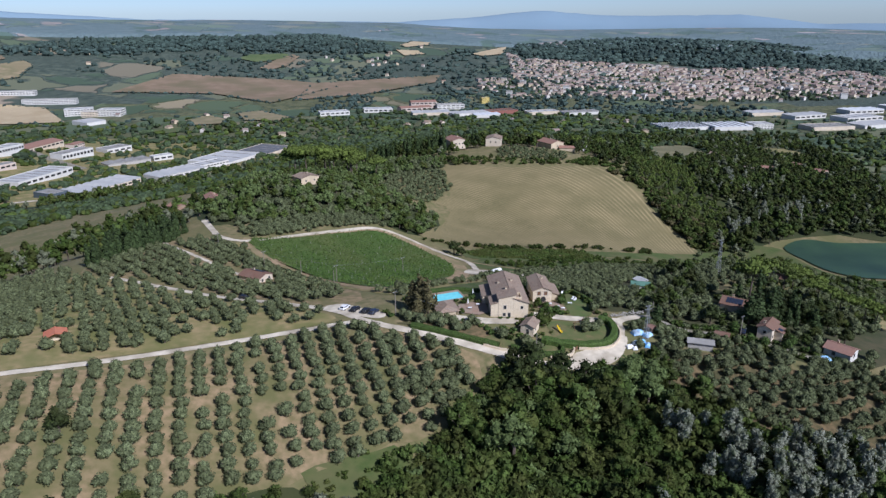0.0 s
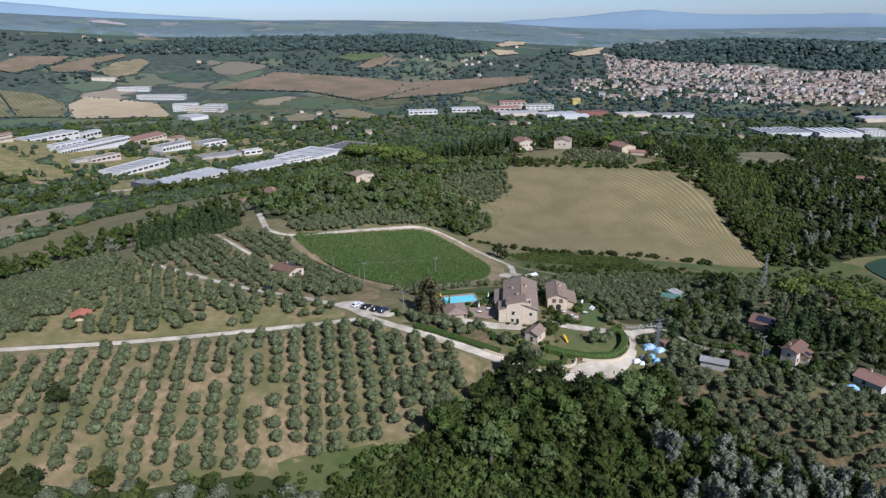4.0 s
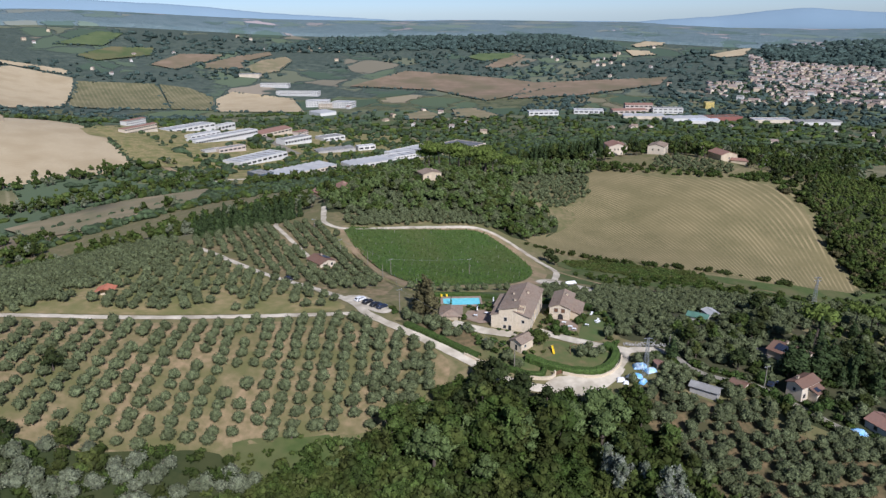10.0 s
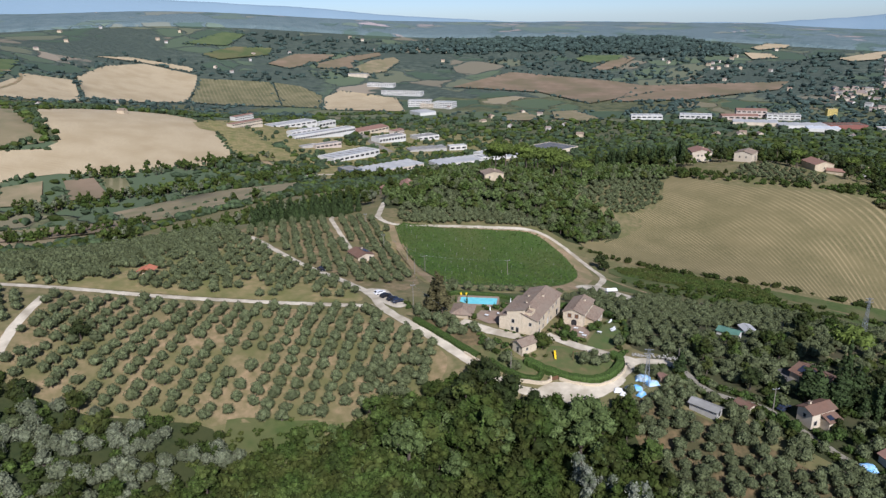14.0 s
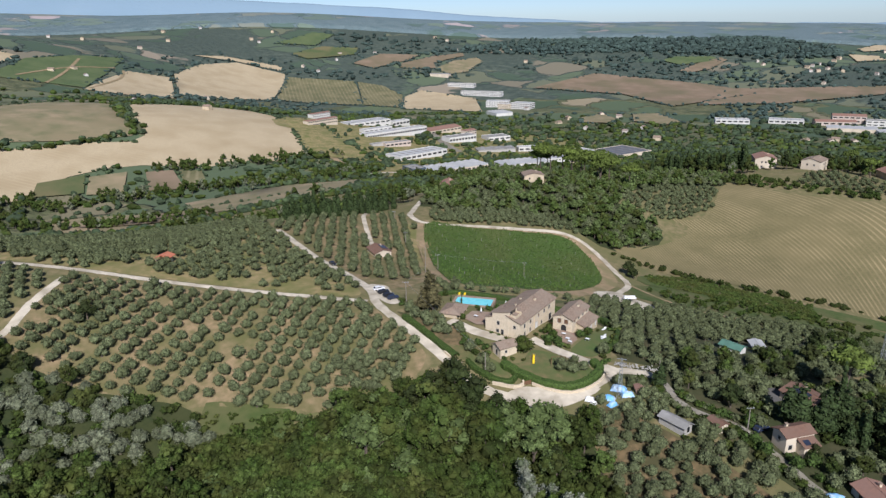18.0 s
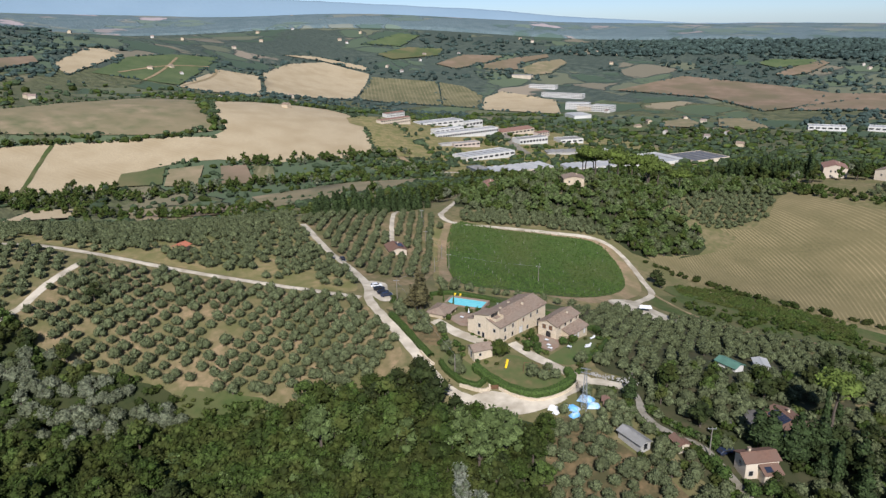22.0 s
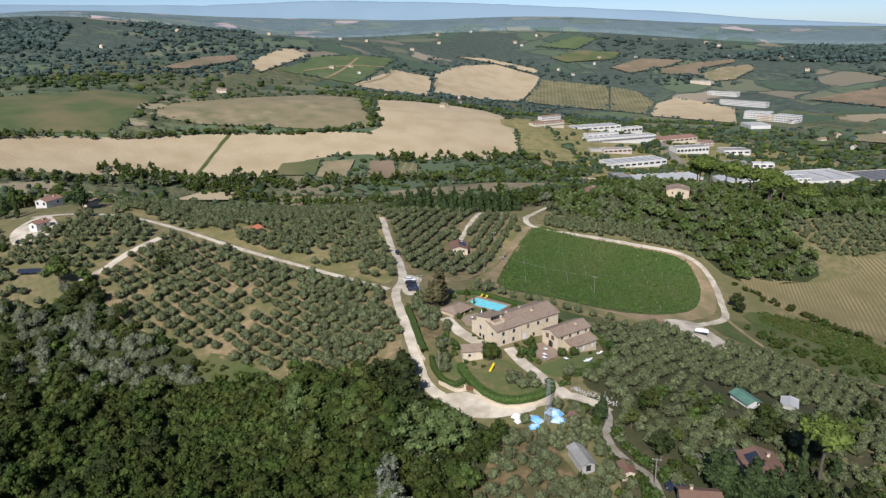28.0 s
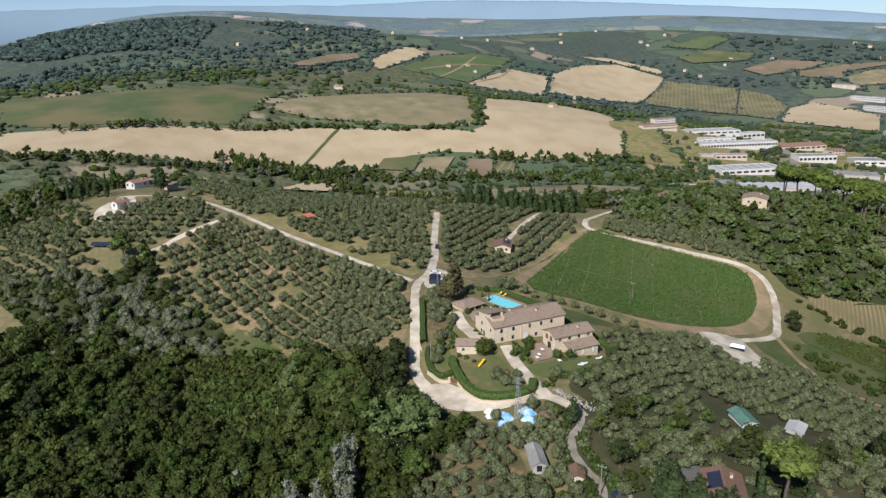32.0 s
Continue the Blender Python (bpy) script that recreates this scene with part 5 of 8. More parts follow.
for k in range(46):
    a, e = k * 2.4, 0.35 + 1.1 * ((k * 0.37) % 1)
    d = Vector((math.cos(a) * math.cos(e), math.sin(a) * math.cos(e), math.sin(e)))
    s = Vector((-math.sin(a), math.cos(a), 0)) * 0.13
    q = [bm.verts.new(v) for v in (s, d * 1.0 + s * 0.8 + Vector((0, 0, 0.05)), d * 1.7 + Vector((0, 0, 0.1)), d * 1.0 - s * 0.8 + Vector((0, 0, 0.05)), -s)]
    bm.faces.new(q)
ag = part("agave", bm, M["poplar"], None)
ag.matrix_world = pose(0.8, -10.4, ground_z(0.8, -10.4) + 0.3)
tagged(ag, "large pale agave with pointed leaves", "agave")


def lattice_pylon(x, y, h, base, label):
    """A small steel lattice mast with cross arms."""
    top = new("lattice_pylon")
    top.matrix_world = pose(x, y, ground_z(x, y), 0, 0, 20)
    c = [(-1, -1), (1, -1), (1, 1), (-1, 1)]
    w = lambda z: base * (1 - 0.75 * z / h) / 2
    for a, b in c:
        part("leg", rod(bmesh.new(), (a * w(0), b * w(0), -0.5), (a * w(h), b * w(h), h), 0.06, 4), M["steel"], top)
    n = int(h / 1.1)
    for i in range(n):
        z0, z1 = h * i / n, h * (i + 1) / n
        bm = bmesh.new()
        for k in range(4):
            p, q = c[k], c[(k + 1) % 4]
            rod(bm, (p[0] * w(z0), p[1] * w(z0), z0), (q[0] * w(z1), q[1] * w(z1), z1), 0.025, 4)
            rod(bm, (q[0] * w(z0), q[1] * w(z0), z0), (p[0] * w(z1), p[1] * w(z1), z1), 0.025, 4)
        part("brace", bm, M["steel"], top)
    for z in (h - 0.4, h - 1.6):
        part("cross_arm", boxed(-1.3, 1.3, -0.08, 0.08, z, z + 0.14), M["steel"], top)
        for u in (-1.2, 1.2):
            part("insulator", rod(bmesh.new(), (u, 0, z - 0.4), (u, 0, z), 0.07), M["glass_dark"], top)
    return tagged(top, label, "pylon")


lattice_pylon(49.8, -11.2, 12.4, 1.5, "grey steel lattice pylon beside the road")
lattice_pylon(107.5, 70.8, 16.3, 1.6, "grey steel lattice pylon among trees")


def pole(x, y, h, label, arm=1.2, yaw=0.0):
    top = new("utility_pole")
    top.matrix_world = pose(x, y, ground_z(x, y), 0, 0, yaw)
    bm = bmesh.new()
    bmesh.ops.create_cone(bm, cap_ends=True, segments=8, radius1=0.17, radius2=0.1, depth=h + 0.6, matrix=Matrix.Translation((0, 0, h / 2 - 0.3)))
    part("post", bm, M["wood_pole"], top)
    if arm:
        part("cross_arm", boxed(-arm, arm, -0.06, 0.06, h - 0.5, h - 0.36), M["steel"], top)
        for u in (-arm * 0.85, 0, arm * 0.85):
            part("insulator", rod(bmesh.new(), (u, 0, h - 0.36), (u, 0, h - 0.1), 0.05), M["white_cloth"], top)
    return tagged(top, label, "pole", "utility poles")


POLES = [(-32.5, -0.3, 9.0), (-60.3, 57.5, 8), (-33.7, 88, 8), (12.4, -20.6, 7), (-96, 80, 8), (-78, 72, 7), (82.4, -8.4, 8), (56, 2.5, 7), (-60, 48, 7), (-124, 106, 8)]
for x, y, h in POLES:
    pole(x, y, h, "tall grey utility pole with a cross arm", 1.0 if h > 7 else 0, 40)


def wire(a, b, sag=0.7):
    (x0, y0, h0), (x1, y1, h1) = a, b
    p, q = Vector((x0, y0, ground_z(x0, y0) + h0 - 0.15)), Vector((x1, y1, ground_z(x1, y1) + h1 - 0.15))
    V, F = [], []
    for i in range(13):
        t = i / 12
        c = p.lerp(q, t) - Vector((0, 0, 4 * sag * t * (1 - t)))
        for k in range(3):
            V.append((c.x, c.y + 0.03 * math.cos(k * 2.1), c.z + 0.03 * math.sin(k * 2.1)))
        if i:
            for k in range(3):
                F.append(((i - 1) * 3 + k, (i - 1) * 3 + (k + 1) % 3, i * 3 + (k + 1) % 3, i * 3 + k))
    tagged(new("power_line", mesh_of("power_line", V, F, [M["steel"]])), "thin grey overhead cable between poles", "cable", "overhead cables")


wire(POLES[0], POLES[1])
wire(POLES[1], POLES[2])
wire(POLES[1], POLES[4])
wire(POLES[4], POLES[9])
wire(POLES[0], POLES[3])


# ---- vehicles ----
def car(name, x, y, yaw, paint, label, van=False):
    top = new(name)
    top.matrix_world = pose(x, y, ground_z(x, y) + cell_gap(x, y) + 0.12, 0, 0, yaw)
    h = 2.1 if van else 1.45
    side = [(-2.1, 0.3), (2.1, 0.3), (2.15, 0.75), (1.9, 0.88), (1.0, 0.95), (0.5, h), (-1.4, h), (-1.95, 0.95), (-2.15, 0.85)]
    bm = solid(side, -0.85, 0.85)
    bmesh.ops.bevel(bm, geom=bm.edges[:], offset=0.06, segments=1, affect="EDGES")
    part("body", bm, M[paint], top)
    part("windscreen", solid([(1.02, 0.99), (0.56, h - 0.08), (0.62, h - 0.08), (1.1, 0.99)], -0.7, 0.7), M["glass_dark"], top)
    part("rear_window", solid([(-1.9, 1.0), (-1.42, h - 0.08), (-1.5, h - 0.06), (-1.98, 1.0)], -0.68, 0.68), M["glass_dark"], top)
    for s in (-0.87, 0.87):
        part("side_window", solid([(0.85, 1.0), (0.45, h - 0.1), (-1.3, h - 0.1), (-1.7, 1.0)], s - 0.012, s + 0.012), M["glass_dark"], top)
        for u in (-1.3, 1.35):
            wh = part("wheel", rod(bmesh.new(), (u, s - 0.1, 0.32), (u, s + 0.06, 0.32), 0.32, 12), M["tyre"], top)
            part("rim", rod(bmesh.new(), (u, s * 1.07 - 0.02, 0.32), (u, s * 1.07 + 0.02, 0.32), 0.18, 10), M["steel"], wh)
        part("headlight", boxed(2.0, 2.14, s * 0.72 - 0.18, s * 0.72 + 0.18, 0.62, 0.78), M["white_cloth"], top)
    return tagged(top, label, "car")


car("car", -50.4, 5.9, 62, "car_white", "white car parked in the gravel bay")
car("car", -46.6, 4.0, 62, "car_black", "black car parked in the gravel bay")
car("car", -40.0, 1.4, 62, "car_blue", "dark blue car parked in the gravel bay")
car("car", -42.8, 2.4, 62, "car_black", "dark grey car parked in the gravel bay")
car("car", -89.5, 22.0, -22, "car_black", "dark car standing on the gravel road")
car("car", 85, -4.8, 60, "car_blue", "dark car parked beside the low house")
car("car", -170, -103, 10, "car_white", "white car parked in the yard")
car("car", -161, -118, 80, "car_black", "dark car parked in the yard")

can = new("canopy_tent")
can.matrix_world = pose(11.6, 102, ground_z(11.6, 102) + 0.2, 0, 0, 35)
V = [(-2.6, -1.6, 1.9), (-2.6, 1.6, 1.9), (2.6, -1.6, 1.9), (2.6, 1.6, 1.9), (-2.2, 0, 2.7), (2.2, 0, 2.7)]
bm = bmesh.new()
v = [bm.verts.new(p) for p in V]
for f in ((0, 2, 5, 4), (1, 4, 5, 3), (0, 4, 1), (2, 3, 5)):
    bm.faces.new([v[i] for i in f])
part("cloth", bm, M["white_cloth"], can)
for a in (-2.5, 2.5):
    for b2 in (-1.5, 1.5):
        part("post", rod(bmesh.new(), (a, b2, -0.3), (a, b2, 1.95), 0.05), M["steel"], can)
tagged(can, "white cloth canopy over a gravel yard", "canopy")


def tarp(x, y, sx, sy, h, yaw, cloth, label):
    """A sheet thrown over a heap."""
    bm = bmesh.new()
    bmesh.ops.create_grid(bm, x_segments=9, y_segments=7, size=0.5)
    for v in bm.verts:
        u, w = v.co.x * 2, v.co.y * 2
        v.co = Vector((v.co.x * sx, v.co.y * sy, h * (1 - u * u) ** 0.5 * (1 - w * w) ** 0.5 + 0.35 * abs(noise.noise((u * 3 + x, w * 3 + y, 2))) + 0.1 if abs(u) < 1 and abs(w) < 1 else -0.05))
    ob = part("tarpaulin", bm, M[cloth], None)
    ob.matrix_world = pose(x, y, ground_z(x, y) + 0.15, 0, 0, yaw)
    return tagged(ob, label, "tarpaulin", "covered heaps")


for x, y, sx, sy, h, a, c in ((43.2, -16.0, 2.6, 2.0, 0.8, 20, "white_cloth"), (45.6, -13.8, 2.0, 1.8, 0.7, 50, "white_cloth"), (47.6, -13.0, 3.4, 2.2, 1.0, 10, "blue_tarp"), (49.4, -15.0, 3.0, 1.8, 0.8, 70, "blue_tarp"), (48.2, -7.6, 4.4, 3.0, 1.1, 15, "blue_tarp"), (51.2, -8.8, 3.6, 2.4, 0.9, 40, "blue_tarp"), (44.8, -17.0, 1.6, 1.4, 0.8, 0, "white_cloth"), (104, -21, 4.5, 3, 1.1, 20, "blue_tarp")):
    tarp(x, y, sx, sy, h, a, c, "pale blue tarpaulin thrown over a heap" if c == "blue_tarp" else "white tarpaulin over a heap")
bm = bmesh.new()
for k in range(150):
    t = rng.random()
    x, y = 42.5 + 12 * t + rng.normal() * 0.6, 4.4 + 4.2 * t + rng.normal() * 0.8
    s = rng.uniform(0.1, 0.28)
    m = pose(x, y, ground_z(x, y) + 0.2 + rng.random() * 0.3, *rng.uniform(0, 180, 3))
    bmesh.ops.create_icosphere(bm, subdivisions=1, radius=s, matrix=m @ Matrix.Diagonal((1.3, 0.8, 0.7, 1)))
tagged(part("rubble_pile", bm, M["concrete"], None), "heap of greyish stones and bricks at the bend", "rubble", kind="stuff")
house("brick_shed", 53.3, -5.4, 30, 2.2, 2.6, 1.8, 0.4, "terracotta", "red_tile", "tiny red brick shed beside tarpaulins", "shed", chim=False)

# ---- outlying houses ----
sh = new("field_shed")
sh.matrix_world = pose(-131, -28.4, ground_z(-131, -28.4), 0, 0, 28)
part("wall", boxed(-2.0, 2.0, -0.4, 2.4, -1, 2.2), M["stone"], sh)
roof_slabs(sh, -2.8, 2.8, -2.4, 2.4, 2.25, 3.2, M["orange_tile"], 0.4, 0.12)
for a in (-2.6, 2.6):
    part("post", boxed(a - 0.1, a + 0.1, -2.2, -2.0, -1, 2.3), M["wood_pole"], sh)
tagged(sh, "small open shed with a bright orange tile roof", "shed")
hb = house("bungalow", -94.2, 57.6, 60, 8.0, 11.0, 2.5, 1.3, "cream_wall", "brown_tile", "low house with red tiles and solar panels", "house", (("S", -2, 1.4, 1, 1.1), ("S", 2, 1.4, 1, 1.1), ("E", 2, 1.0, 1.0, 2.0), ("E", -2, 1.5, 1.2, 1.1)))
for k in range(5):
    pn = part("solar_panel", boxed(0.5, 3.6, -4.6 + k * 1.1, -3.6 + k * 1.1, 0, 0.06), M["solar"], hb)
    pn.matrix_local = Matrix.Translation((0, 2, 4.12)) @ Matrix.Rotation(math.atan(1.3 / 4.0), 4, "Y")
house("long_shed", 66.4, -15.2, 72, 3.2, 7.6, 2.2, 0.7, "concrete", "grey_roof", "long grey shed with a cement sheet roof", "shed", (("S", 0, 1.2, 1.2, 1.6),), chim=False)
low = house("low_house", 92.4, -6.4, 140, 4.6, 8.0, 4.4, 0.9, "cream_wall", "brown_tile", "cream house with a reddish ribbed tile roof", "house", (("W", 2.6, 1.4, 1.0, 1.2), ("N", 0, 3.0, 0.8, 1.0), ("S", 0, 3.0, 0.8, 1.0)))
part("lean_to", boxed(-4.9, -2.3, -3.4, 0.8, -2, 2.6), M["cream_wall"], low)
part("lean_to_roof", solid([(-5.3, 2.45), (-2.3, 3.5), (-2.3, 3.72), (-5.3, 2.66)], -3.7, 1.1), M["brown_tile"], low)
part("solar_panel", solid([(-4.6, 2.96), (-3.2, 3.45), (-3.2, 3.51), (-4.6, 3.02)], -1.4, 0.2), M["solar"], low)
part("window", boxed(-4.96, -4.88, -2.6, -1.6, 0.6, 1.8), M["glass_dark"], low)
house("garage", 75.6, -10.0, 60, 2.8, 4.0, 2.1, 0.5, "cream_wall", "brown_tile", "small brown-roofed garage among bushes", "shed", chim=False)
so = house("villa", 92.2, 16.6, 55, 8.0, 10.5, 3.0, 1.5, "cream_wall", "brown_tile", "villa with brown tiles and rows of solar panels", "house", (("S", 0, 1.4, 1.6, 1.2), ("E", 2, 1.5, 1.2, 1.3), ("E", -3, 1.5, 1.2, 1.3)))
for k in range(6):
    pn = part("solar_panel", boxed(-3.5, -0.6, -0.45, 0.4, 0, 0.06), M["solar"], so)
    pn.matrix_local = Matrix.Translation((0, -1.5 + k * 0.95, 4.74)) @ Matrix.Rotation(-math.atan(1.5 / 4.0), 4, "Y")
house("house", 111.5, -17.2, 40, 6.5, 8, 2.7, 1.2, "white_wall", "red_tile", "white house with a red tile roof", "house", (("S", 0, 1.6, 1.2, 1.2), ("W", 1, 1.6, 1.0, 1.2)))
house("green_shed", 66.0, 48.6, 75, 4.2, 7.0, 2.0, 0.8, "white_wall", "green_roof", "white shed under a green sheet roof", "shed", chim=False)
house("metal_shed", 71, 63, 30, 4, 5, 1.9, 0.5, "concrete", "metal_roof", "small shed with a pale metal roof", "shed", chim=False)
house("house", -101, 222.3, 40, 13, 11, 4.6, 1.5, "plaster", "tile", "square ochre house on the wooded knoll", "house", (("S", -3, 2.6, 0.9, 1.1), ("S", 3, 2.6, 0.9, 1.1), ("E", 0, 2.6, 0.9, 1.1)))
house("villa", 3, 422, 20, 16, 19, 8.5, 2.4, "cream_wall", "red_tile", "large cream villa on the ridge", "house", (("S", -3, 5.8, 1, 1.4), ("S", 0, 5.8, 1, 1.4), ("S", 3, 5.8, 1, 1.4), ("S", -3, 2.2, 1, 1.6), ("S", 3, 2.2, 1, 1.6), ("E", -4, 5.8, 1, 1.4), ("E", 3, 5.8, 1, 1.4)))
house("villa", 39, 425, -10, 14, 17, 7.5, 2.0, "cream_wall", "tile", "cream stone villa on the ridge", "house", (("S", -2.5, 4.6, 1, 1.3), ("S", 2.5, 4.6, 1, 1.3), ("E", 0, 4.6, 1, 1.3)))
house("house", 92, 424, 30, 15, 20, 6.0, 2.4, "plaster", "red_tile", "red-roofed house beside an umbrella pine", "house", (("S", 0, 3.2, 1, 1.2),))
house("house", 128, 452, 10, 7, 9, 6, 1.4, "white_wall", "red_tile", "white house on the ridge slope", "house", (("S", 0, 3.2, 1, 1.2),))
house("house", 106, 415, 80, 7, 14, 3, 1.4, "plaster", "red_tile", "low ochre house on the ridge slope", "house")
house("farm_building", -156, 203, 25, 8, 15, 4, 1.6, "terracotta", "red_tile", "reddish brick farm building behind olives", "house", (("S", 0, 2, 1, 1.2),))
house("farm_building", -190, 232, 60, 7, 10, 3.5, 1.4, "terracotta", "red_tile", "small reddish farm building among trees", "house")
for x, y, yaw, w, d, wall in ((390, 536, 20, 9, 13, "white_wall"), (330, 484, 60, 8, 11, "white_wall"), (392, 492, 35, 9, 12, "cream_wall")):
    house("house", x, y, yaw, w, d, 5.5, 1.8, wall, "red_tile", "pale house with a red roof among the woods", "house", (("S", 0, 3.2, 1, 1.2), ("W", 0, 3.2, 1, 1.2)))
house("shed", 134, 70, 55, 5, 8, 2.8, 1.0, "terracotta", "brown_tile", "low terracotta shed behind the umbrella pines", "shed", (("S", 0, 1.4, 1, 1.2),))
house("house", -174, -110, 40, 4.4, 7, 3.0, 1.0, "white_wall", "red_tile", "white house with a red roof beside the yard", "house", (("S", 0, 1.8, 1, 1.2), ("E", 1, 1.8, 1, 1.2)))
house("house", -223, -103, 40, 7, 10, 3.8, 1.3, "white_wall", "red_tile", "white gabled house at the grove's edge", "house", (("S", -2, 2.6, 1.2, 1.3), ("S", 2, 2.6, 1.2, 1.3), ("E", 2, 2.4, 1, 1.2)))
house("stone_hut", -206, -86, 20, 4.5, 6, 2.6, 0.9, "plaster", "tile", "small ochre hut at the grove's edge", "hut", chim=False)
pv = new("solar_array")
pv.matrix_world = pose(-130, -117, ground_z(-130, -117) + 0.4, 0, 0, 60)
for k in range(8):
    part("solar_panel", solid([(-4.6 + k * 1.15, 0), (-3.5 + k * 1.15, 0), (-3.5 + k * 1.15, 0.06), (-4.6 + k * 1.15, 0.06)], -1.2, 1.2), M["solar"], pv).matrix_local = Matrix.Translation((0, 0, 1.2)) @ Matrix.Rotation(radians(28), 4, "X")
for a in (-4, 0, 4):
    part("post", boxed(a - 0.06, a + 0.06, -0.1, 0.1, -0.8, 1.2), M["steel"], pv)
tagged(pv, "long row of dark solar panels on posts", "solar panels")

# ---- factories in the valley ----
def factory(x, y, yaw, w, d, h, label, roof="flat", cover="metal_roof", wall="white_wall", wins=0, rows=1, bays=4):
    """A hall: w along its front, d deep. roof: flat with a parapet and skylights, saw for slanting bays, pitched for a low gable."""
    top = new("factory")
    top.matrix_world = pose(x, y, ground_z(x, y), 0, 0, yaw)
    part("wall", boxed(-w / 2, w / 2, -d / 2, d / 2, -9, h), M[wall], top)
    if roof == "flat":
        part("roof", boxed(-w / 2 + 0.4, w / 2 - 0.4, -d / 2 + 0.4, d / 2 - 0.4, h - 0.5, h + 0.15), M[cover], top)
        for sgn in (-1, 1):
            part("parapet", boxed(-w / 2, w / 2, sgn * (d / 2 - 0.2) - 0.2, sgn * (d / 2 - 0.2) + 0.2, h + 0.01, h + 0.7), M[wall], top)
            part("parapet", boxed(sgn * (w / 2 - 0.2) - 0.2, sgn * (w / 2 - 0.2) + 0.2, -d / 2 + 0.4, d / 2 - 0.4, h + 0.01, h + 0.7), M[wall], top)
        for k in range(bays):
            u = -w / 2 + (k + 0.5) * w / bays
            part("skylight", boxed(u - 0.7, u + 0.7, -d * 0.36, d * 0.36, h + 0.1, h + 0.6), M["grey_roof"], top)
    elif roof == "saw":
        bw = w / bays
        for k in range(bays):
            x0 = -w / 2 + k * bw
            part("roof_bay", solid([(x0, h + 0.02), (x0 + bw, h + 0.02), (x0 + bw - 0.02, h + 1.7), (x0 + bw * 0.85, h + 1.8), (x0, h + 0.3)], -d / 2 - 0.2, d / 2 + 0.2), M[cover], top)
            part("skylight", boxed(x0 + bw - 0.015, x0 + bw + 0.06, -d * 0.46, d * 0.46, h + 0.5, h + 1.6), M["glass_dark"], top)
    else:
        r = d * 0.09
        part("roof", solid([(-d / 2 - 0.4, h + 0.02), (d / 2 + 0.4, h + 0.02), (d / 2 + 0.4, h + 0.25), (0, h + r + 0.3), (-d / 2 - 0.4, h + 0.25)], -w / 2 - 0.4, w / 2 + 0.4), M[cover], top).matrix_local = Matrix.Rotation(radians(90), 4, "Z")
    for row in range(rows if wins else 0):
        z0, z1 = h * (row + 0.42) / rows, h * (row + 0.76) / rows
        for k in range(wins):
            u = -w / 2 + (k + 0.5) * w / wins
            part("window", boxed(u - w / wins * 0.34, u + w / wins * 0.34, -d / 2 - 0.1, -d / 2 + 0.05, z0, z1), M["glass_dark"], top)
        m = max(2, int(wins * d / w))
        for k in range(m):
            u = -d / 2 + (k + 0.5) * d / m
            part("window", boxed(w / 2 - 0.05, w / 2 + 0.1, u - d / m * 0.34, u + d / m * 0.34, z0, z1), M["glass_dark"], top)
    return tagged(top, label, "factory", "valley factories")


factory(-412, 586, 66, 88, 38, 6.0, "long cream factory under slanting pale roof bays", "saw", wins=13, bays=8, wall="cream_wall")
factory(-448, 545, 66, 20, 30, 6.2, "dark glazed front block of the long factory", cover="grey_roof", wall="steel_blue", wins=4, bays=1)
factory(-352, 668, 56, 70, 34, 6.2, "low white factory wing with rows of rooflights", "saw", bays=7, wins=8)
factory(-322, 714, 54, 46, 24, 8.5, "white two-storey office wing of the factory", wins=9, rows=2, bays=3)
factory(-523, 650, 77, 92, 36, 7.6, "wide white factory with a dark window band", wins=9, bays=7)
factory(-595, 690, 67, 46, 16, 7.0, "low pinkish workshop between factories", cover="grey_roof", wall="pink_wall", wins=6, bays=2)
factory(-612, 668, 67, 30, 12, 4.0, "low grey annex of the workshop", cover="grey_roof", wall="concrete", bays=2)
factory(-660, 765, 76, 130, 24, 9.4, "long white factory hall with rows of windows", wins=26, bays=10)
factory(-690, 752, 76, 60, 16, 8.2, "white side hall of the long factory", wins=6, bays=5)
factory(-652, 893, 80, 80, 36, 7.4, "cream factory under a wide reddish tile roof", "pitched", "red_tile", "cream_wall", 8)
factory(-606, 922, 80, 24, 18, 8.0, "pinkish house beside the red-roofed factory", "pitched", "red_tile", "pink_wall", 4, 2)
factory(-562, 824, 70, 58, 24, 10.4, "white factory with a dark window band", cover="grey_roof", wins=9, bays=2)
factory(-534, 902, 58, 44, 30, 7.6, "white hall with a brownish flat roof", cover="grey_roof", wins=4, bays=2)
factory(-777, 704, 86, 68, 14, 10.0, "cream block with two rows of windows and red tiles", "pitched", "red_tile", "cream_wall", 14, 2)
factory(-846, 770, 88, 46, 13, 11.0, "pinkish white block with a red tiled roof", "pitched", "red_tile", "white_wall", 10, 3)
factory(-767, 809, 76, 96, 36, 7.0, "wide grey-roofed hall behind the long factory", cover="metal_roof", wall="white_wall", wins=8, bays=8)
factory(-742, 880, 84, 46, 16, 10.4, "tall white end block of the grey hall", wins=5, bays=2)
factory(-466, 786, 46, 62, 26, 4.6, "low grey shed with slanting cement roofs", "saw", "grey_roof", "concrete", bays=4)
factory(-428, 822, 46, 30, 14, 8.0, "small white plant building beside the sheds", wins=3, bays=1)
factory(-318, 778, 68, 84, 66, 7.2, "large pale warehouse with a wide flat roof", wall="white_wall", bays=3)
factory(-280, 858, 68, 70, 60, 7.0, "warehouse with dark panels on a flat roof", cover="dark_roof", wall="cream_wall", bays=5)
factory(-858, 1458, 22, 62, 34, 15, "white office block beyond the golden field", wins=9, rows=3, bays=2)
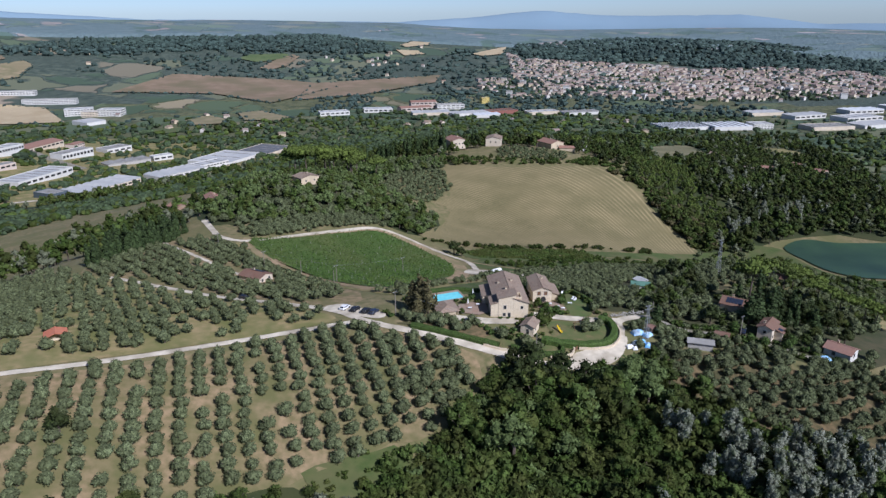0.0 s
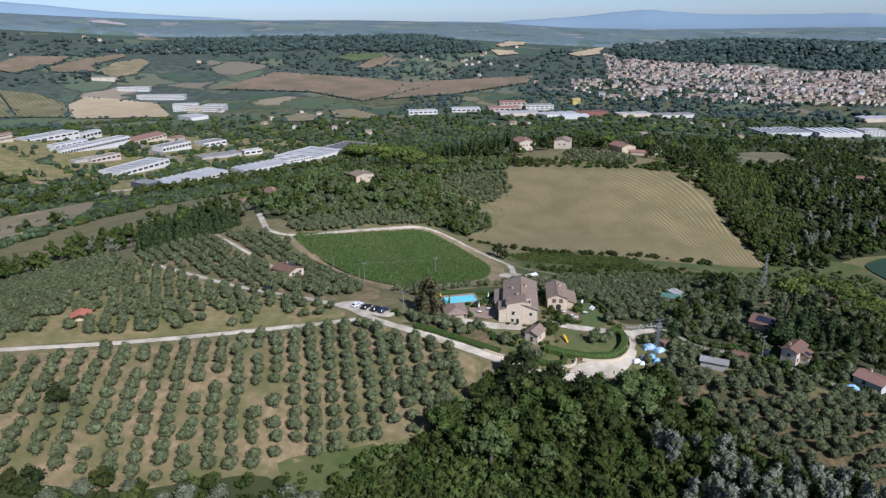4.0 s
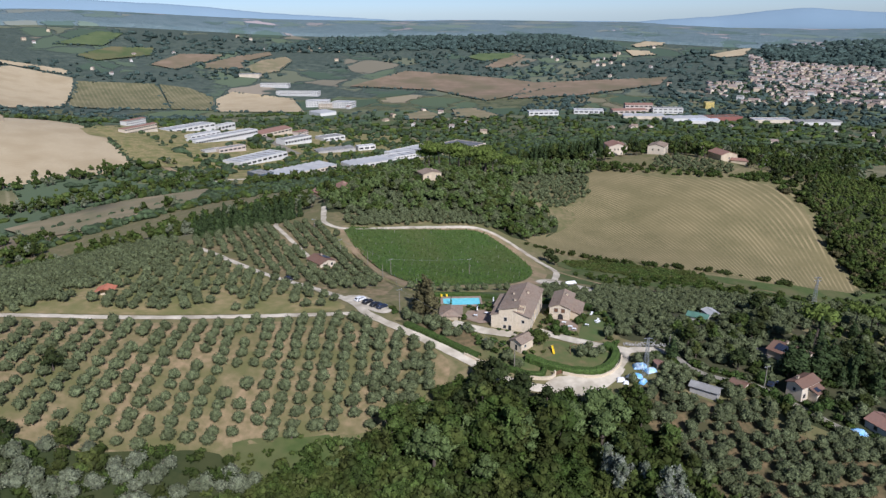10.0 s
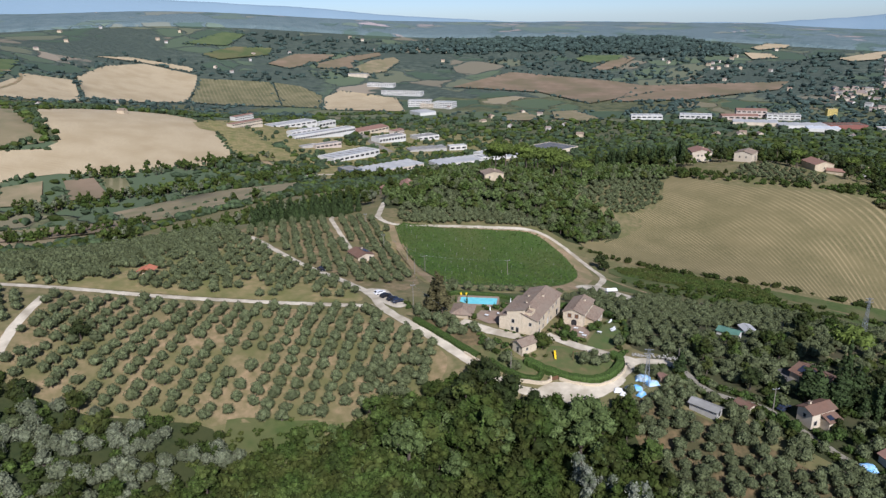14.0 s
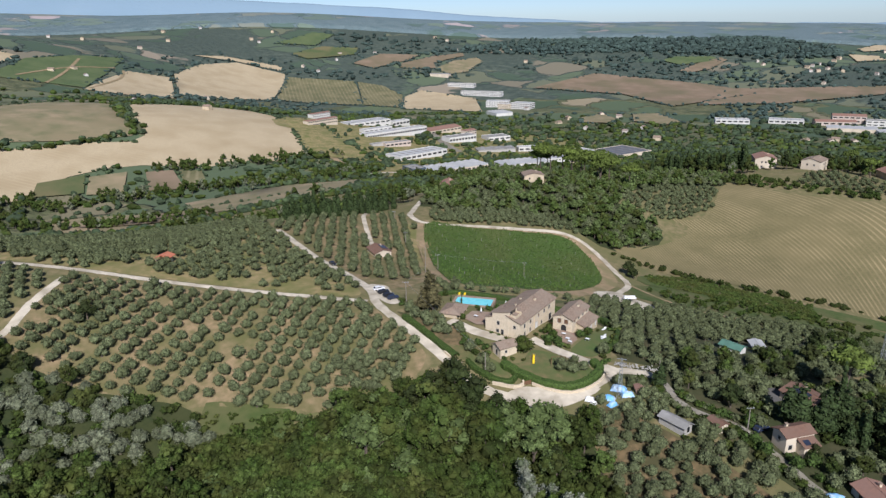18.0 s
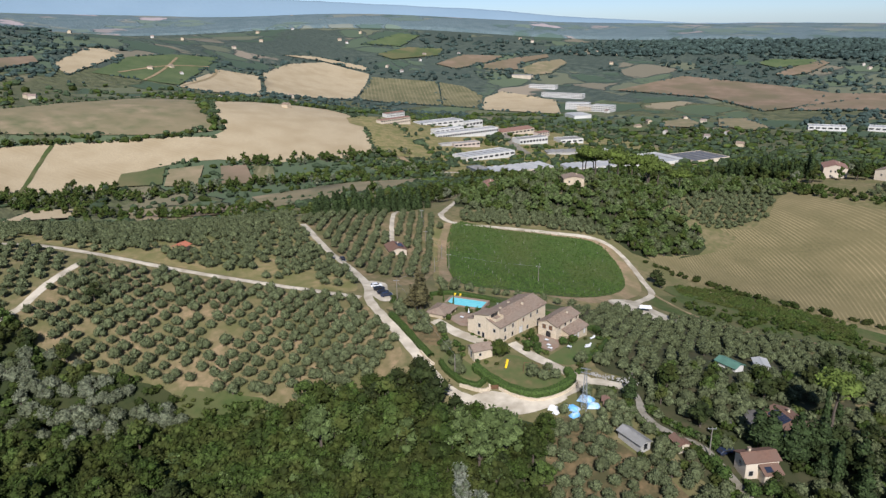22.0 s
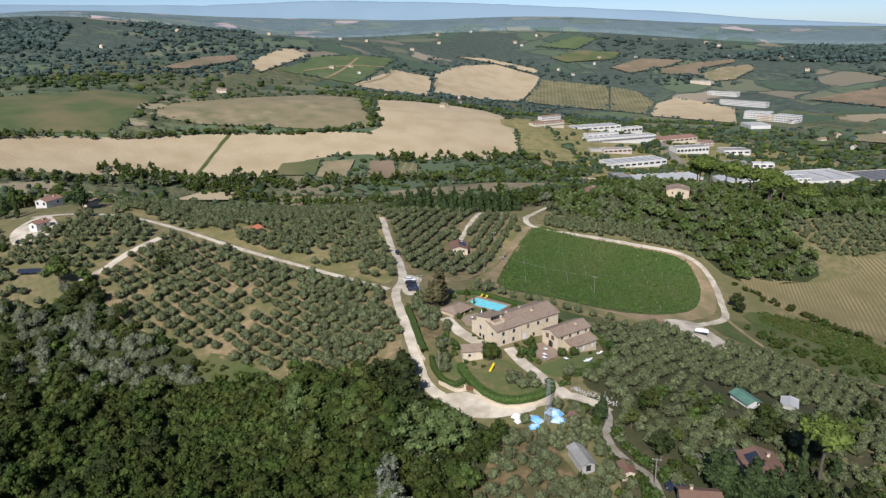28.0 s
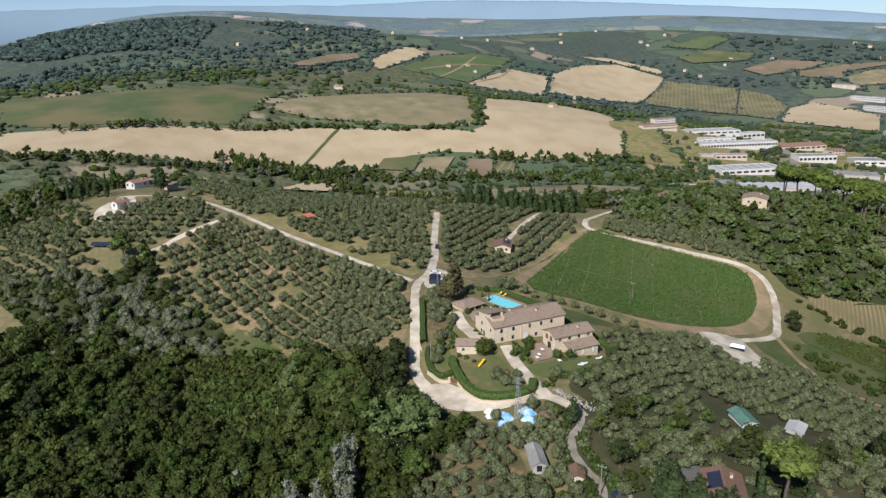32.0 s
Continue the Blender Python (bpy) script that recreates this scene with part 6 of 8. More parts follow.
factory(-776, 1446, 4, 54, 34, 15, "white office block beyond the golden field", wins=8, rows=3, bays=2)
factory(-820, 1432, 12, 36, 24, 12, "cream block between the white offices", wall="cream_wall", wins=6, rows=3, bays=1)
factory(-768, 1312, 57, 44, 56, 7.5, "pale hall with a ribbed roof beyond the field", "saw", bays=5)
factory(-1000, 1602, 8, 130, 22, 12, "long pale apartment row with balconies", cover="grey_roof", wins=22, rows=3, bays=4)
factory(-1130, 1690, 10, 90, 22, 10, "long pale apartment row beyond the field", cover="grey_roof", wins=12, rows=2, bays=3)
factory(-1270, 1770, 12, 70, 20, 9, "pale farm hall beyond the fields", "pitched", "grey_roof", "cream_wall")
factory(476, 1150, 192, 92, 66, 7, "wide white factory with slanting roof bays", "saw", "white_metal", bays=11)
factory(566, 1142, 188, 80, 58, 9, "wide bright white factory hall", "saw", "white_metal", bays=6, wins=8)
factory(636, 1150, 5, 40, 34, 11, "white office block beside the white halls", wins=6, rows=3, bays=2)
factory(128, 1690, 20, 22, 16, 15, "tall yellow apartment block at the edge of town", cover="grey_roof", wall="yellow_wall", wins=7, rows=5, bays=1)
for x, y, w, d, h, rf, cv, wl in ((-60, 1530, 80, 34, 9, "pitched", "red_tile", "pink_wall"), (-40, 1590, 66, 36, 16, "pitched", "red_tile", "pink_wall"), (30, 1570, 70, 30, 12, "flat", "grey_roof", "white_wall"), (-20, 1450, 90, 40, 7, "saw", "metal_roof", "cream_wall"), (70, 1440, 90, 40, 7, "saw", "metal_roof", "white_wall"), (150, 1480, 80, 36, 8, "flat", "brown_tile", "brick_wall"), (110, 1400, 60, 34, 7, "saw", "white_metal", "white_wall"), (-150, 1500, 70, 34, 9, "flat", "metal_roof", "white_wall"), (-250, 1440, 70, 30, 9, "flat", "metal_roof", "white_wall"), (250, 1470, 80, 36, 7, "flat", "metal_roof", "cream_wall"), (340, 1460, 90, 34, 7, "saw", "grey_roof", "white_wall"), (820, 1330, 90, 40, 9, "saw", "metal_roof", "white_wall"), (910, 1280, 100, 46, 9, "flat", "metal_roof", "white_wall"), (990, 1400, 90, 44, 9, "saw", "white_metal", "white_wall"), (760, 1130, 90, 46, 8, "flat", "grey_roof", "cream_wall"), (870, 1160, 90, 44, 8, "saw", "metal_roof", "white_wall"), (1060, 1330, 90, 40, 9, "flat", "metal_roof", "cream_wall"), (980, 1180, 80, 50, 9, "flat", "grey_roof", "white_wall"), (760, 1400, 80, 40, 8, "saw", "metal_roof", "cream_wall"), (1120, 1450, 90, 44, 9, "flat", "white_metal", "white_wall")):
    factory(x, y, 8 + 16 * rng.random(), w, d, h, {"flat": "flat-roofed pale industrial hall near town", "saw": "industrial hall with slanting roof bays near town", "pitched": "reddish tiled hall at the edge of town"}[rf], rf, cv, wl, 6 if h > 8.5 else 0, 2 if h > 11 else 1, 4)

# ---- town and scattered far houses ----
kinds = []
for k, (w, d, h, wall, roof) in enumerate(((9, 12, 6, "cream_wall", "town_roof"), (10, 16, 8, "town_wall", "town_roof"), (8, 10, 5.5, "town_wall", "town_roof"), (11, 26, 9.5, "cream_wall", "town_roof"), (10, 13, 6.5, "plaster", "tile"), (12, 17, 13, "white_wall", "grey_roof"))):
    top = new("town_house")
    part("wall", gable_walls(-w / 2, w / 2, -d / 2, d / 2, -8, h, h + 2.6), M[wall], top)
    part("roof", solid([(-w / 2 - 0.5, h - 0.15), (0, h + 2.62), (w / 2 + 0.5, h - 0.15), (w / 2 + 0.5, h + 0.1), (0, h + 2.9), (-w / 2 - 0.5, h + 0.1)], -d / 2 - 0.5, d / 2 + 0.5), M[roof], top)
    kinds.append(tagged(top, ("cream town house with a red roof", "tall cream house with a red roof", "white house with a red roof", "long white apartment block with a red roof", "ochre house with a brown roof", "tall white apartment block in town")[k], "house"))
    tagged(kinds[-1], group="houses of the town")
TOWN = [(130, 1960), (140, 2100), (255, 2110), (290, 2600), (330, 2500), (515, 2450), (795, 2390), (905, 2270), (1220, 2280), (1430, 2160), (1480, 1760), (1015, 1620), (700, 1660), (560, 1740), (366, 1800), (232, 1740)]
cand = np.stack([rng.uniform(120, 1490, 11000), rng.uniform(1600, 2610, 11000)], 1)
cand = cand[inside(TOWN, cand[:, 0], cand[:, 1])]
spots, taken = [], set()
for x, y in cand:
    wild = noise.noise((x * 0.006, y * 0.006, 3)) + 0.3 * rng.normal() > 0.30 - 0.0011 * (y - 1700)
    key = (int(x // 21), int(y // 21))
    if wild and key not in taken:
        taken.add(key)
        spots.append((x, y))
near_town = sorted(spots, key=lambda p: math.hypot(p[0] - 300, p[1]))
for x, y in near_town[:290]:
    k = kinds[int(rng.choice(6, p=(0.3, 0.22, 0.2, 0.1, 0.14, 0.04)))]
    copy_thing(k, pose(x, y, ground_z(x, y), 0, 0, float(rng.choice((12, 100, 30, 75))) + rng.normal() * 6))
SHELL = np.array([(-1, -1, -8), (1, -1, -8), (1, 1, -8), (-1, 1, -8), (-1, -1, 1), (1, -1, 1), (1, 1, 1), (-1, 1, 1)], float)
SIDES = np.array([(0, 1, 5), (0, 5, 4), (1, 2, 6), (1, 6, 5), (2, 3, 7), (2, 7, 6), (3, 0, 4), (3, 4, 7)])
ROOF = np.array([(-1.08, -1.05, 0), (1.08, -1.05, 0), (1.08, 1.05, 0), (-1.08, 1.05, 0), (0, -1.05, 1), (0, 1.05, 1)], float)
SLOPES = np.array([(0, 1, 4), (1, 2, 5), (1, 5, 4), (2, 3, 5), (3, 0, 4), (3, 4, 5)])
V, F, I, n = [], [], [], 0
for x, y in near_town[290:]:
    w, d, h = rng.uniform(3.5, 6), rng.uniform(5, 11), rng.uniform(4.5, 9.5)
    a = radians(float(rng.choice((12, 100, 30, 75))) + rng.normal() * 6)
    R = np.array([[math.cos(a), math.sin(a), 0], [-math.sin(a), math.cos(a), 0], [0, 0, 1]])
    z = ground_z(x, y)
    V.append((SHELL * (w, d, 1) + (0, 0, 0)) @ R + (x, y, z))
    V[-1][4:, 2] = z + h
    V.append((ROOF * (w, d, 2.8)) @ R + (x, y, z + h + 0.05))
    F += [SIDES + n, SLOPES + n + 8]
    I += [np.full(8, int(rng.integers(3))), np.full(6, 3 if rng.random() < 0.8 else 4)]
    n += 14
tagged(new("town", mesh_of("town", np.concatenate(V), np.concatenate(F), [M["cream_wall"], M["town_wall"], M["plaster"], M["town_roof"], M["grey_roof"]], np.concatenate(I))), "dense distant town of pale houses and red roofs", "town", kind="stuff")
for cx, cy, n, r in ((-150, 2330, 26, 130), (-274, 2420, 14, 90), (-1209, 2258, 6, 50), (-1600, 690, 7, 60), (-1330, 930, 4, 60), (-1190, 250, 4, 30), (-1650, 1560, 7, 70), (-620, 1240, 12, 120), (-420, 1250, 10, 90), (-2100, 900, 6, 120), (-2300, 500, 5, 120), (-2350, 1500, 8, 160), (-1900, 1900, 10, 200), (-1150, 560, 3, 20), (-960, 600, 2, 20), (-1500, 2000, 8, 160), (300, 1250, 10, 100), (-2050, 60, 5, 120), (1150, 1700, 14, 150), (-80, 1180, 10, 120), (100, 640, 4, 60), (330, 500, 4, 50)):
    for _ in range(n):
        x, y = cx + rng.normal() * r, cy + rng.normal() * r
        if _ > n * 0.4:
            continue
        k = kinds[int(rng.choice((0, 2, 4)))]
        tagged(copy_thing(k, pose(x, y, ground_z(x, y), 0, 0, rng.uniform(0, 180))), group="scattered country houses")
for k in kinds:
    k.matrix_world = pose(900 + 50 * rng.random(), 1800 + 60 * rng.random(), ground_z(920, 1830), 0, 0, 40)

KEEP += [(6, 6, 13), (6, 20, 14), (20, 20, 11), (22, 27, 9), (11, -8, 6), (-17, 4, 8), (-20, 18, 11), (-12, 20, 9), (25, -6, 15), (37, 4, 4), (30, 14, 9), (-133, -28, 6), (-94, 57, 9), (67, -15, 4.4), (92, -8, 8), (110, -18, 9), (62, 53, 6)]
KEEP += [(90, 17, 9), (10, 104, 10), (50, -11, 5), (-178, -110, 12), (-222, -103, 12), (-130, -117, 6), (-101, 222, 10), (-98, 213, 7), (3, 422, 15), (-1, 408, 10), (39, 425, 13), (36, 412, 9), (92, 424, 14), (89, 409, 10), (128, 452, 8), (106, 415, 10), (104, 405, 7), (-46, 5, 7), (34, -20, 11), (-76, -48, 4), (66, 48.6, 7), (63, 44, 5), (71, 63, 6), (68, 58, 5), (10, 95, 6), (22, 96, 6), (-82, -55, 3.5), (-64, -50, 4)]

olives = rows_in(ORCHARD_SOUTH, 108, 4.3, 5.3, 0.55, 0.04)
near_first = np.argsort(np.hypot(olives[:, 0] + 40, olives[:, 1] + 40))
for x, y in olives[near_first[:200]]:
    tree_thing("olive_tree", "olive", "olive", x, y, rng.uniform(1.0, 1.3), "grey-green olive tree in a planted row on dry soil", "tree", "olives of the lower grove")
grove = [olives[near_first[200:]]]
west = rows_in(ORCHARD_WEST, 28.6, 4.7, 5.0, 1.4, 0.08)
edge = np.array([noise.noise((p[0] * 0.05, p[1] * 0.05, 4)) for p in west])
lane_gap = (west[:, 1] + 8) - (west[:, 0] + 46) * 0.548
west = west[(lane_gap > 17) | (edge > -0.03) | (west[:, 0] < -190)]
grove.append(west)
grove.append(rows_in([(-152, 47), (-86, 22), (-57, 15), (-53, 34), (-112, 108), (-133, 122), (-158, 112), (-166, 62)], 132, 4.4, 5.4, 0.7, 0.04))
grove.append(rows_in([(-44, 33), (-32, 23), (-22, 29), (-14, 44), (2, 62), (-2, 68), (-10, 54), (-22, 40), (-36, 30)], 50, 5, 5, 1.2, 0.05))
grove.append(rows_in([(22, 34), (10, 42), (4, 56), (2, 80), (4, 92), (24, 112), (58, 120), (80, 108), (84, 60), (68, 28), (55, 12), (44, 9), (36, 14), (38, 26)], 20, 4.3, 4.3, 1.3, 0.05))
grove.append(rows_in([(-183, -98), (-182, -78), (-140, -66), (-122, -94), (-124, -112), (-128, -130), (-155, -124)], 62, 4.8, 5.4, 0.6, 0.04))
grove.append(rows_in([(-215, -172), (-162, -130), (-130, -122), (-100, -114), (-86, -98), (-92, -120), (-107, -153), (-150, -190)], 30, 4.8, 4.8, 1.4, 0.06))
grove.append(rows_in([(44, -18), (58, -16), (75, -19), (92, -20), (113, -29), (135, -35), (130, -60), (100, -62), (73, -57), (58, -42)], 15, 3.7, 3.7, 1.4, 0.06))
grove.append(rows_in([(-116, 124), (-82, 147), (-62, 170), (-72, 178), (-100, 165), (-128, 150)], 45, 5, 5, 1.2, 0.05))
grove.append(rows_in([(-60, 260), (-20, 262), (-4, 300), (-12, 340), (-50, 330)], 45, 4.4, 4.4, 1.6, 0.08))
grove.append(rows_in([(-200, -72), (-140, -58), (-165, 48), (-175, 60), (-240, 40), (-262, -20), (-240, -70)], 28.6, 4.4, 4.8, 1.2, 0.06))
grove.append(rows_in([(-47, -10), (-26, -16), (-9, -24), (-8, -37), (-18, -52), (-36, -60), (-30, -40), (-40, -20)], 60, 4.2, 4.2, 2.0, 0.4))
grove.append(rows_in([(24, 112), (40, 121), (53, 129), (68, 144), (90, 153), (113, 150), (100, 128), (82, 112), (58, 120)], 20, 4.1, 4.1, 1.3, 0.1))
grove.append(rows_in([(84, 28), (98, 44), (116, 72), (122, 110), (112, 148), (84, 114), (84, 60)], 20, 3.9, 3.9, 1.2, 0.06))
grove.append(rows_in([(36, 362), (58, 358), (98, 362), (100, 395), (60, 402), (40, 398)], 20, 5.5, 5.5, 1.2, 0.05))
grove.append(rows_in([(-112, 128), (-90, 143), (-68, 160), (-52, 175), (-44, 176), (-60, 186), (-82, 170), (-118, 146)], 45, 3.6, 3.6, 1.0, 0.05))
grove.append(rows_in([(52, 3), (62, 3), (72, -1), (82, 2), (84, 10), (80, 24), (88, 36), (84, 40), (72, 28), (60, 14)], 20, 4.4, 4.4, 1.2, 0.1))
grove = np.concatenate(grove)
low = (grove[:, 1] < -14) & (grove[:, 0] > 40)
stand("olive_grove", "olive", "olive", grove[low], rng.uniform(0.85, 1.25, int(low.sum())), "dark grey-green olives below the houses", "olive grove")
grove = grove[~low]
stand("olive_grove", "groveolive", "olive", grove, np.where((grove[:, 0] > -12) & (grove[:, 1] < 160), 0.97, 1.05) * rng.uniform(0.88, 1.2, len(grove)), "dense grey-green olive groves on the slopes", "olive grove")


def scatter(poly, gap, drop=0.05):
    return rows_in(poly, 17, gap, gap, gap * 0.75, drop)


scr = scatter(SCRUB, 3.6)
mix = rng.random(len(scr))
for a, b, k, f, lo, hi in ((0, 0.35, "bush", "oak", 1.2, 2.2), (0.35, 0.55, "olive", "oak", 0.8, 1.3), (0.55, 0.75, "olive", "willow", 1.0, 1.5), (0.75, 1, "bush", "lightleaf", 1.0, 2.0)):
    w = (mix >= a) & (mix < b)
    stand("scrub", k, f, scr[w], rng.uniform(lo, hi, int(w.sum())), "thick mixed scrub below the olive grove", "scrub")
under = scatter(FRONT_WOOD, 3.3)
mix = rng.random(len(under))
for a, b, f in ((0, 0.4, "oak"), (0.4, 0.75, "midleaf"), (0.75, 1, "lightleaf")):
    w = (mix >= a) & (mix < b)
    stand("undergrowth", "bush", f, under[w], rng.uniform(1.3, 2.6, int(w.sum())), "tangled green undergrowth beneath the wood", "undergrowth")
for x, y in scatter([(-54, -71), (-38, -61), (-24, -60), (-28, -72), (-38, -82)], 3.0, 0.3):
    tree_thing("shrub", "bush", "lightleaf" if rng.random() < 0.6 else "midleaf", x, y, rng.uniform(0.45, 1.0), "low wild shrub in the grassy clearing", "shrub")
LOW_SCRUB = [(-34, -62), (-21, -57), (-5, -59), (14, -61), (18, -72), (2, -88), (-26, -92), (-42, -84)]
fw = scatter(FRONT_WOOD, 4.7)
fw = fw[~inside(LOW_SCRUB, fw[:, 0], fw[:, 1]) & ~((fw[:, 0] > 43) & (fw[:, 1] < -52) & (rng.random(len(fw)) < 0.6))]
low_green = scatter(LOW_SCRUB, 2.6)
pick = rng.random(len(low_green))
for a, b, f in ((0, 0.5, "lightleaf"), (0.5, 0.85, "midleaf"), (0.85, 1, "paleleaf")):
    w = (pick >= a) & (pick < b)
    stand("undergrowth", "bush", f, low_green[w], rng.uniform(1.0, 2.1, int(w.sum())), "tangled fresh green scrub beside the wood", "undergrowth")
mix = rng.random(len(fw))
sz = np.where(np.hypot(fw[:, 0] - 14, fw[:, 1] + 36) < 22, 1.05, 0.72) * rng.choice((0.7, 0.9, 1.1, 1.5), len(fw)) * rng.uniform(0.85, 1.15, len(fw))
sz = np.where(fw[:, 1] > -41, np.minimum(sz, 0.72), sz)
stand("woodland", "oak", "oak", fw[mix < 0.3], sz[mix < 0.3], "dense green deciduous woodland in the hollow", "woodland")
stand("woodland", "oak", "midleaf", fw[(mix >= 0.3) & (mix < 0.68)], sz[(mix >= 0.3) & (mix < 0.68)], "fresh green young trees in the hollow", "woodland")
stand("woodland", "oak", "darkoak", fw[(mix >= 0.68) & (mix < 0.8)], sz[(mix >= 0.68) & (mix < 0.8)], "dark evergreen oaks in the hollow", "woodland")
stand("woodland", "light", "lightleaf", fw[mix >= 0.8], sz[mix >= 0.8] * 0.95, "lighter green trees in the hollow", "woodland")
for x, y, s in ((0.8, -61, 1.45), (4, -59, 1.2), (-3, -60, 1.1), (7, -50, 1.0), (30, -38, 1.3), (40, -33, 1.3), (37, -36, 1.4), (44, -38, 1.25), (33, -45, 1.3), (22, -50, 1.2), (41, -44, 1.3), (47, -46, 1.2), (-6, -48, 0.9), (15, -62, 1.0)):
    tree_thing("tree", "light", "paleleaf", x, y, s, "pale green rounded tree above the woodland", "tree")
for x, y, s in ((9, -31, 1.25), (17, -34, 1.3), (25, -35, 1.2), (5, -36, 1.15), (13, -39, 1.2)):
    tree_thing("oak_tree", "oak", "darkoak", x, y, s, "large dark oak overhanging the road", "tree")
for x, y, s in ((44, -54, 1.1), (47, -57, 1.2), (50, -55, 0.9), (57, -60, 1.2), (60, -58, 1.1), (61, -70, 1.1), (65, -71, 1.0), (68, -74, 1.1), (71, -73, 1.1), (76, -76, 1.0), (79, -78, 1.05), (83, -79, 1), (34, -80, 0.9), (63, -66, 1.0), (80, -72, 0.9), (53, -69, 1.0), (49, -70, 0.9), (57, -74, 1), (74, -68, 0.9), (86, -74, 0.95), (66, -80, 1), (88, -82, 1), (72, -84, 1), (58, -65, 1.1), (62, -64, 1.0), (68, -66, 1.15), (74, -63, 1.0), (78, -66, 1.1), (84, -66, 1.0), (88, -68, 1.0), (46, -56, 1.1), (52, -57, 1.05), (55, -71, 1.0), (79, -71, 1.1), (64, -75, 1.05), (70, -79, 1.0), (91, -71, 1.0), (60, -80, 1.0), (77, -83, 1.05)):
    tree_thing("poplar_tree", "poplar", "poplar", x, y, s, "silver-leaved poplar rising from dark woodland", "tree", "silver poplars")
silver = [(-85, -110), (-78, -101), (-70, -92), (-64, -90), (-65, -105), (-59, -97), (-50, -91), (-45, -83), (-40, -79), (-56, -106), (-66, -121), (-57, -125), (-49, -111), (-74, -96), (-54, -94), (-61, -101), (-80, -105), (-70, -110), (-47, -87), (-90, -116), (-75, -118)]
for x, y in silver:
    for k in range(2):
        tree_thing("willow_tree", "olive", "willow", x + rng.normal() * 2.2, y + rng.normal() * 2.2, rng.uniform(1.1, 1.6), "silvery bushy tree at the foot of the grove", "tree", "silvery trees")
for x, y, s, f in ((-116, -108, 1.4, "lightleaf"), (-104, -104, 1.0, "oak"), (-98, -98, 0.9, "darkoak"), (-85, -92, 0.9, "oak"), (-112, -100, 0.8, "lightleaf")):
    tree_thing("tree", "oak", f, x, y, s, "broad green tree at the corner of the grove", "tree")

hill = scatter(KNOLL, 4.9)
mix = rng.random(len(hill))
for a, b, k, f, lo, hi, lab in ((0, 0.15, "midoak", "midleaf", 0.65, 1.0, "green deciduous wood on the knoll"), (0.15, 0.32, "midoak", "lightleaf", 0.6, 1.0, "light green trees on the knoll"), (0.32, 0.65, "midoak", "paleleaf", 0.6, 1.0, "pale green trees on the knoll"), (0.65, 1, "groveolive", "olive", 1.3, 1.8, "grey-green old olives among the trees of the knoll")):
    w = (mix >= a) & (mix < b)
    stand("woodland", k, f, hill[w], rng.uniform(lo, hi, int(w.sum())), lab, "woodland")
PLANTATION = [(148, 336), (156, 300), (165, 268), (184, 248), (206, 266), (212, 300), (204, 330), (226, 430), (206, 470), (168, 420)]
EAST_PLOTS = ([(262, 700), (352, 790), (340, 640), (252, 492), (212, 472), (232, 590)], [(415, 750), (505, 790), (486, 645), (408, 630)])
ridge_wood = np.concatenate([scatter([(-140, 345), (-70, 392), (-12, 372), (25, 408), (68, 412), (110, 400), (140, 362), (190, 400), (180, 470), (60, 480), (-60, 470), (-150, 420)], 8.5), scatter([(144, 344), (158, 262), (162, 230), (192, 232), (236, 262), (290, 275), (340, 265), (420, 420), (520, 700), (400, 760), (280, 640), (190, 480)], 7.6), scatter([(190, 400), (520, 700), (620, 1000), (300, 900), (60, 700), (-100, 520), (0, 480), (180, 470)], 13)])
for poly in (PLANTATION,) + EAST_PLOTS:
    ridge_wood = ridge_wood[~inside(poly, ridge_wood[:, 0], ridge_wood[:, 1])]
for x, y in ((390, 536), (330, 484), (392, 492), (386, 526), (326, 474), (388, 482)):
    ridge_wood = ridge_wood[np.hypot(ridge_wood[:, 0] - x, ridge_wood[:, 1] - y) > 13]
mix = rng.random(len(ridge_wood))
for a, b, f, lab in ((0, 0.3, "darkoak", "deep green woods on the slopes behind the field"), (0.3, 0.58, "oak", "deep green woods on the slopes behind the field"), (0.58, 0.82, "midleaf", "fresh green trees among the darker woods"), (0.82, 0.94, "lightleaf", "light green trees among the darker woods"), (0.94, 1, "willow", "greyish trees among the woods")):
    w = (mix >= a) & (mix < b)
    stand("woodland", "faroak", f, ridge_wood[w], rng.uniform(0.85, 1.4, int(w.sum())), lab, "woodland")
young = scatter(PLANTATION, 4.2)
mix = rng.random(len(young))
for a, b, f in ((0, 0.4, "lightleaf"), (0.4, 0.8, "pine"), (0.8, 1, "midleaf")):
    w = (mix >= a) & (mix < b)
    stand("woodland", "faroak", f, young[w], rng.uniform(0.45, 0.68, int(w.sum())), "young yellow-green plantation beside the mown field", "woodland")
for cx, cy, m, r in ((250, 352, 9, 12), (256, 398, 9, 12), (212, 276, 7, 8), (248, 302, 8, 12), (268, 310, 7, 10), (290, 316, 6, 10)):
    for _ in range(m):
        tree_thing("poplar_tree", "poplar", "poplar", cx + rng.normal() * r * 0.7, cy + rng.normal() * r * 0.7, rng.uniform(0.9, 1.3), "silver-leaved poplar in the eastern woods", "tree", "eastern poplars")
garden_edge = scatter([(118, 150), (130, 196), (160, 220), (198, 238), (228, 226), (234, 186), (258, 170), (320, 168), (320, 110), (214, 100), (182, 60), (160, 92), (136, 100)], 5.6, 0.12)
mix = rng.random(len(garden_edge))
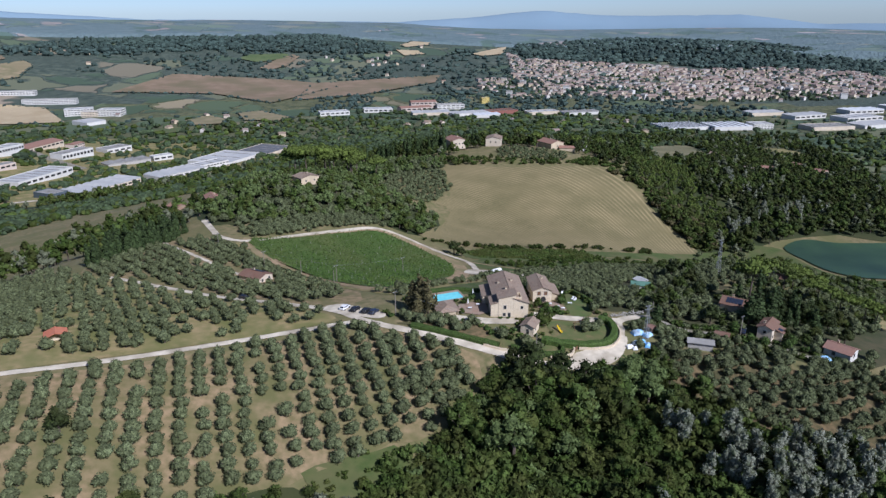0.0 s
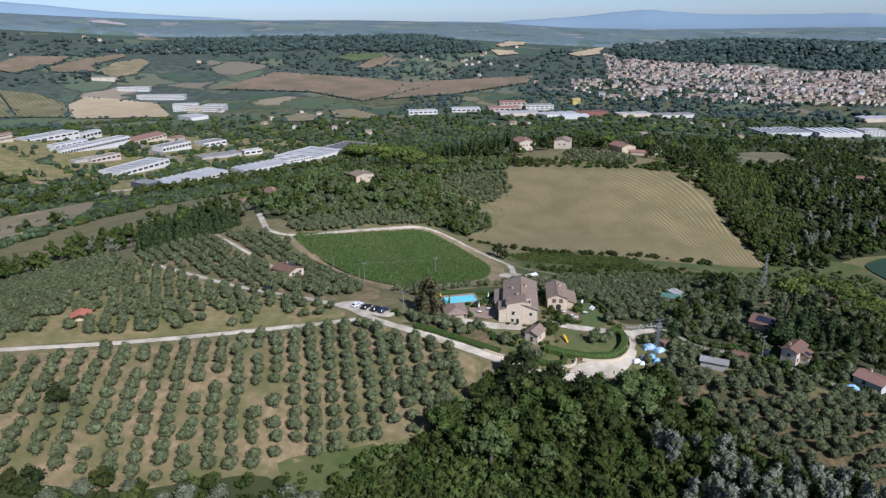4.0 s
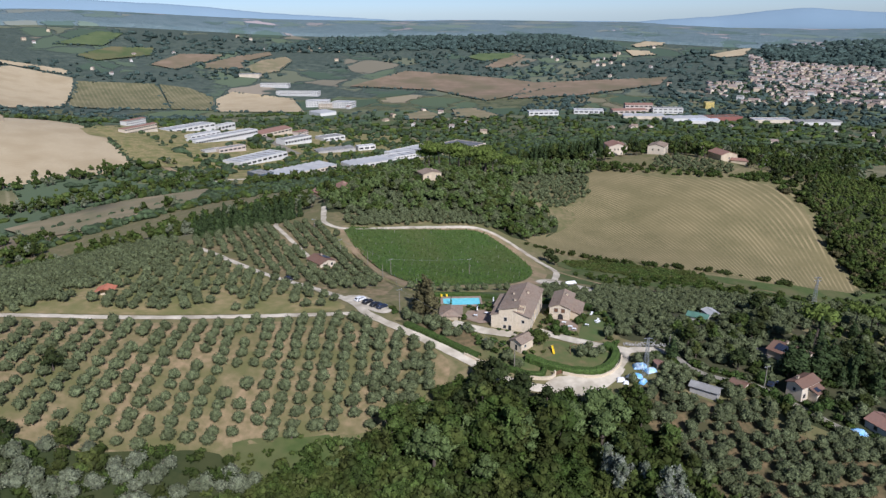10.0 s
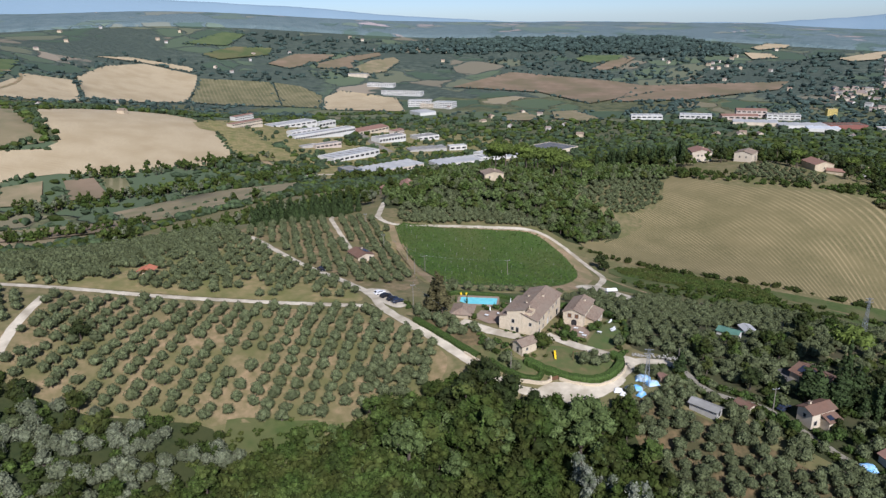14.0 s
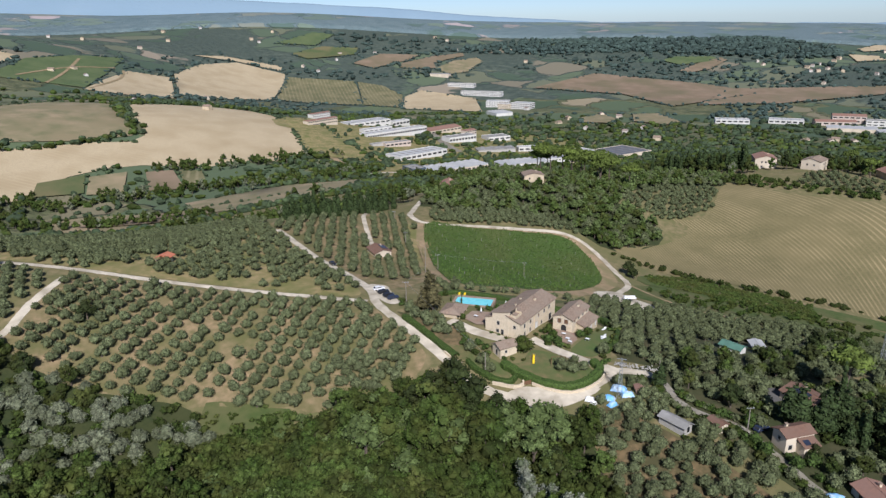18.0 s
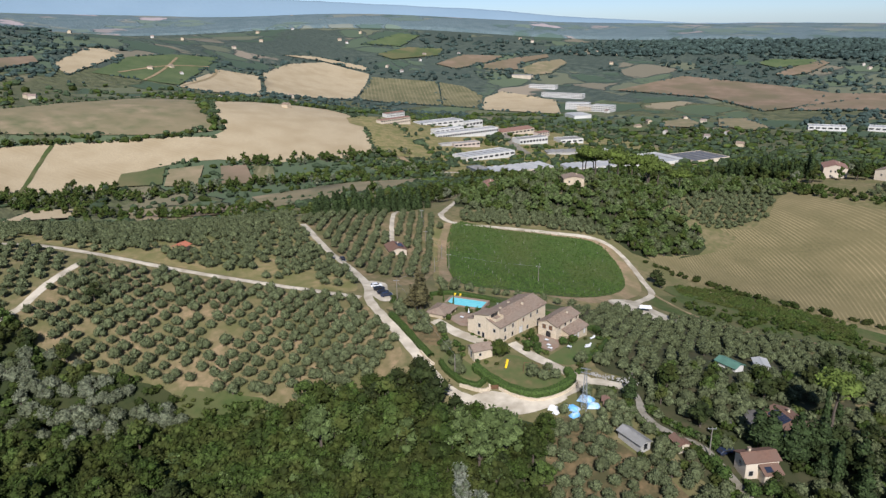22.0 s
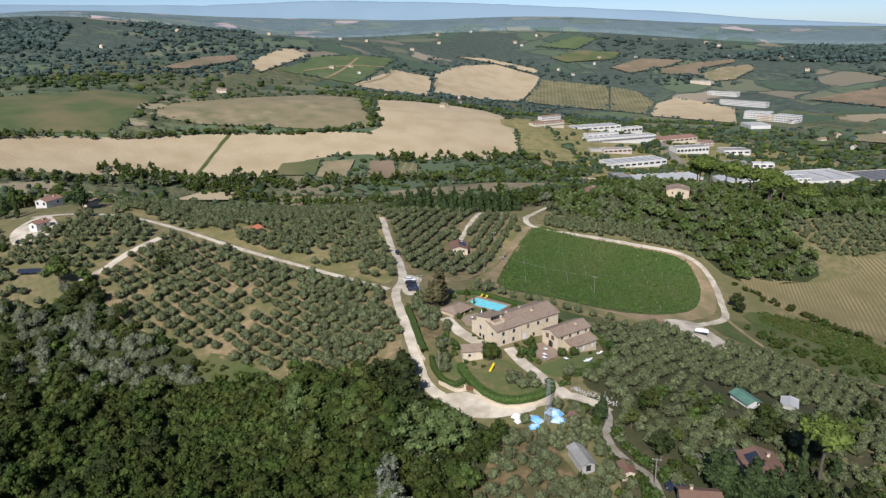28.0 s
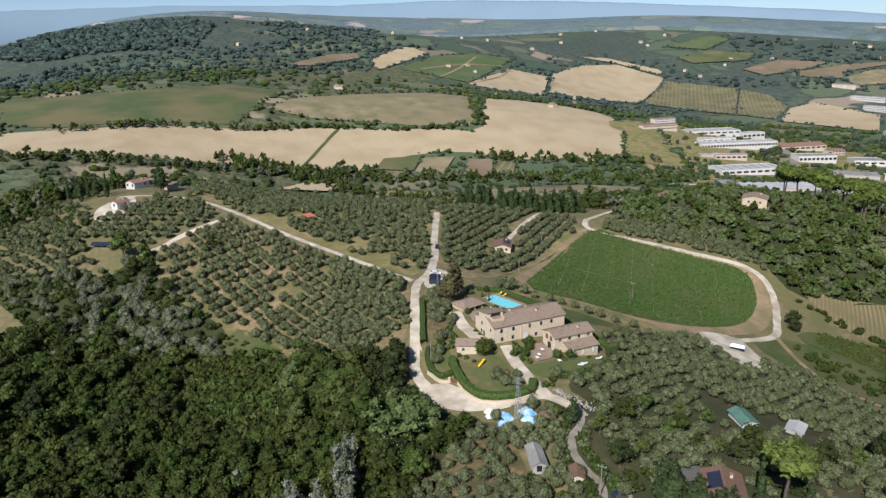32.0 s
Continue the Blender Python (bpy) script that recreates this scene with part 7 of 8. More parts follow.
for a, b, k, f, lo, hi in ((0, 0.5, "groveolive", "olive", 0.9, 1.3), (0.5, 0.75, "bush", "midleaf", 1.2, 2.2), (0.75, 1, "bush", "lightleaf", 1.0, 1.8)):
    w = (mix >= a) & (mix < b)
    stand("shrubs", k, f, garden_edge[w], rng.uniform(lo, hi, int(w.sum())), "olives and shrubs on the slope above the lake", "shrubs")

top_edge = scatter([(-12, 350), (25, 348), (68, 347), (125, 361), (140, 350), (146, 372), (120, 384), (98, 362), (66, 358), (36, 360), (20, 372), (-8, 380)], 4.6, 0.1)
mix = rng.random(len(top_edge))
for a, b, k, f, lo, hi in ((0, 0.4, "bush", "midleaf", 1.4, 2.6), (0.4, 0.7, "midoak", "oak", 0.5, 0.8), (0.7, 1, "bush", "lightleaf", 1.2, 2.2)):
    w = (mix >= a) & (mix < b)
    stand("shrubs", k, f, top_edge[w], rng.uniform(lo, hi, int(w.sum())), "bushy hedge along the top of the mown field", "shrubs")
for x, y, s, k, f, lab in ((78, 414, 1.5, "pine", "pine", "umbrella pine beside a ridge house"), (116, 424, 1.4, "pine", "pine", "umbrella pine beside a ridge house"), (62, 430, 1.3, "pine", "pine", "umbrella pine beside a ridge house"), (20, 432, 1.5, "cypress", "cypress", "tall dark cypress beside the villas"), (-14, 418, 1.5, "cypress", "cypress", "tall dark cypress beside the villas"), (54, 418, 1.3, "cypress", "cypress", "tall dark cypress beside the villas"), (26, 414, 1.0, "oak", "midleaf", "garden tree beside the villas"), (140, 430, 1.4, "pine", "pine", "umbrella pine beside a ridge house"), (98, 4, 1.25, "conifer", "cypress", "tall dark conifer shading the villa"), (102, 9, 1.3, "conifer", "cypress", "tall dark conifer shading the villa"), (100, 18, 1.2, "cypress", "cypress", "tall dark cypress shading the villa"), (107, 3, 1.0, "cypress", "cypress", "tall dark cypress shading the villa")):
    tree_thing("umbrella_pine" if k == "pine" else k + "_tree", k, f, x, y, s, lab, "tree")
verge = smooth_line([(59, 1.5), (62, -2.5), (66, -5), (72, -6.4), (80, -6.5), (86, -10), (96, -17), (108, -25)], 5)
for i in range(1, len(verge) - 1):
    d = (verge[i + 1] - verge[i - 1]).normalized()
    for s in (-1, 1):
        q = verge[i] + Vector((-d.y, d.x)) * s * rng.uniform(2.2, 3.2)
        if rng.random() < 0.8 and all(math.hypot(q.x - a, q.y - b) > r for a, b, r in ((75.6, -10, 3), (92.6, -6.8, 5), (85, -4.8, 2.6), (82.4, -8.4, 1))):
            tree_thing("shrub", "bush", ("midleaf", "hedge", "olive")[int(rng.integers(3))], q.x, q.y, rng.uniform(0.8, 1.3), "leafy shrub on the verge of the narrow track", "shrub", "verge shrubs")
edge_scrub = scatter([(128, 352), (147, 330), (152, 290), (160, 252), (162, 228), (176, 234), (200, 262), (176, 300), (168, 336), (150, 356)], 4.2)
mix = rng.random(len(edge_scrub))
for a, b, f in ((0, 0.35, "brownleaf"), (0.35, 0.7, "lightleaf"), (0.7, 1, "oak")):
    w = (mix >= a) & (mix < b)
    stand("scrub", "bush", f, edge_scrub[w], rng.uniform(1.6, 3.0, int(w.sum())), "yellow-brown scrub at the edge of the mown field", "scrub")
village_under = scatter([(84, 22), (100, 42), (118, 72), (124, 112), (140, 190), (185, 195), (205, 150), (190, 70), (150, 20), (128, 0), (112, -6), (96, -14), (82, -4), (78, 8)], 4.2)
mix = rng.random(len(village_under))
for a, b, k, f, lo, hi in ((0, 0.2, "bush", "midleaf", 0.9, 1.7), (0.2, 0.3, "bush", "oak", 0.9, 1.8), (0.3, 0.85, "groveolive", "olive", 0.85, 1.2), (0.85, 1, "bush", "lightleaf", 0.8, 1.5)):
    w = (mix >= a) & (mix < b)
    stand("shrubs", k, f, village_under[w], rng.uniform(lo, hi, int(w.sum())), "dense garden shrubs and olives among the houses", "shrubs")
strip = np.stack([rng.uniform(-25, 125, 70), np.zeros(70)], 1)
strip[:, 1] = 176 + 0.22 * (strip[:, 0] + 20) + rng.normal(size=70) * 1.2
stand("shrubs", "bush", "oak", strip, rng.uniform(0.9, 1.9, 70), "row of green shrubs below the mown field", "shrubs")
gardens = rows_in([(52, 9), (62, 7), (76, 1), (86, 4), (84, 30), (92, 60), (104, 104), (84, 108), (84, 60), (68, 28)], 20, 5, 5, 1.8, 0.1)
mix = rng.random(len(gardens))
stand("olive_grove", "groveolive", "olive", gardens[mix < 0.85], rng.uniform(0.9, 1.3, int((mix < 0.85).sum())), "grey-green olives round the houses", "olive grove")
for x, y in gardens[mix >= 0.85]:
    tree_thing("tree", "oak", "darkoak" if rng.random() < 0.6 else "oak", x, y, rng.uniform(0.6, 0.95), "dark green garden tree near the houses", "tree")
lower = rows_in([(45, -5), (53, 1), (60, 0), (66, -6), (74, -8), (84, -9), (97, -19), (90, -21), (75, -20), (60, -17), (52, -19), (44, -18)], 15, 3.2, 3.2, 1.3, 0.1)
for x, y in lower:
    if rng.random() < 0.6:
        tree_thing("olive_tree", "olive", "olive", x, y, rng.uniform(0.8, 1.15), "grey-green olive beside the narrow track", "tree", "olives by the track")
    else:
        tree_thing("shrub", "bush", "oak" if rng.random() < 0.6 else "lightleaf", x, y, rng.uniform(0.8, 1.6), "leafy green shrub beside the narrow track", "shrub")
HOUSE_SHRUBS = ((3, -1.4, 0.6, "hedge"), (5.6, -1.2, 0.5, "hedge"), (8.5, -1.6, 0.6, "oak"), (10.5, -2.2, 0.7, "hedge"), (12.5, -3, 0.8, "hedge"), (8.5, -5.5, 0.8, "lightleaf"), (14.8, -1, 0.9, "hedge"), (15.2, 6, 0.7, "oak"), (15, 9.5, 0.7, "hedge"), (18.5, 5.6, 1.0, "hedge"), (21, 2.6, 1.0, "oak"), (24.5, 4, 1.0, "hedge"), (26.5, 5, 0.9, "lightleaf"), (19, 8, 0.6, "hedge"), (28.2, 16, 0.7, "hedge"), (28.4, 24.5, 0.6, "oak"), (31, 29, 1.0, "hedge"))
BANK_SHRUBS = ((33, 30, 1.2, "lightleaf"), (35, 22, 1.1, "lightleaf"), (36.6, 17, 1.2, "lightleaf"), (37.4, 12, 1.1, "lightleaf"), (38, 6, 1.0, "oak"), (39.5, 2.6, 1.0, "hedge"), (-4, -7.6, 0.9, "lightleaf"), (-2, -9, 1.0, "hedge"), (3.4, -9.4, 1.2, "hedge"), (6.2, -10.4, 1.1, "hedge"), (8.2, -12.6, 1.0, "lightleaf"), (5, -14, 1.1, "oak"), (14, -12, 0.8, "hedge"), (16, -10.6, 0.7, "lightleaf"), (19, -9.5, 0.6, "oak"), (-9, 11, 1.0, "oak"), (-7.5, 14.5, 1.1, "hedge"), (-5.6, 17.5, 1.2, "hedge"), (-4, 12, 0.9, "oak"), (-11.5, 13, 0.8, "hedge"), (14.6, 20, 0.9, "hedge"), (14.8, 23, 1.0, "oak"), (40, 4.6, 0.8, "hedge"), (-26.5, 10, 1.2, "hedge"), (-28, 17, 1.2, "oak"), (-10, -3.8, 0.6, "hedge"), (-34, -1, 1.0, "hedge"), (-36, 1.5, 1.0, "oak"))
for x, y, s, f in HOUSE_SHRUBS + BANK_SHRUBS:
    tree_thing("shrub", "bush", f, x, y, s, "leafy garden shrub near the farmhouse", "shrub", "garden shrubs")
village = scatter([(82, 20), (98, 38), (116, 68), (124, 110), (140, 190), (150, 120), (140, 40), (128, 0), (112, -6), (94, 6), (78, 4)], 7.5, 0.2)
for x, y in ((58, 22), (66, 36), (76, 40), (82, 52), (70, 20), (90, 62), (98, 80), (62, 30), (78, 28)):
    tree_thing("tree", "light" if rng.random() < 0.5 else "oak", "lightleaf" if rng.random() < 0.6 else "midleaf", x, y, rng.uniform(0.55, 0.8), "yellow-green tree among the olives", "tree")
for i, (x, y) in enumerate(village):
    k, f, lab = (("oak", "darkoak", "dark green garden tree among the houses"), ("oak", "oak", "green garden tree among the houses"), ("conifer", "cypress", "dark conifer beside the houses"), ("olive", "olive", "olive tree in a house garden"), ("light", "lightleaf", "yellow-green garden tree among the houses"))[int(rng.choice(5, p=(0.04, 0.1, 0.05, 0.66, 0.15)))]
    tree_thing("olive_tree" if k == "olive" else "tree", k, f, x, y, rng.uniform(0.75, 1.1) * (1 if k == "olive" else 0.62), lab, "tree")
for x, y, s in ((100.4, 25.5, 1.5), (137, 67, 1.0), (142, 64, 1.05), (147, 60, 1.0)):
    tree_thing("umbrella_pine", "pine", "pine", x, y, s, "umbrella pine with a flat spreading crown", "tree", "umbrella pines")
for k in range(13):
    tree_thing("umbrella_pine", "pine", "pine", 121 + 2.9 * k + rng.normal() * 0.7, 59 - 3.7 * k + rng.normal() * 0.7, rng.uniform(0.8, 0.98), "umbrella pine in a long row behind the houses", "tree", "pine row")
for k in range(15):
    t = k / 14
    tree_thing("umbrella_pine", "pine", "pine", -116 + 48 * t + rng.normal() * 3, 262 + 28 * t + rng.normal() * 4, rng.uniform(1.7, 2.05), "umbrella pine on the ridge crest", "tree", "ridge pines")
for k in range(38):
    t = k / 37
    tree_thing("cypress_tree", "stoutcypress", "cypress", -168 + 12 * t + (k % 2) * 4 + rng.normal() * 1.2, 66 + 72 * t + rng.normal() * 1.2, rng.uniform(0.9, 1.25), "tall dark cypress in a row behind the grove", "tree", "cypress row")
for k in range(24):
    t = k / 23
    tree_thing("cypress_tree", "stoutcypress" if k % 4 else "cypress", "cypress", -70 + 62 * t + rng.normal() * 4, 395 + 14 * t + rng.normal() * 4, rng.uniform(1.2, 1.6), "tall dark cypress on the ridge", "tree", "ridge cypresses")
for x, y, s, k, f in ((104, 6, 0.95, "oak", "darkoak"), (107, 13, 0.9, "oak", "darkoak"), (98, -9, 0.6, "oak", "darkoak"), (102, -13, 0.6, "oak", "oak"), (64, 4, 0.6, "light", "lightleaf"), (74, 9, 0.6, "light", "lightleaf"), (104, 18, 0.9, "oak", "darkoak"), (76, 24, 0.6, "oak", "oak"), (108, -8, 0.7, "oak", "oak"), (117, -10, 0.75, "oak", "darkoak"), (112, 4, 0.8, "oak", "oak"), (112, 9, 0.95, "oak", "darkoak"), (118, 14, 0.9, "oak", "darkoak"), (115, 22, 0.95, "oak", "darkoak"), (124, 20, 0.9, "oak", "oak"), (109, 26, 0.85, "oak", "darkoak"), (120, 5, 0.8, "oak", "darkoak"), (127, 10, 0.85, "oak", "oak"), (130, 24, 0.85, "oak", "darkoak"), (116, 33, 0.8, "oak", "darkoak")):
    tree_thing("tree", k, f, x, y, s, "leafy green tree shading the houses", "tree")
for x, y, s in ((90, 2.4, 1.15), (92.6, 2.2, 1.2), (97.4, 3, 1.2), (100, 8, 1.1), (106, 5, 1.0), (110, 12, 0.95), (113, 2, 0.9)):
    tree_thing("conifer_tree", "conifer", "cypress", x, y, s, "tall dark conifer close to the houses", "tree")
for k in range(11):
    t = k / 10
    tree_thing("cypress_tree" if k % 3 else "conifer_tree", "cypress" if k % 3 else "conifer", "cypress", -240 + 40 * t + rng.normal() * 2, -148 + 26 * t + rng.normal() * 2, rng.uniform(0.8, 1.15), "dark evergreen behind the white houses", "tree", "evergreens by the white houses")
side = scatter([(-236, -152), (-205, -134), (-184, -124), (-160, -124), (-140, -134), (-150, -150), (-190, -165), (-235, -172)], 4.2, 0.12)
pick = rng.random(len(side))
for a, b, k, f, lo, hi in ((0, 0.5, "groveolive", "olive", 0.8, 1.2), (0.5, 0.75, "bush", "midleaf", 1.0, 2.2), (0.75, 1, "bush", "lightleaf", 0.8, 1.8)):
    w = (pick >= a) & (pick < b)
    stand("scrub", k, f, side[w], rng.uniform(lo, hi, int(w.sum())), "olives and wild scrub below the white houses", "scrub")
tree_thing("conifer_tree", "conifer", "cypress", -196, -91, 1.5, "tall dark conifer beside the white houses", "tree")
tree_thing("conifer_tree", "conifer", "cypress", 57, 0.5, 0.75, "dense dark conifer beside the road bend", "tree")
for x, y, s in ((-24, 2.5, 0.95), (-21.5, 0.2, 0.85), (-26.5, 4.6, 0.85), (-25, -0.5, 0.7)):
    tree_thing("cedar_tree", "conifer", "brownleaf", x, y, s * 1.35, "brownish-green cedar beside the pool house", "tree", "cedars")
GARDEN_TREES = ((-7.5, 152, 1.0, "oak", "darkoak", "round dark tree at the track corner"), (-3.5, 149, 0.8, "oak", "darkoak", "round dark tree at the track corner"), (16.8, -5, 1.75, "olive", "midleaf", "round bushy green tree by the drive"), (14.8, -5.2, 1.3, "olive", "midleaf", "leafy tree against the stone hut"), (-28, -4.5, 1.1, "olive", "olive", "olive tree on the bank above the road"), (-24, -6.5, 1.2, "olive", "olive", "olive tree on the bank above the road"), (-17, -8.5, 1.2, "olive", "olive", "olive tree on the bank above the road"), (-12, -10.5, 1.1, "olive", "olive", "olive tree on the bank above the road"), (-7, -5.2, 1.0, "olive", "olive", "olive tree on the bank above the road"), (-18, -3.2, 1.1, "olive", "olive", "olive tree on the bank above the road"), (2.5, -13.5, 1.1, "olive", "olive", "olive tree in a garden bed"), (17.5, 9.8, 1.0, "olive", "midleaf", "leafy shrub at the terrace edge"), (20, 8.6, 0.9, "olive", "midleaf", "leafy shrub at the terrace edge"), (27.5, 18.5, 0.9, "olive", "midleaf", "leafy shrub beside the lean-to"), (-10, 1.5, 0.7, "olive", "midleaf", "leafy shrub at the courtyard edge"), (36, -4, 1.0, "olive", "olive", "olive tree inside the hedge"), (34, -6.5, 1.1, "olive", "olive", "olive tree on the playground"), (40.5, 12, 1.2, "olive", "olive", "olive tree below the lawn"), (41, 17, 1.2, "olive", "olive", "olive tree below the lawn"), (38.5, 25, 1.2, "olive", "olive", "olive tree below the lawn"), (30.5, -7.5, 1.25, "olive", "olive", "olive tree on the playground"))
BED_TREES = ((32, -2, 0.8, "olive", "olive", "small olive tree beside the drive"), (37, 8, 1.2, "olive", "olive", "olive tree on the lawn edge"), (13.6, -1.5, 0.9, "olive", "hedge", "small green tree at the house corner"), (20.5, 4.2, 0.95, "olive", "hedge", "leafy shrub beside the terrace"), (23, 5.4, 0.9, "olive", "hedge", "leafy shrub beside the terrace"), (26.5, 14.5, 0.95, "olive", "hedge", "leafy shrub at the annex corner"), (9.5, -17, 1.25, "olive", "olive", "olive tree in a garden bed"), (13, -19, 1.15, "olive", "olive", "olive tree in a garden bed"), (-13, -7, 1.2, "olive", "olive", "olive tree on the bank above the road"), (-9, -9.5, 1.2, "olive", "olive", "olive tree on the bank above the road"), (-20, -5.5, 1.25, "olive", "olive", "olive tree on the bank above the road"), (-15, -4, 0.9, "olive", "olive", "olive tree on the bank above the road"), (-26, -4, 1.0, "olive", "olive", "olive tree at the parking bay"), (-30, -1.5, 1.0, "olive", "olive", "olive tree at the parking bay"), (-5.5, -6.5, 0.8, "olive", "olive", "olive tree on the bank above the road"), (-1, -12, 0.7, "olive", "hedge", "leafy shrub in the garden bed"), (15, 27, 0.7, "olive", "hedge", "leafy shrub between the two houses"), (-108, -73, 0.9, "oak", "darkoak", "bushy tree beside the track"))
for x, y, s, k, f, lab in GARDEN_TREES + BED_TREES:
    tree_thing("olive_tree" if f == "olive" else "tree", k, f, x, y, s, lab, "tree")
for x, y in ((-22.5, 12.8), (-18.5, 13.6)):
    tree_thing("cypress_tree", "cypress", "hedge", x, y, 0.28, "small clipped conifer at the poolside", "tree", "poolside conifers")

# rough meadow bushes
rough = scatter([(8, 122), (30, 122), (50, 131), (66, 147), (88, 156), (128, 184), (108, 184), (70, 170), (30, 157), (6, 138)], 4.5, 0.35)
stand("shrubs", "bush", "midleaf", rough, rng.uniform(0.7, 1.9, len(rough)), "scattered wild shrubs in the rough meadow", "shrubs")

# vine strip and bushes
strip_rows = rows_in([(-2, 160), (15, 182), (48, 187), (74, 190), (81, 163), (59, 154), (28, 157), (7, 150)], 17, 1.5, 2.6, 0.5, 0.06)
stand("vine_rows", "bush", "lightleaf", strip_rows, rng.uniform(0.6, 0.95, len(strip_rows)), "short leafy vine rows below the mown field", "vines")
for x, y, s in ((100, -24, 1.1), (104, -27, 1.2), (108, -25, 1.1), (113, -26, 1.2), (117, -24, 1.1), (106, -13, 1.3), (103, -17, 1.1), (121, -19, 1.2), (98, -12, 1.2), (88, -14, 1.1), (85, -11, 1), (95, -15, 1.1), (82, -4, 1.1)):
    tree_thing("olive_tree", "olive", "olive" if x > 99 else "hedge", x, y, s, "bushy olive tree close to a house", "tree")

# vine posts
row_posts = rows_in([(-110, 117), (-68, 147), (-37, 157), (-13, 120), (-14, 86), (-44, 46)], 52, 9.6, 7.2, 0.1, 0.1)
pv, pf, n = [], [], 0
for (x, y) in row_posts:
    v, f = tube([(x, y, ground_z(x, y) - 0.2, 0.05), (x, y, ground_z(x, y) + 2.1, 0.05)], 4)
    pv.append(v)
    pf.append(f + n)
    n += len(v)
tagged(new("vine_posts", mesh_of("vine_posts", np.concatenate(pv), np.concatenate(pf), [M["concrete"]])), "thin pale posts carrying the vines", "posts", kind="stuff")

# vine rows
V0, ca, sa = [], math.cos(radians(52)), math.sin(radians(52))
P = np.stack([rng.uniform(-125, 5, 90000), rng.uniform(35, 175, 90000)], 1)
P = P[inside(smooth_line(VINE, 3, True), P[:, 0], P[:, 1])]
across = -P[:, 0] * sa + P[:, 1] * ca
snap = np.round(across / 2.4) * 2.4 - across + rng.normal(size=len(P)) * 0.17
P = (P + np.stack([-snap * sa, snap * ca], 1))[:26000]
Z = height(P[:, 0], P[:, 1])
lumps = np.stack([P[:, 0], P[:, 1], Z + rng.uniform(0.3, 1.4, len(P)), np.full(len(P), 0.12), np.ones(len(P))], 1)
vv, ff = leaf_cloud(lumps, len(P), 0.29, core=0)
tagged(new("vine_rows", mesh_of("vine_rows", vv, ff, [M["vineleaf"]])), "long rows of leafy green grapevines", "vines", kind="stuff")

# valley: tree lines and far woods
bands = []
STREAM_LINES = (([(-760, -20), (-694, 91), (-680, 140), (-645, 240), (-590, 320), (-515, 400), (-499, 525)], 26, 9), ([(-741, -285), (-728, -179), (-711, -53), (-708, 64), (-712, 175)], 16, 9), ([(-700, 340), (-665, 385), (-640, 450), (-600, 560)], 20, 9), ([(-866, -221), (-880, -100), (-866, 14), (-868, 135), (-838, 249), (-832, 390)], 8, 9), ([(-1020, 493), (-1090, 640), (-1200, 790), (-1240, 974), (-1130, 1100), (-970, 1242), (-812, 1306)], 22, 11))
SLOPE_LINES = (([(-850, 395), (-1034, 475)], 9, 9), ([(-340, 60), (-300, 150), (-250, 190), (-210, 215), (-180, 170)], 26, 8), ([(-235, 120), (-200, 130), (-178, 150)], 18, 7), ([(-400, 150), (-460, 215), (-600, 140), (-690, 60)], 14, 9), ([(-420, 470), (-360, 520), (-290, 560), (-240, 640)], 36, 9), ([(-330, -130), (-280, -150), (-230, -150), (-212, -170)], 24, 7), ([(-345, -60), (-300, -110), (-258, -118)], 12, 8), ([(-379, 324), (-419, 293)], 3, 14))
for line, wide, gap in STREAM_LINES + SLOPE_LINES:
    P = np.array([(p.x, p.y) for p in smooth_line(line, 8)])
    seg = np.hypot(*np.diff(P, axis=0).T)
    L = seg.sum()
    m = int(L * max(wide, gap) / gap / gap * 2.4)
    s = rng.uniform(0, L, m)
    cum = np.concatenate([[0], np.cumsum(seg)])
    c = np.stack([np.interp(s, cum, P[:, 0]), np.interp(s, cum, P[:, 1])], 1)
    bands.append(c + rng.normal(size=c.shape) * wide * 0.42)
bands = free(np.concatenate(bands), 2)
near_band = np.hypot(bands[:, 0] - 50, bands[:, 1] + 100) < 950
full = bands[near_band]
full = full[rng.random(len(full)) < 0.72]
pick = rng.random(len(full))
for a, b, f in ((0, 0.4, "midleaf"), (0.4, 0.5, "oak"), (0.5, 0.85, "lightleaf"), (0.85, 1, "willow")):
    w = (pick >= a) & (pick < b)
    stand("hedgerow", "faroak", f, full[w], rng.uniform(0.8, 1.5, int(w.sum())), "leafy trees along the stream and hedgerows", "hedgerow")
bands = bands[~near_band]
mix = rng.random(len(bands))
for a, b, f in ((0, 0.4, "midleaf"), (0.4, 0.75, "farleaf"), (0.75, 1, "lightleaf")):
    w = (mix >= a) & (mix < b)
    stand("hedgerow", "clump", f, bands[w], rng.uniform(4.5, 8.5, int(w.sum())), "hedgerows and stream-side trees in the valley", "hedgerow")

# far trees on the valley floor and hills
n = 30000
az = np.radians(rng.uniform(-118, 48, n))
rr = 430 * (2700 / 430) ** rng.random(n)
fx, fy = rr * np.sin(az), 60 + rr * np.cos(az)
ok = np.ones(n, bool)
for poly in FIELDS + [VINE]:
    ok &= ~inside(poly, fx, fy)
for ob in [o for o in bpy.data.objects if o.name.startswith("factory")]:
    ok &= np.hypot(fx - ob.location.x, fy - ob.location.y) > 42
dens = np.array([noise.noise((x * 0.0016, y * 0.0016, 5)) + 0.4 * noise.noise((x * 0.006, y * 0.006, 9)) for x, y in zip(fx, fy)])
ok &= (dens > np.where(rr < 1500, 0.0, -0.04)) | ((rng.random(n) < 0.2) & (rr < 1500))
ok &= ~((rr > 1900) & (height(fx, fy) > 130))
fx, fy, rr = fx[ok], fy[ok], rr[ok]
P = free(np.stack([fx, fy], 1), 2)
rr = np.hypot(P[:, 0], P[:, 1])
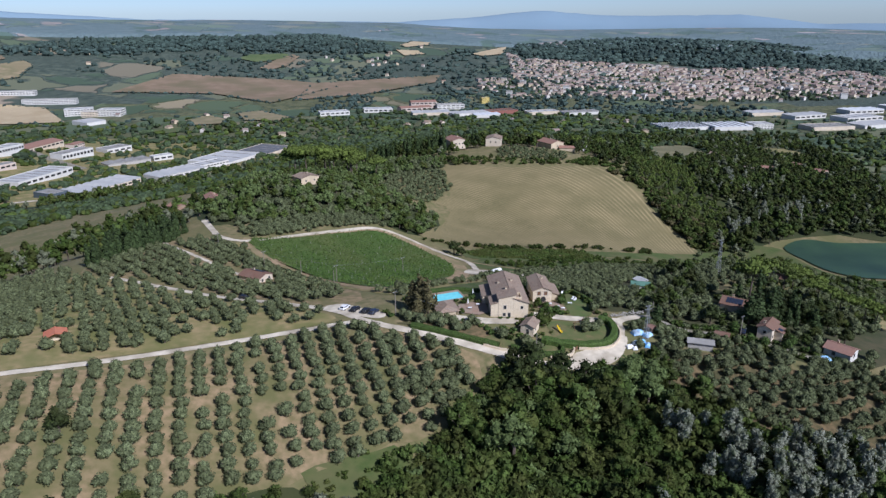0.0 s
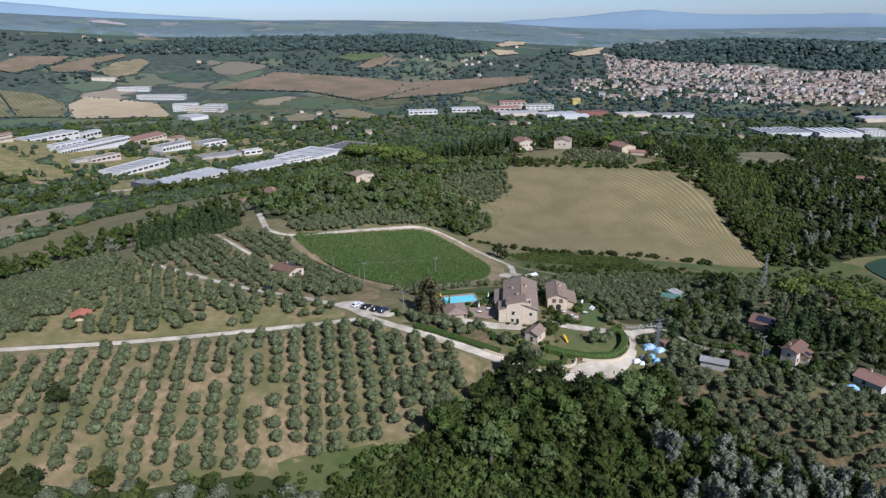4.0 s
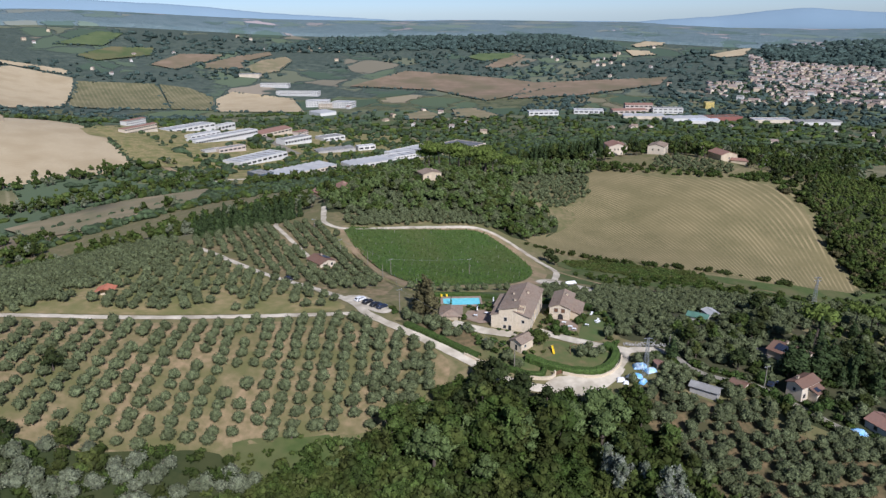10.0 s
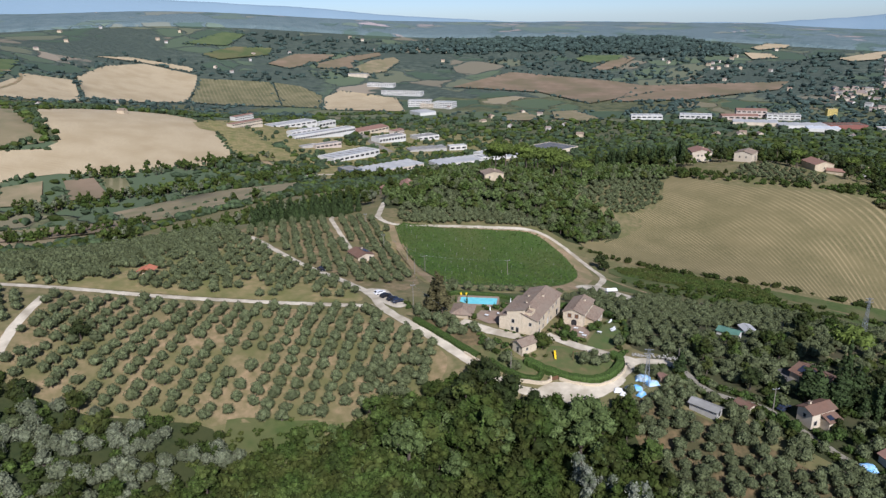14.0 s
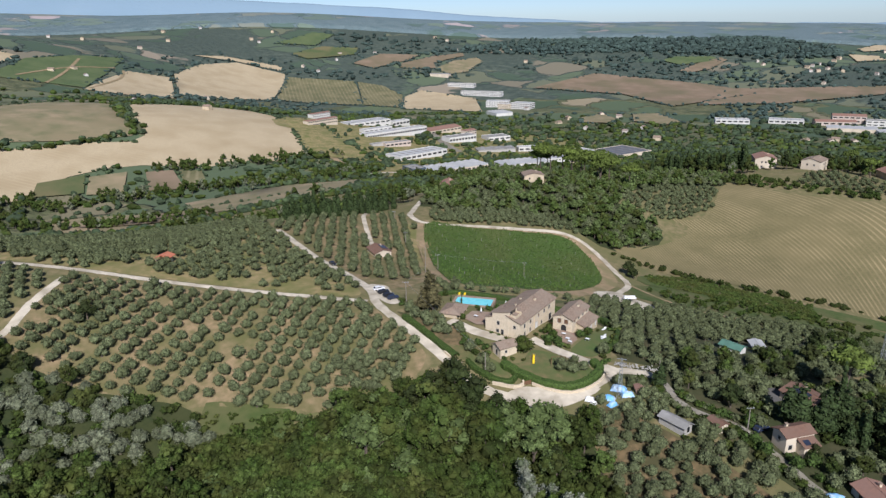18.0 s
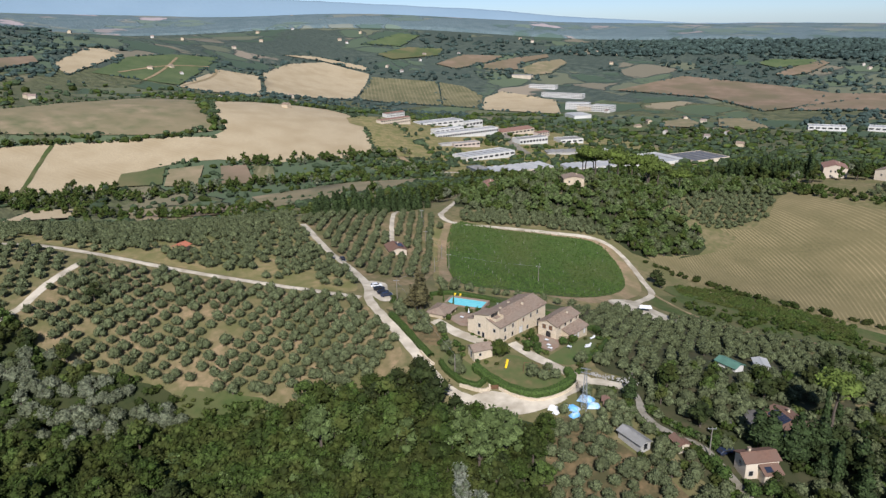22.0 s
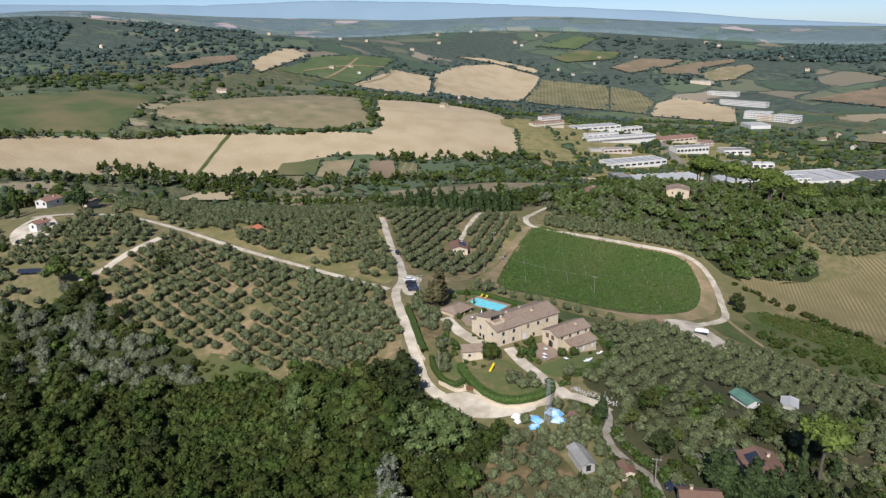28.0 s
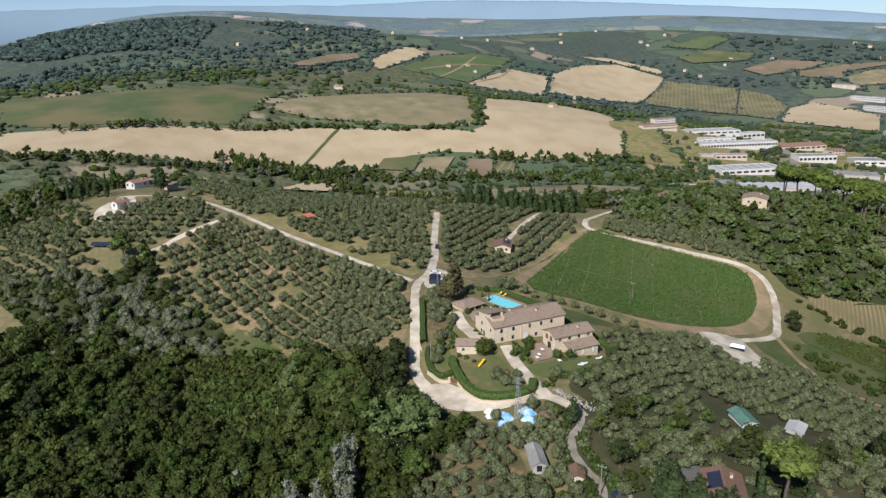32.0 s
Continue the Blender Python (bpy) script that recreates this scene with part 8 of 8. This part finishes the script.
size = (3.6 + rr / 420) * rng.uniform(0.7, 1.4, len(P))
# Past 1500 m trees take the foliage colour with haze put into it.
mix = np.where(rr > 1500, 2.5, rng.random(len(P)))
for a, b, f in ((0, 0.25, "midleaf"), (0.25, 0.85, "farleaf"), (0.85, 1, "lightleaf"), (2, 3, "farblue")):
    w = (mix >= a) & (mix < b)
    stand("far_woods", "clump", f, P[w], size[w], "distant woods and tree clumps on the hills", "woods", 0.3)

# dark woods on the distant ridges
ridge_pts = np.concatenate([scatter(p, 19) for p in (
    [(-1460, 2050), (-1230, 2180), (-760, 2380), (-280, 2430), (-150, 2560), (-330, 2740), (-510, 2860), (-820, 2610), (-1340, 2400)],
    [(330, 2570), (484, 2480), (675, 2415), (797, 2480), (900, 2390), (1020, 2270), (1220, 2290), (1430, 2180), (1650, 2300), (1650, 2600), (1300, 2950), (700, 3000), (350, 2850)],
    [(-2680, -463), (-2500, 40), (-2288, 120), (-1907, 32), (-2019, -388), (-2300, -560)])])
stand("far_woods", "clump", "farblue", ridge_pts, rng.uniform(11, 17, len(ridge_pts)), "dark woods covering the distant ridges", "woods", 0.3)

# trees between the houses of the town
street = scatter(TOWN, 18, 0.2)
stand("town_trees", "clump", "farleaf", street, rng.uniform(5, 9, len(street)), "green trees between the houses of the town", "trees", 0.3)

# hedges on the field edges
edge_trees = []
for poly in FIELDS:
    P = np.array([tuple(p)[:2] for p in poly])
    if np.hypot(*P.mean(0)) < 450:
        continue
    for a, b in zip(P, np.roll(P, -1, 0)):
        m = int(np.hypot(*(b - a)) / 9)
        for k in range(m):
            q = a + (b - a) * (k + rng.random()) / m
            if noise.noise((q[0] * 0.012, q[1] * 0.012, 8)) > -0.12:
                edge_trees.append(q + rng.normal(size=2) * 2.5)
edge_trees = free(np.array(edge_trees), 2)
# Farthest hedges, too, get the foliage colour that holds the haze.
w = np.hypot(edge_trees[:, 0], edge_trees[:, 1]) > 1350
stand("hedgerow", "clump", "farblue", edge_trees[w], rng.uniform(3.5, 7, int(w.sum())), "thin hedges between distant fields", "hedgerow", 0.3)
stand("hedgerow", "clump", "farleaf", edge_trees[~w], rng.uniform(2.5, 5, int((~w).sum())), "thin hedges between the valley fields", "hedgerow", 0.3)

# ---- distance and mountains on the horizon, haze put into their colours ----
rings, ANG = np.concatenate([np.linspace(2950, 4100, 24), [4350, 4620]]), np.arange(-126, 62, 0.75)
TOP_A = (-126, -60, -50, -44, -36, -30, -18, -12, -4, 1.4, 6, 14, 22, 62)
TOP_E = (-2, -0.3, 0.1, -0.05, -0.08, -0.4, -0.42, -0.51, -0.75, -1.12, -1.35, -1.49, -1.43, -1.4)
V, F = [], []
for a in ANG:
    e_top = float(np.interp(a, TOP_A, TOP_E))
    for i, r in enumerate(rings):
        x, y = 80 + r * math.sin(radians(a)), -150 + r * math.cos(radians(a))
        t = i / (len(rings) - 1)
        e = e_top - 1.5 * (1 - t) ** 1.4 + 0.22 * (1 - 0.6 * t) * noise.noise((x * 0.0022, y * 0.0022, 4))
        V.append((x, y, max(97 + r * math.tan(radians(e)), ground_z(x, y) + 7) if t else ground_z(x, y) - 25))
m = len(rings)
for i in range(len(ANG) - 1):
    for k in range(m - 1):
        q = i * m + k
        F.append((q, q + m, q + m + 1, q + 1))
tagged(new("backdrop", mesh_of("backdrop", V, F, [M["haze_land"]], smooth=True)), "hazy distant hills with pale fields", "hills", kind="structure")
V, F = [], []
KNOT_A = (-126, -99, -88, -75, -66, -54, -46.5, -38.5, -31.5, -23, -13, -4, 1.4, 8, 12.2, 18, 22.6, 28, 62)
KNOT_E = (1.4, 1.8, 2.2, 2.1, 2.4, 2.0, 1.5, 1.0, 0.25, -0.32, -0.5, -0.7, -0.4, 0.18, -0.22, -0.3, -0.17, -0.9, -0.5)
for a in ANG:
    e = float(np.interp(a, KNOT_A, KNOT_E)) + 0.08 * noise.noise((a * 0.25, 2, 0)) + 0.05 * noise.noise((a * 0.9, 5, 0))
    r = 4650
    top_z = 97 + r * math.tan(radians(e))
    for k, z in ((1.0, -150), (1.0, top_z * 0.5 - 60), (1.02, top_z - 12), (1.035, top_z)):
        V.append((80 + r * k * math.sin(radians(a)), -150 + r * k * math.cos(radians(a)), z))
for i in range(len(ANG) - 1):
    for k in range(3):
        q = i * 4 + k
        F.append((q, q + 4, q + 5, q + 1))
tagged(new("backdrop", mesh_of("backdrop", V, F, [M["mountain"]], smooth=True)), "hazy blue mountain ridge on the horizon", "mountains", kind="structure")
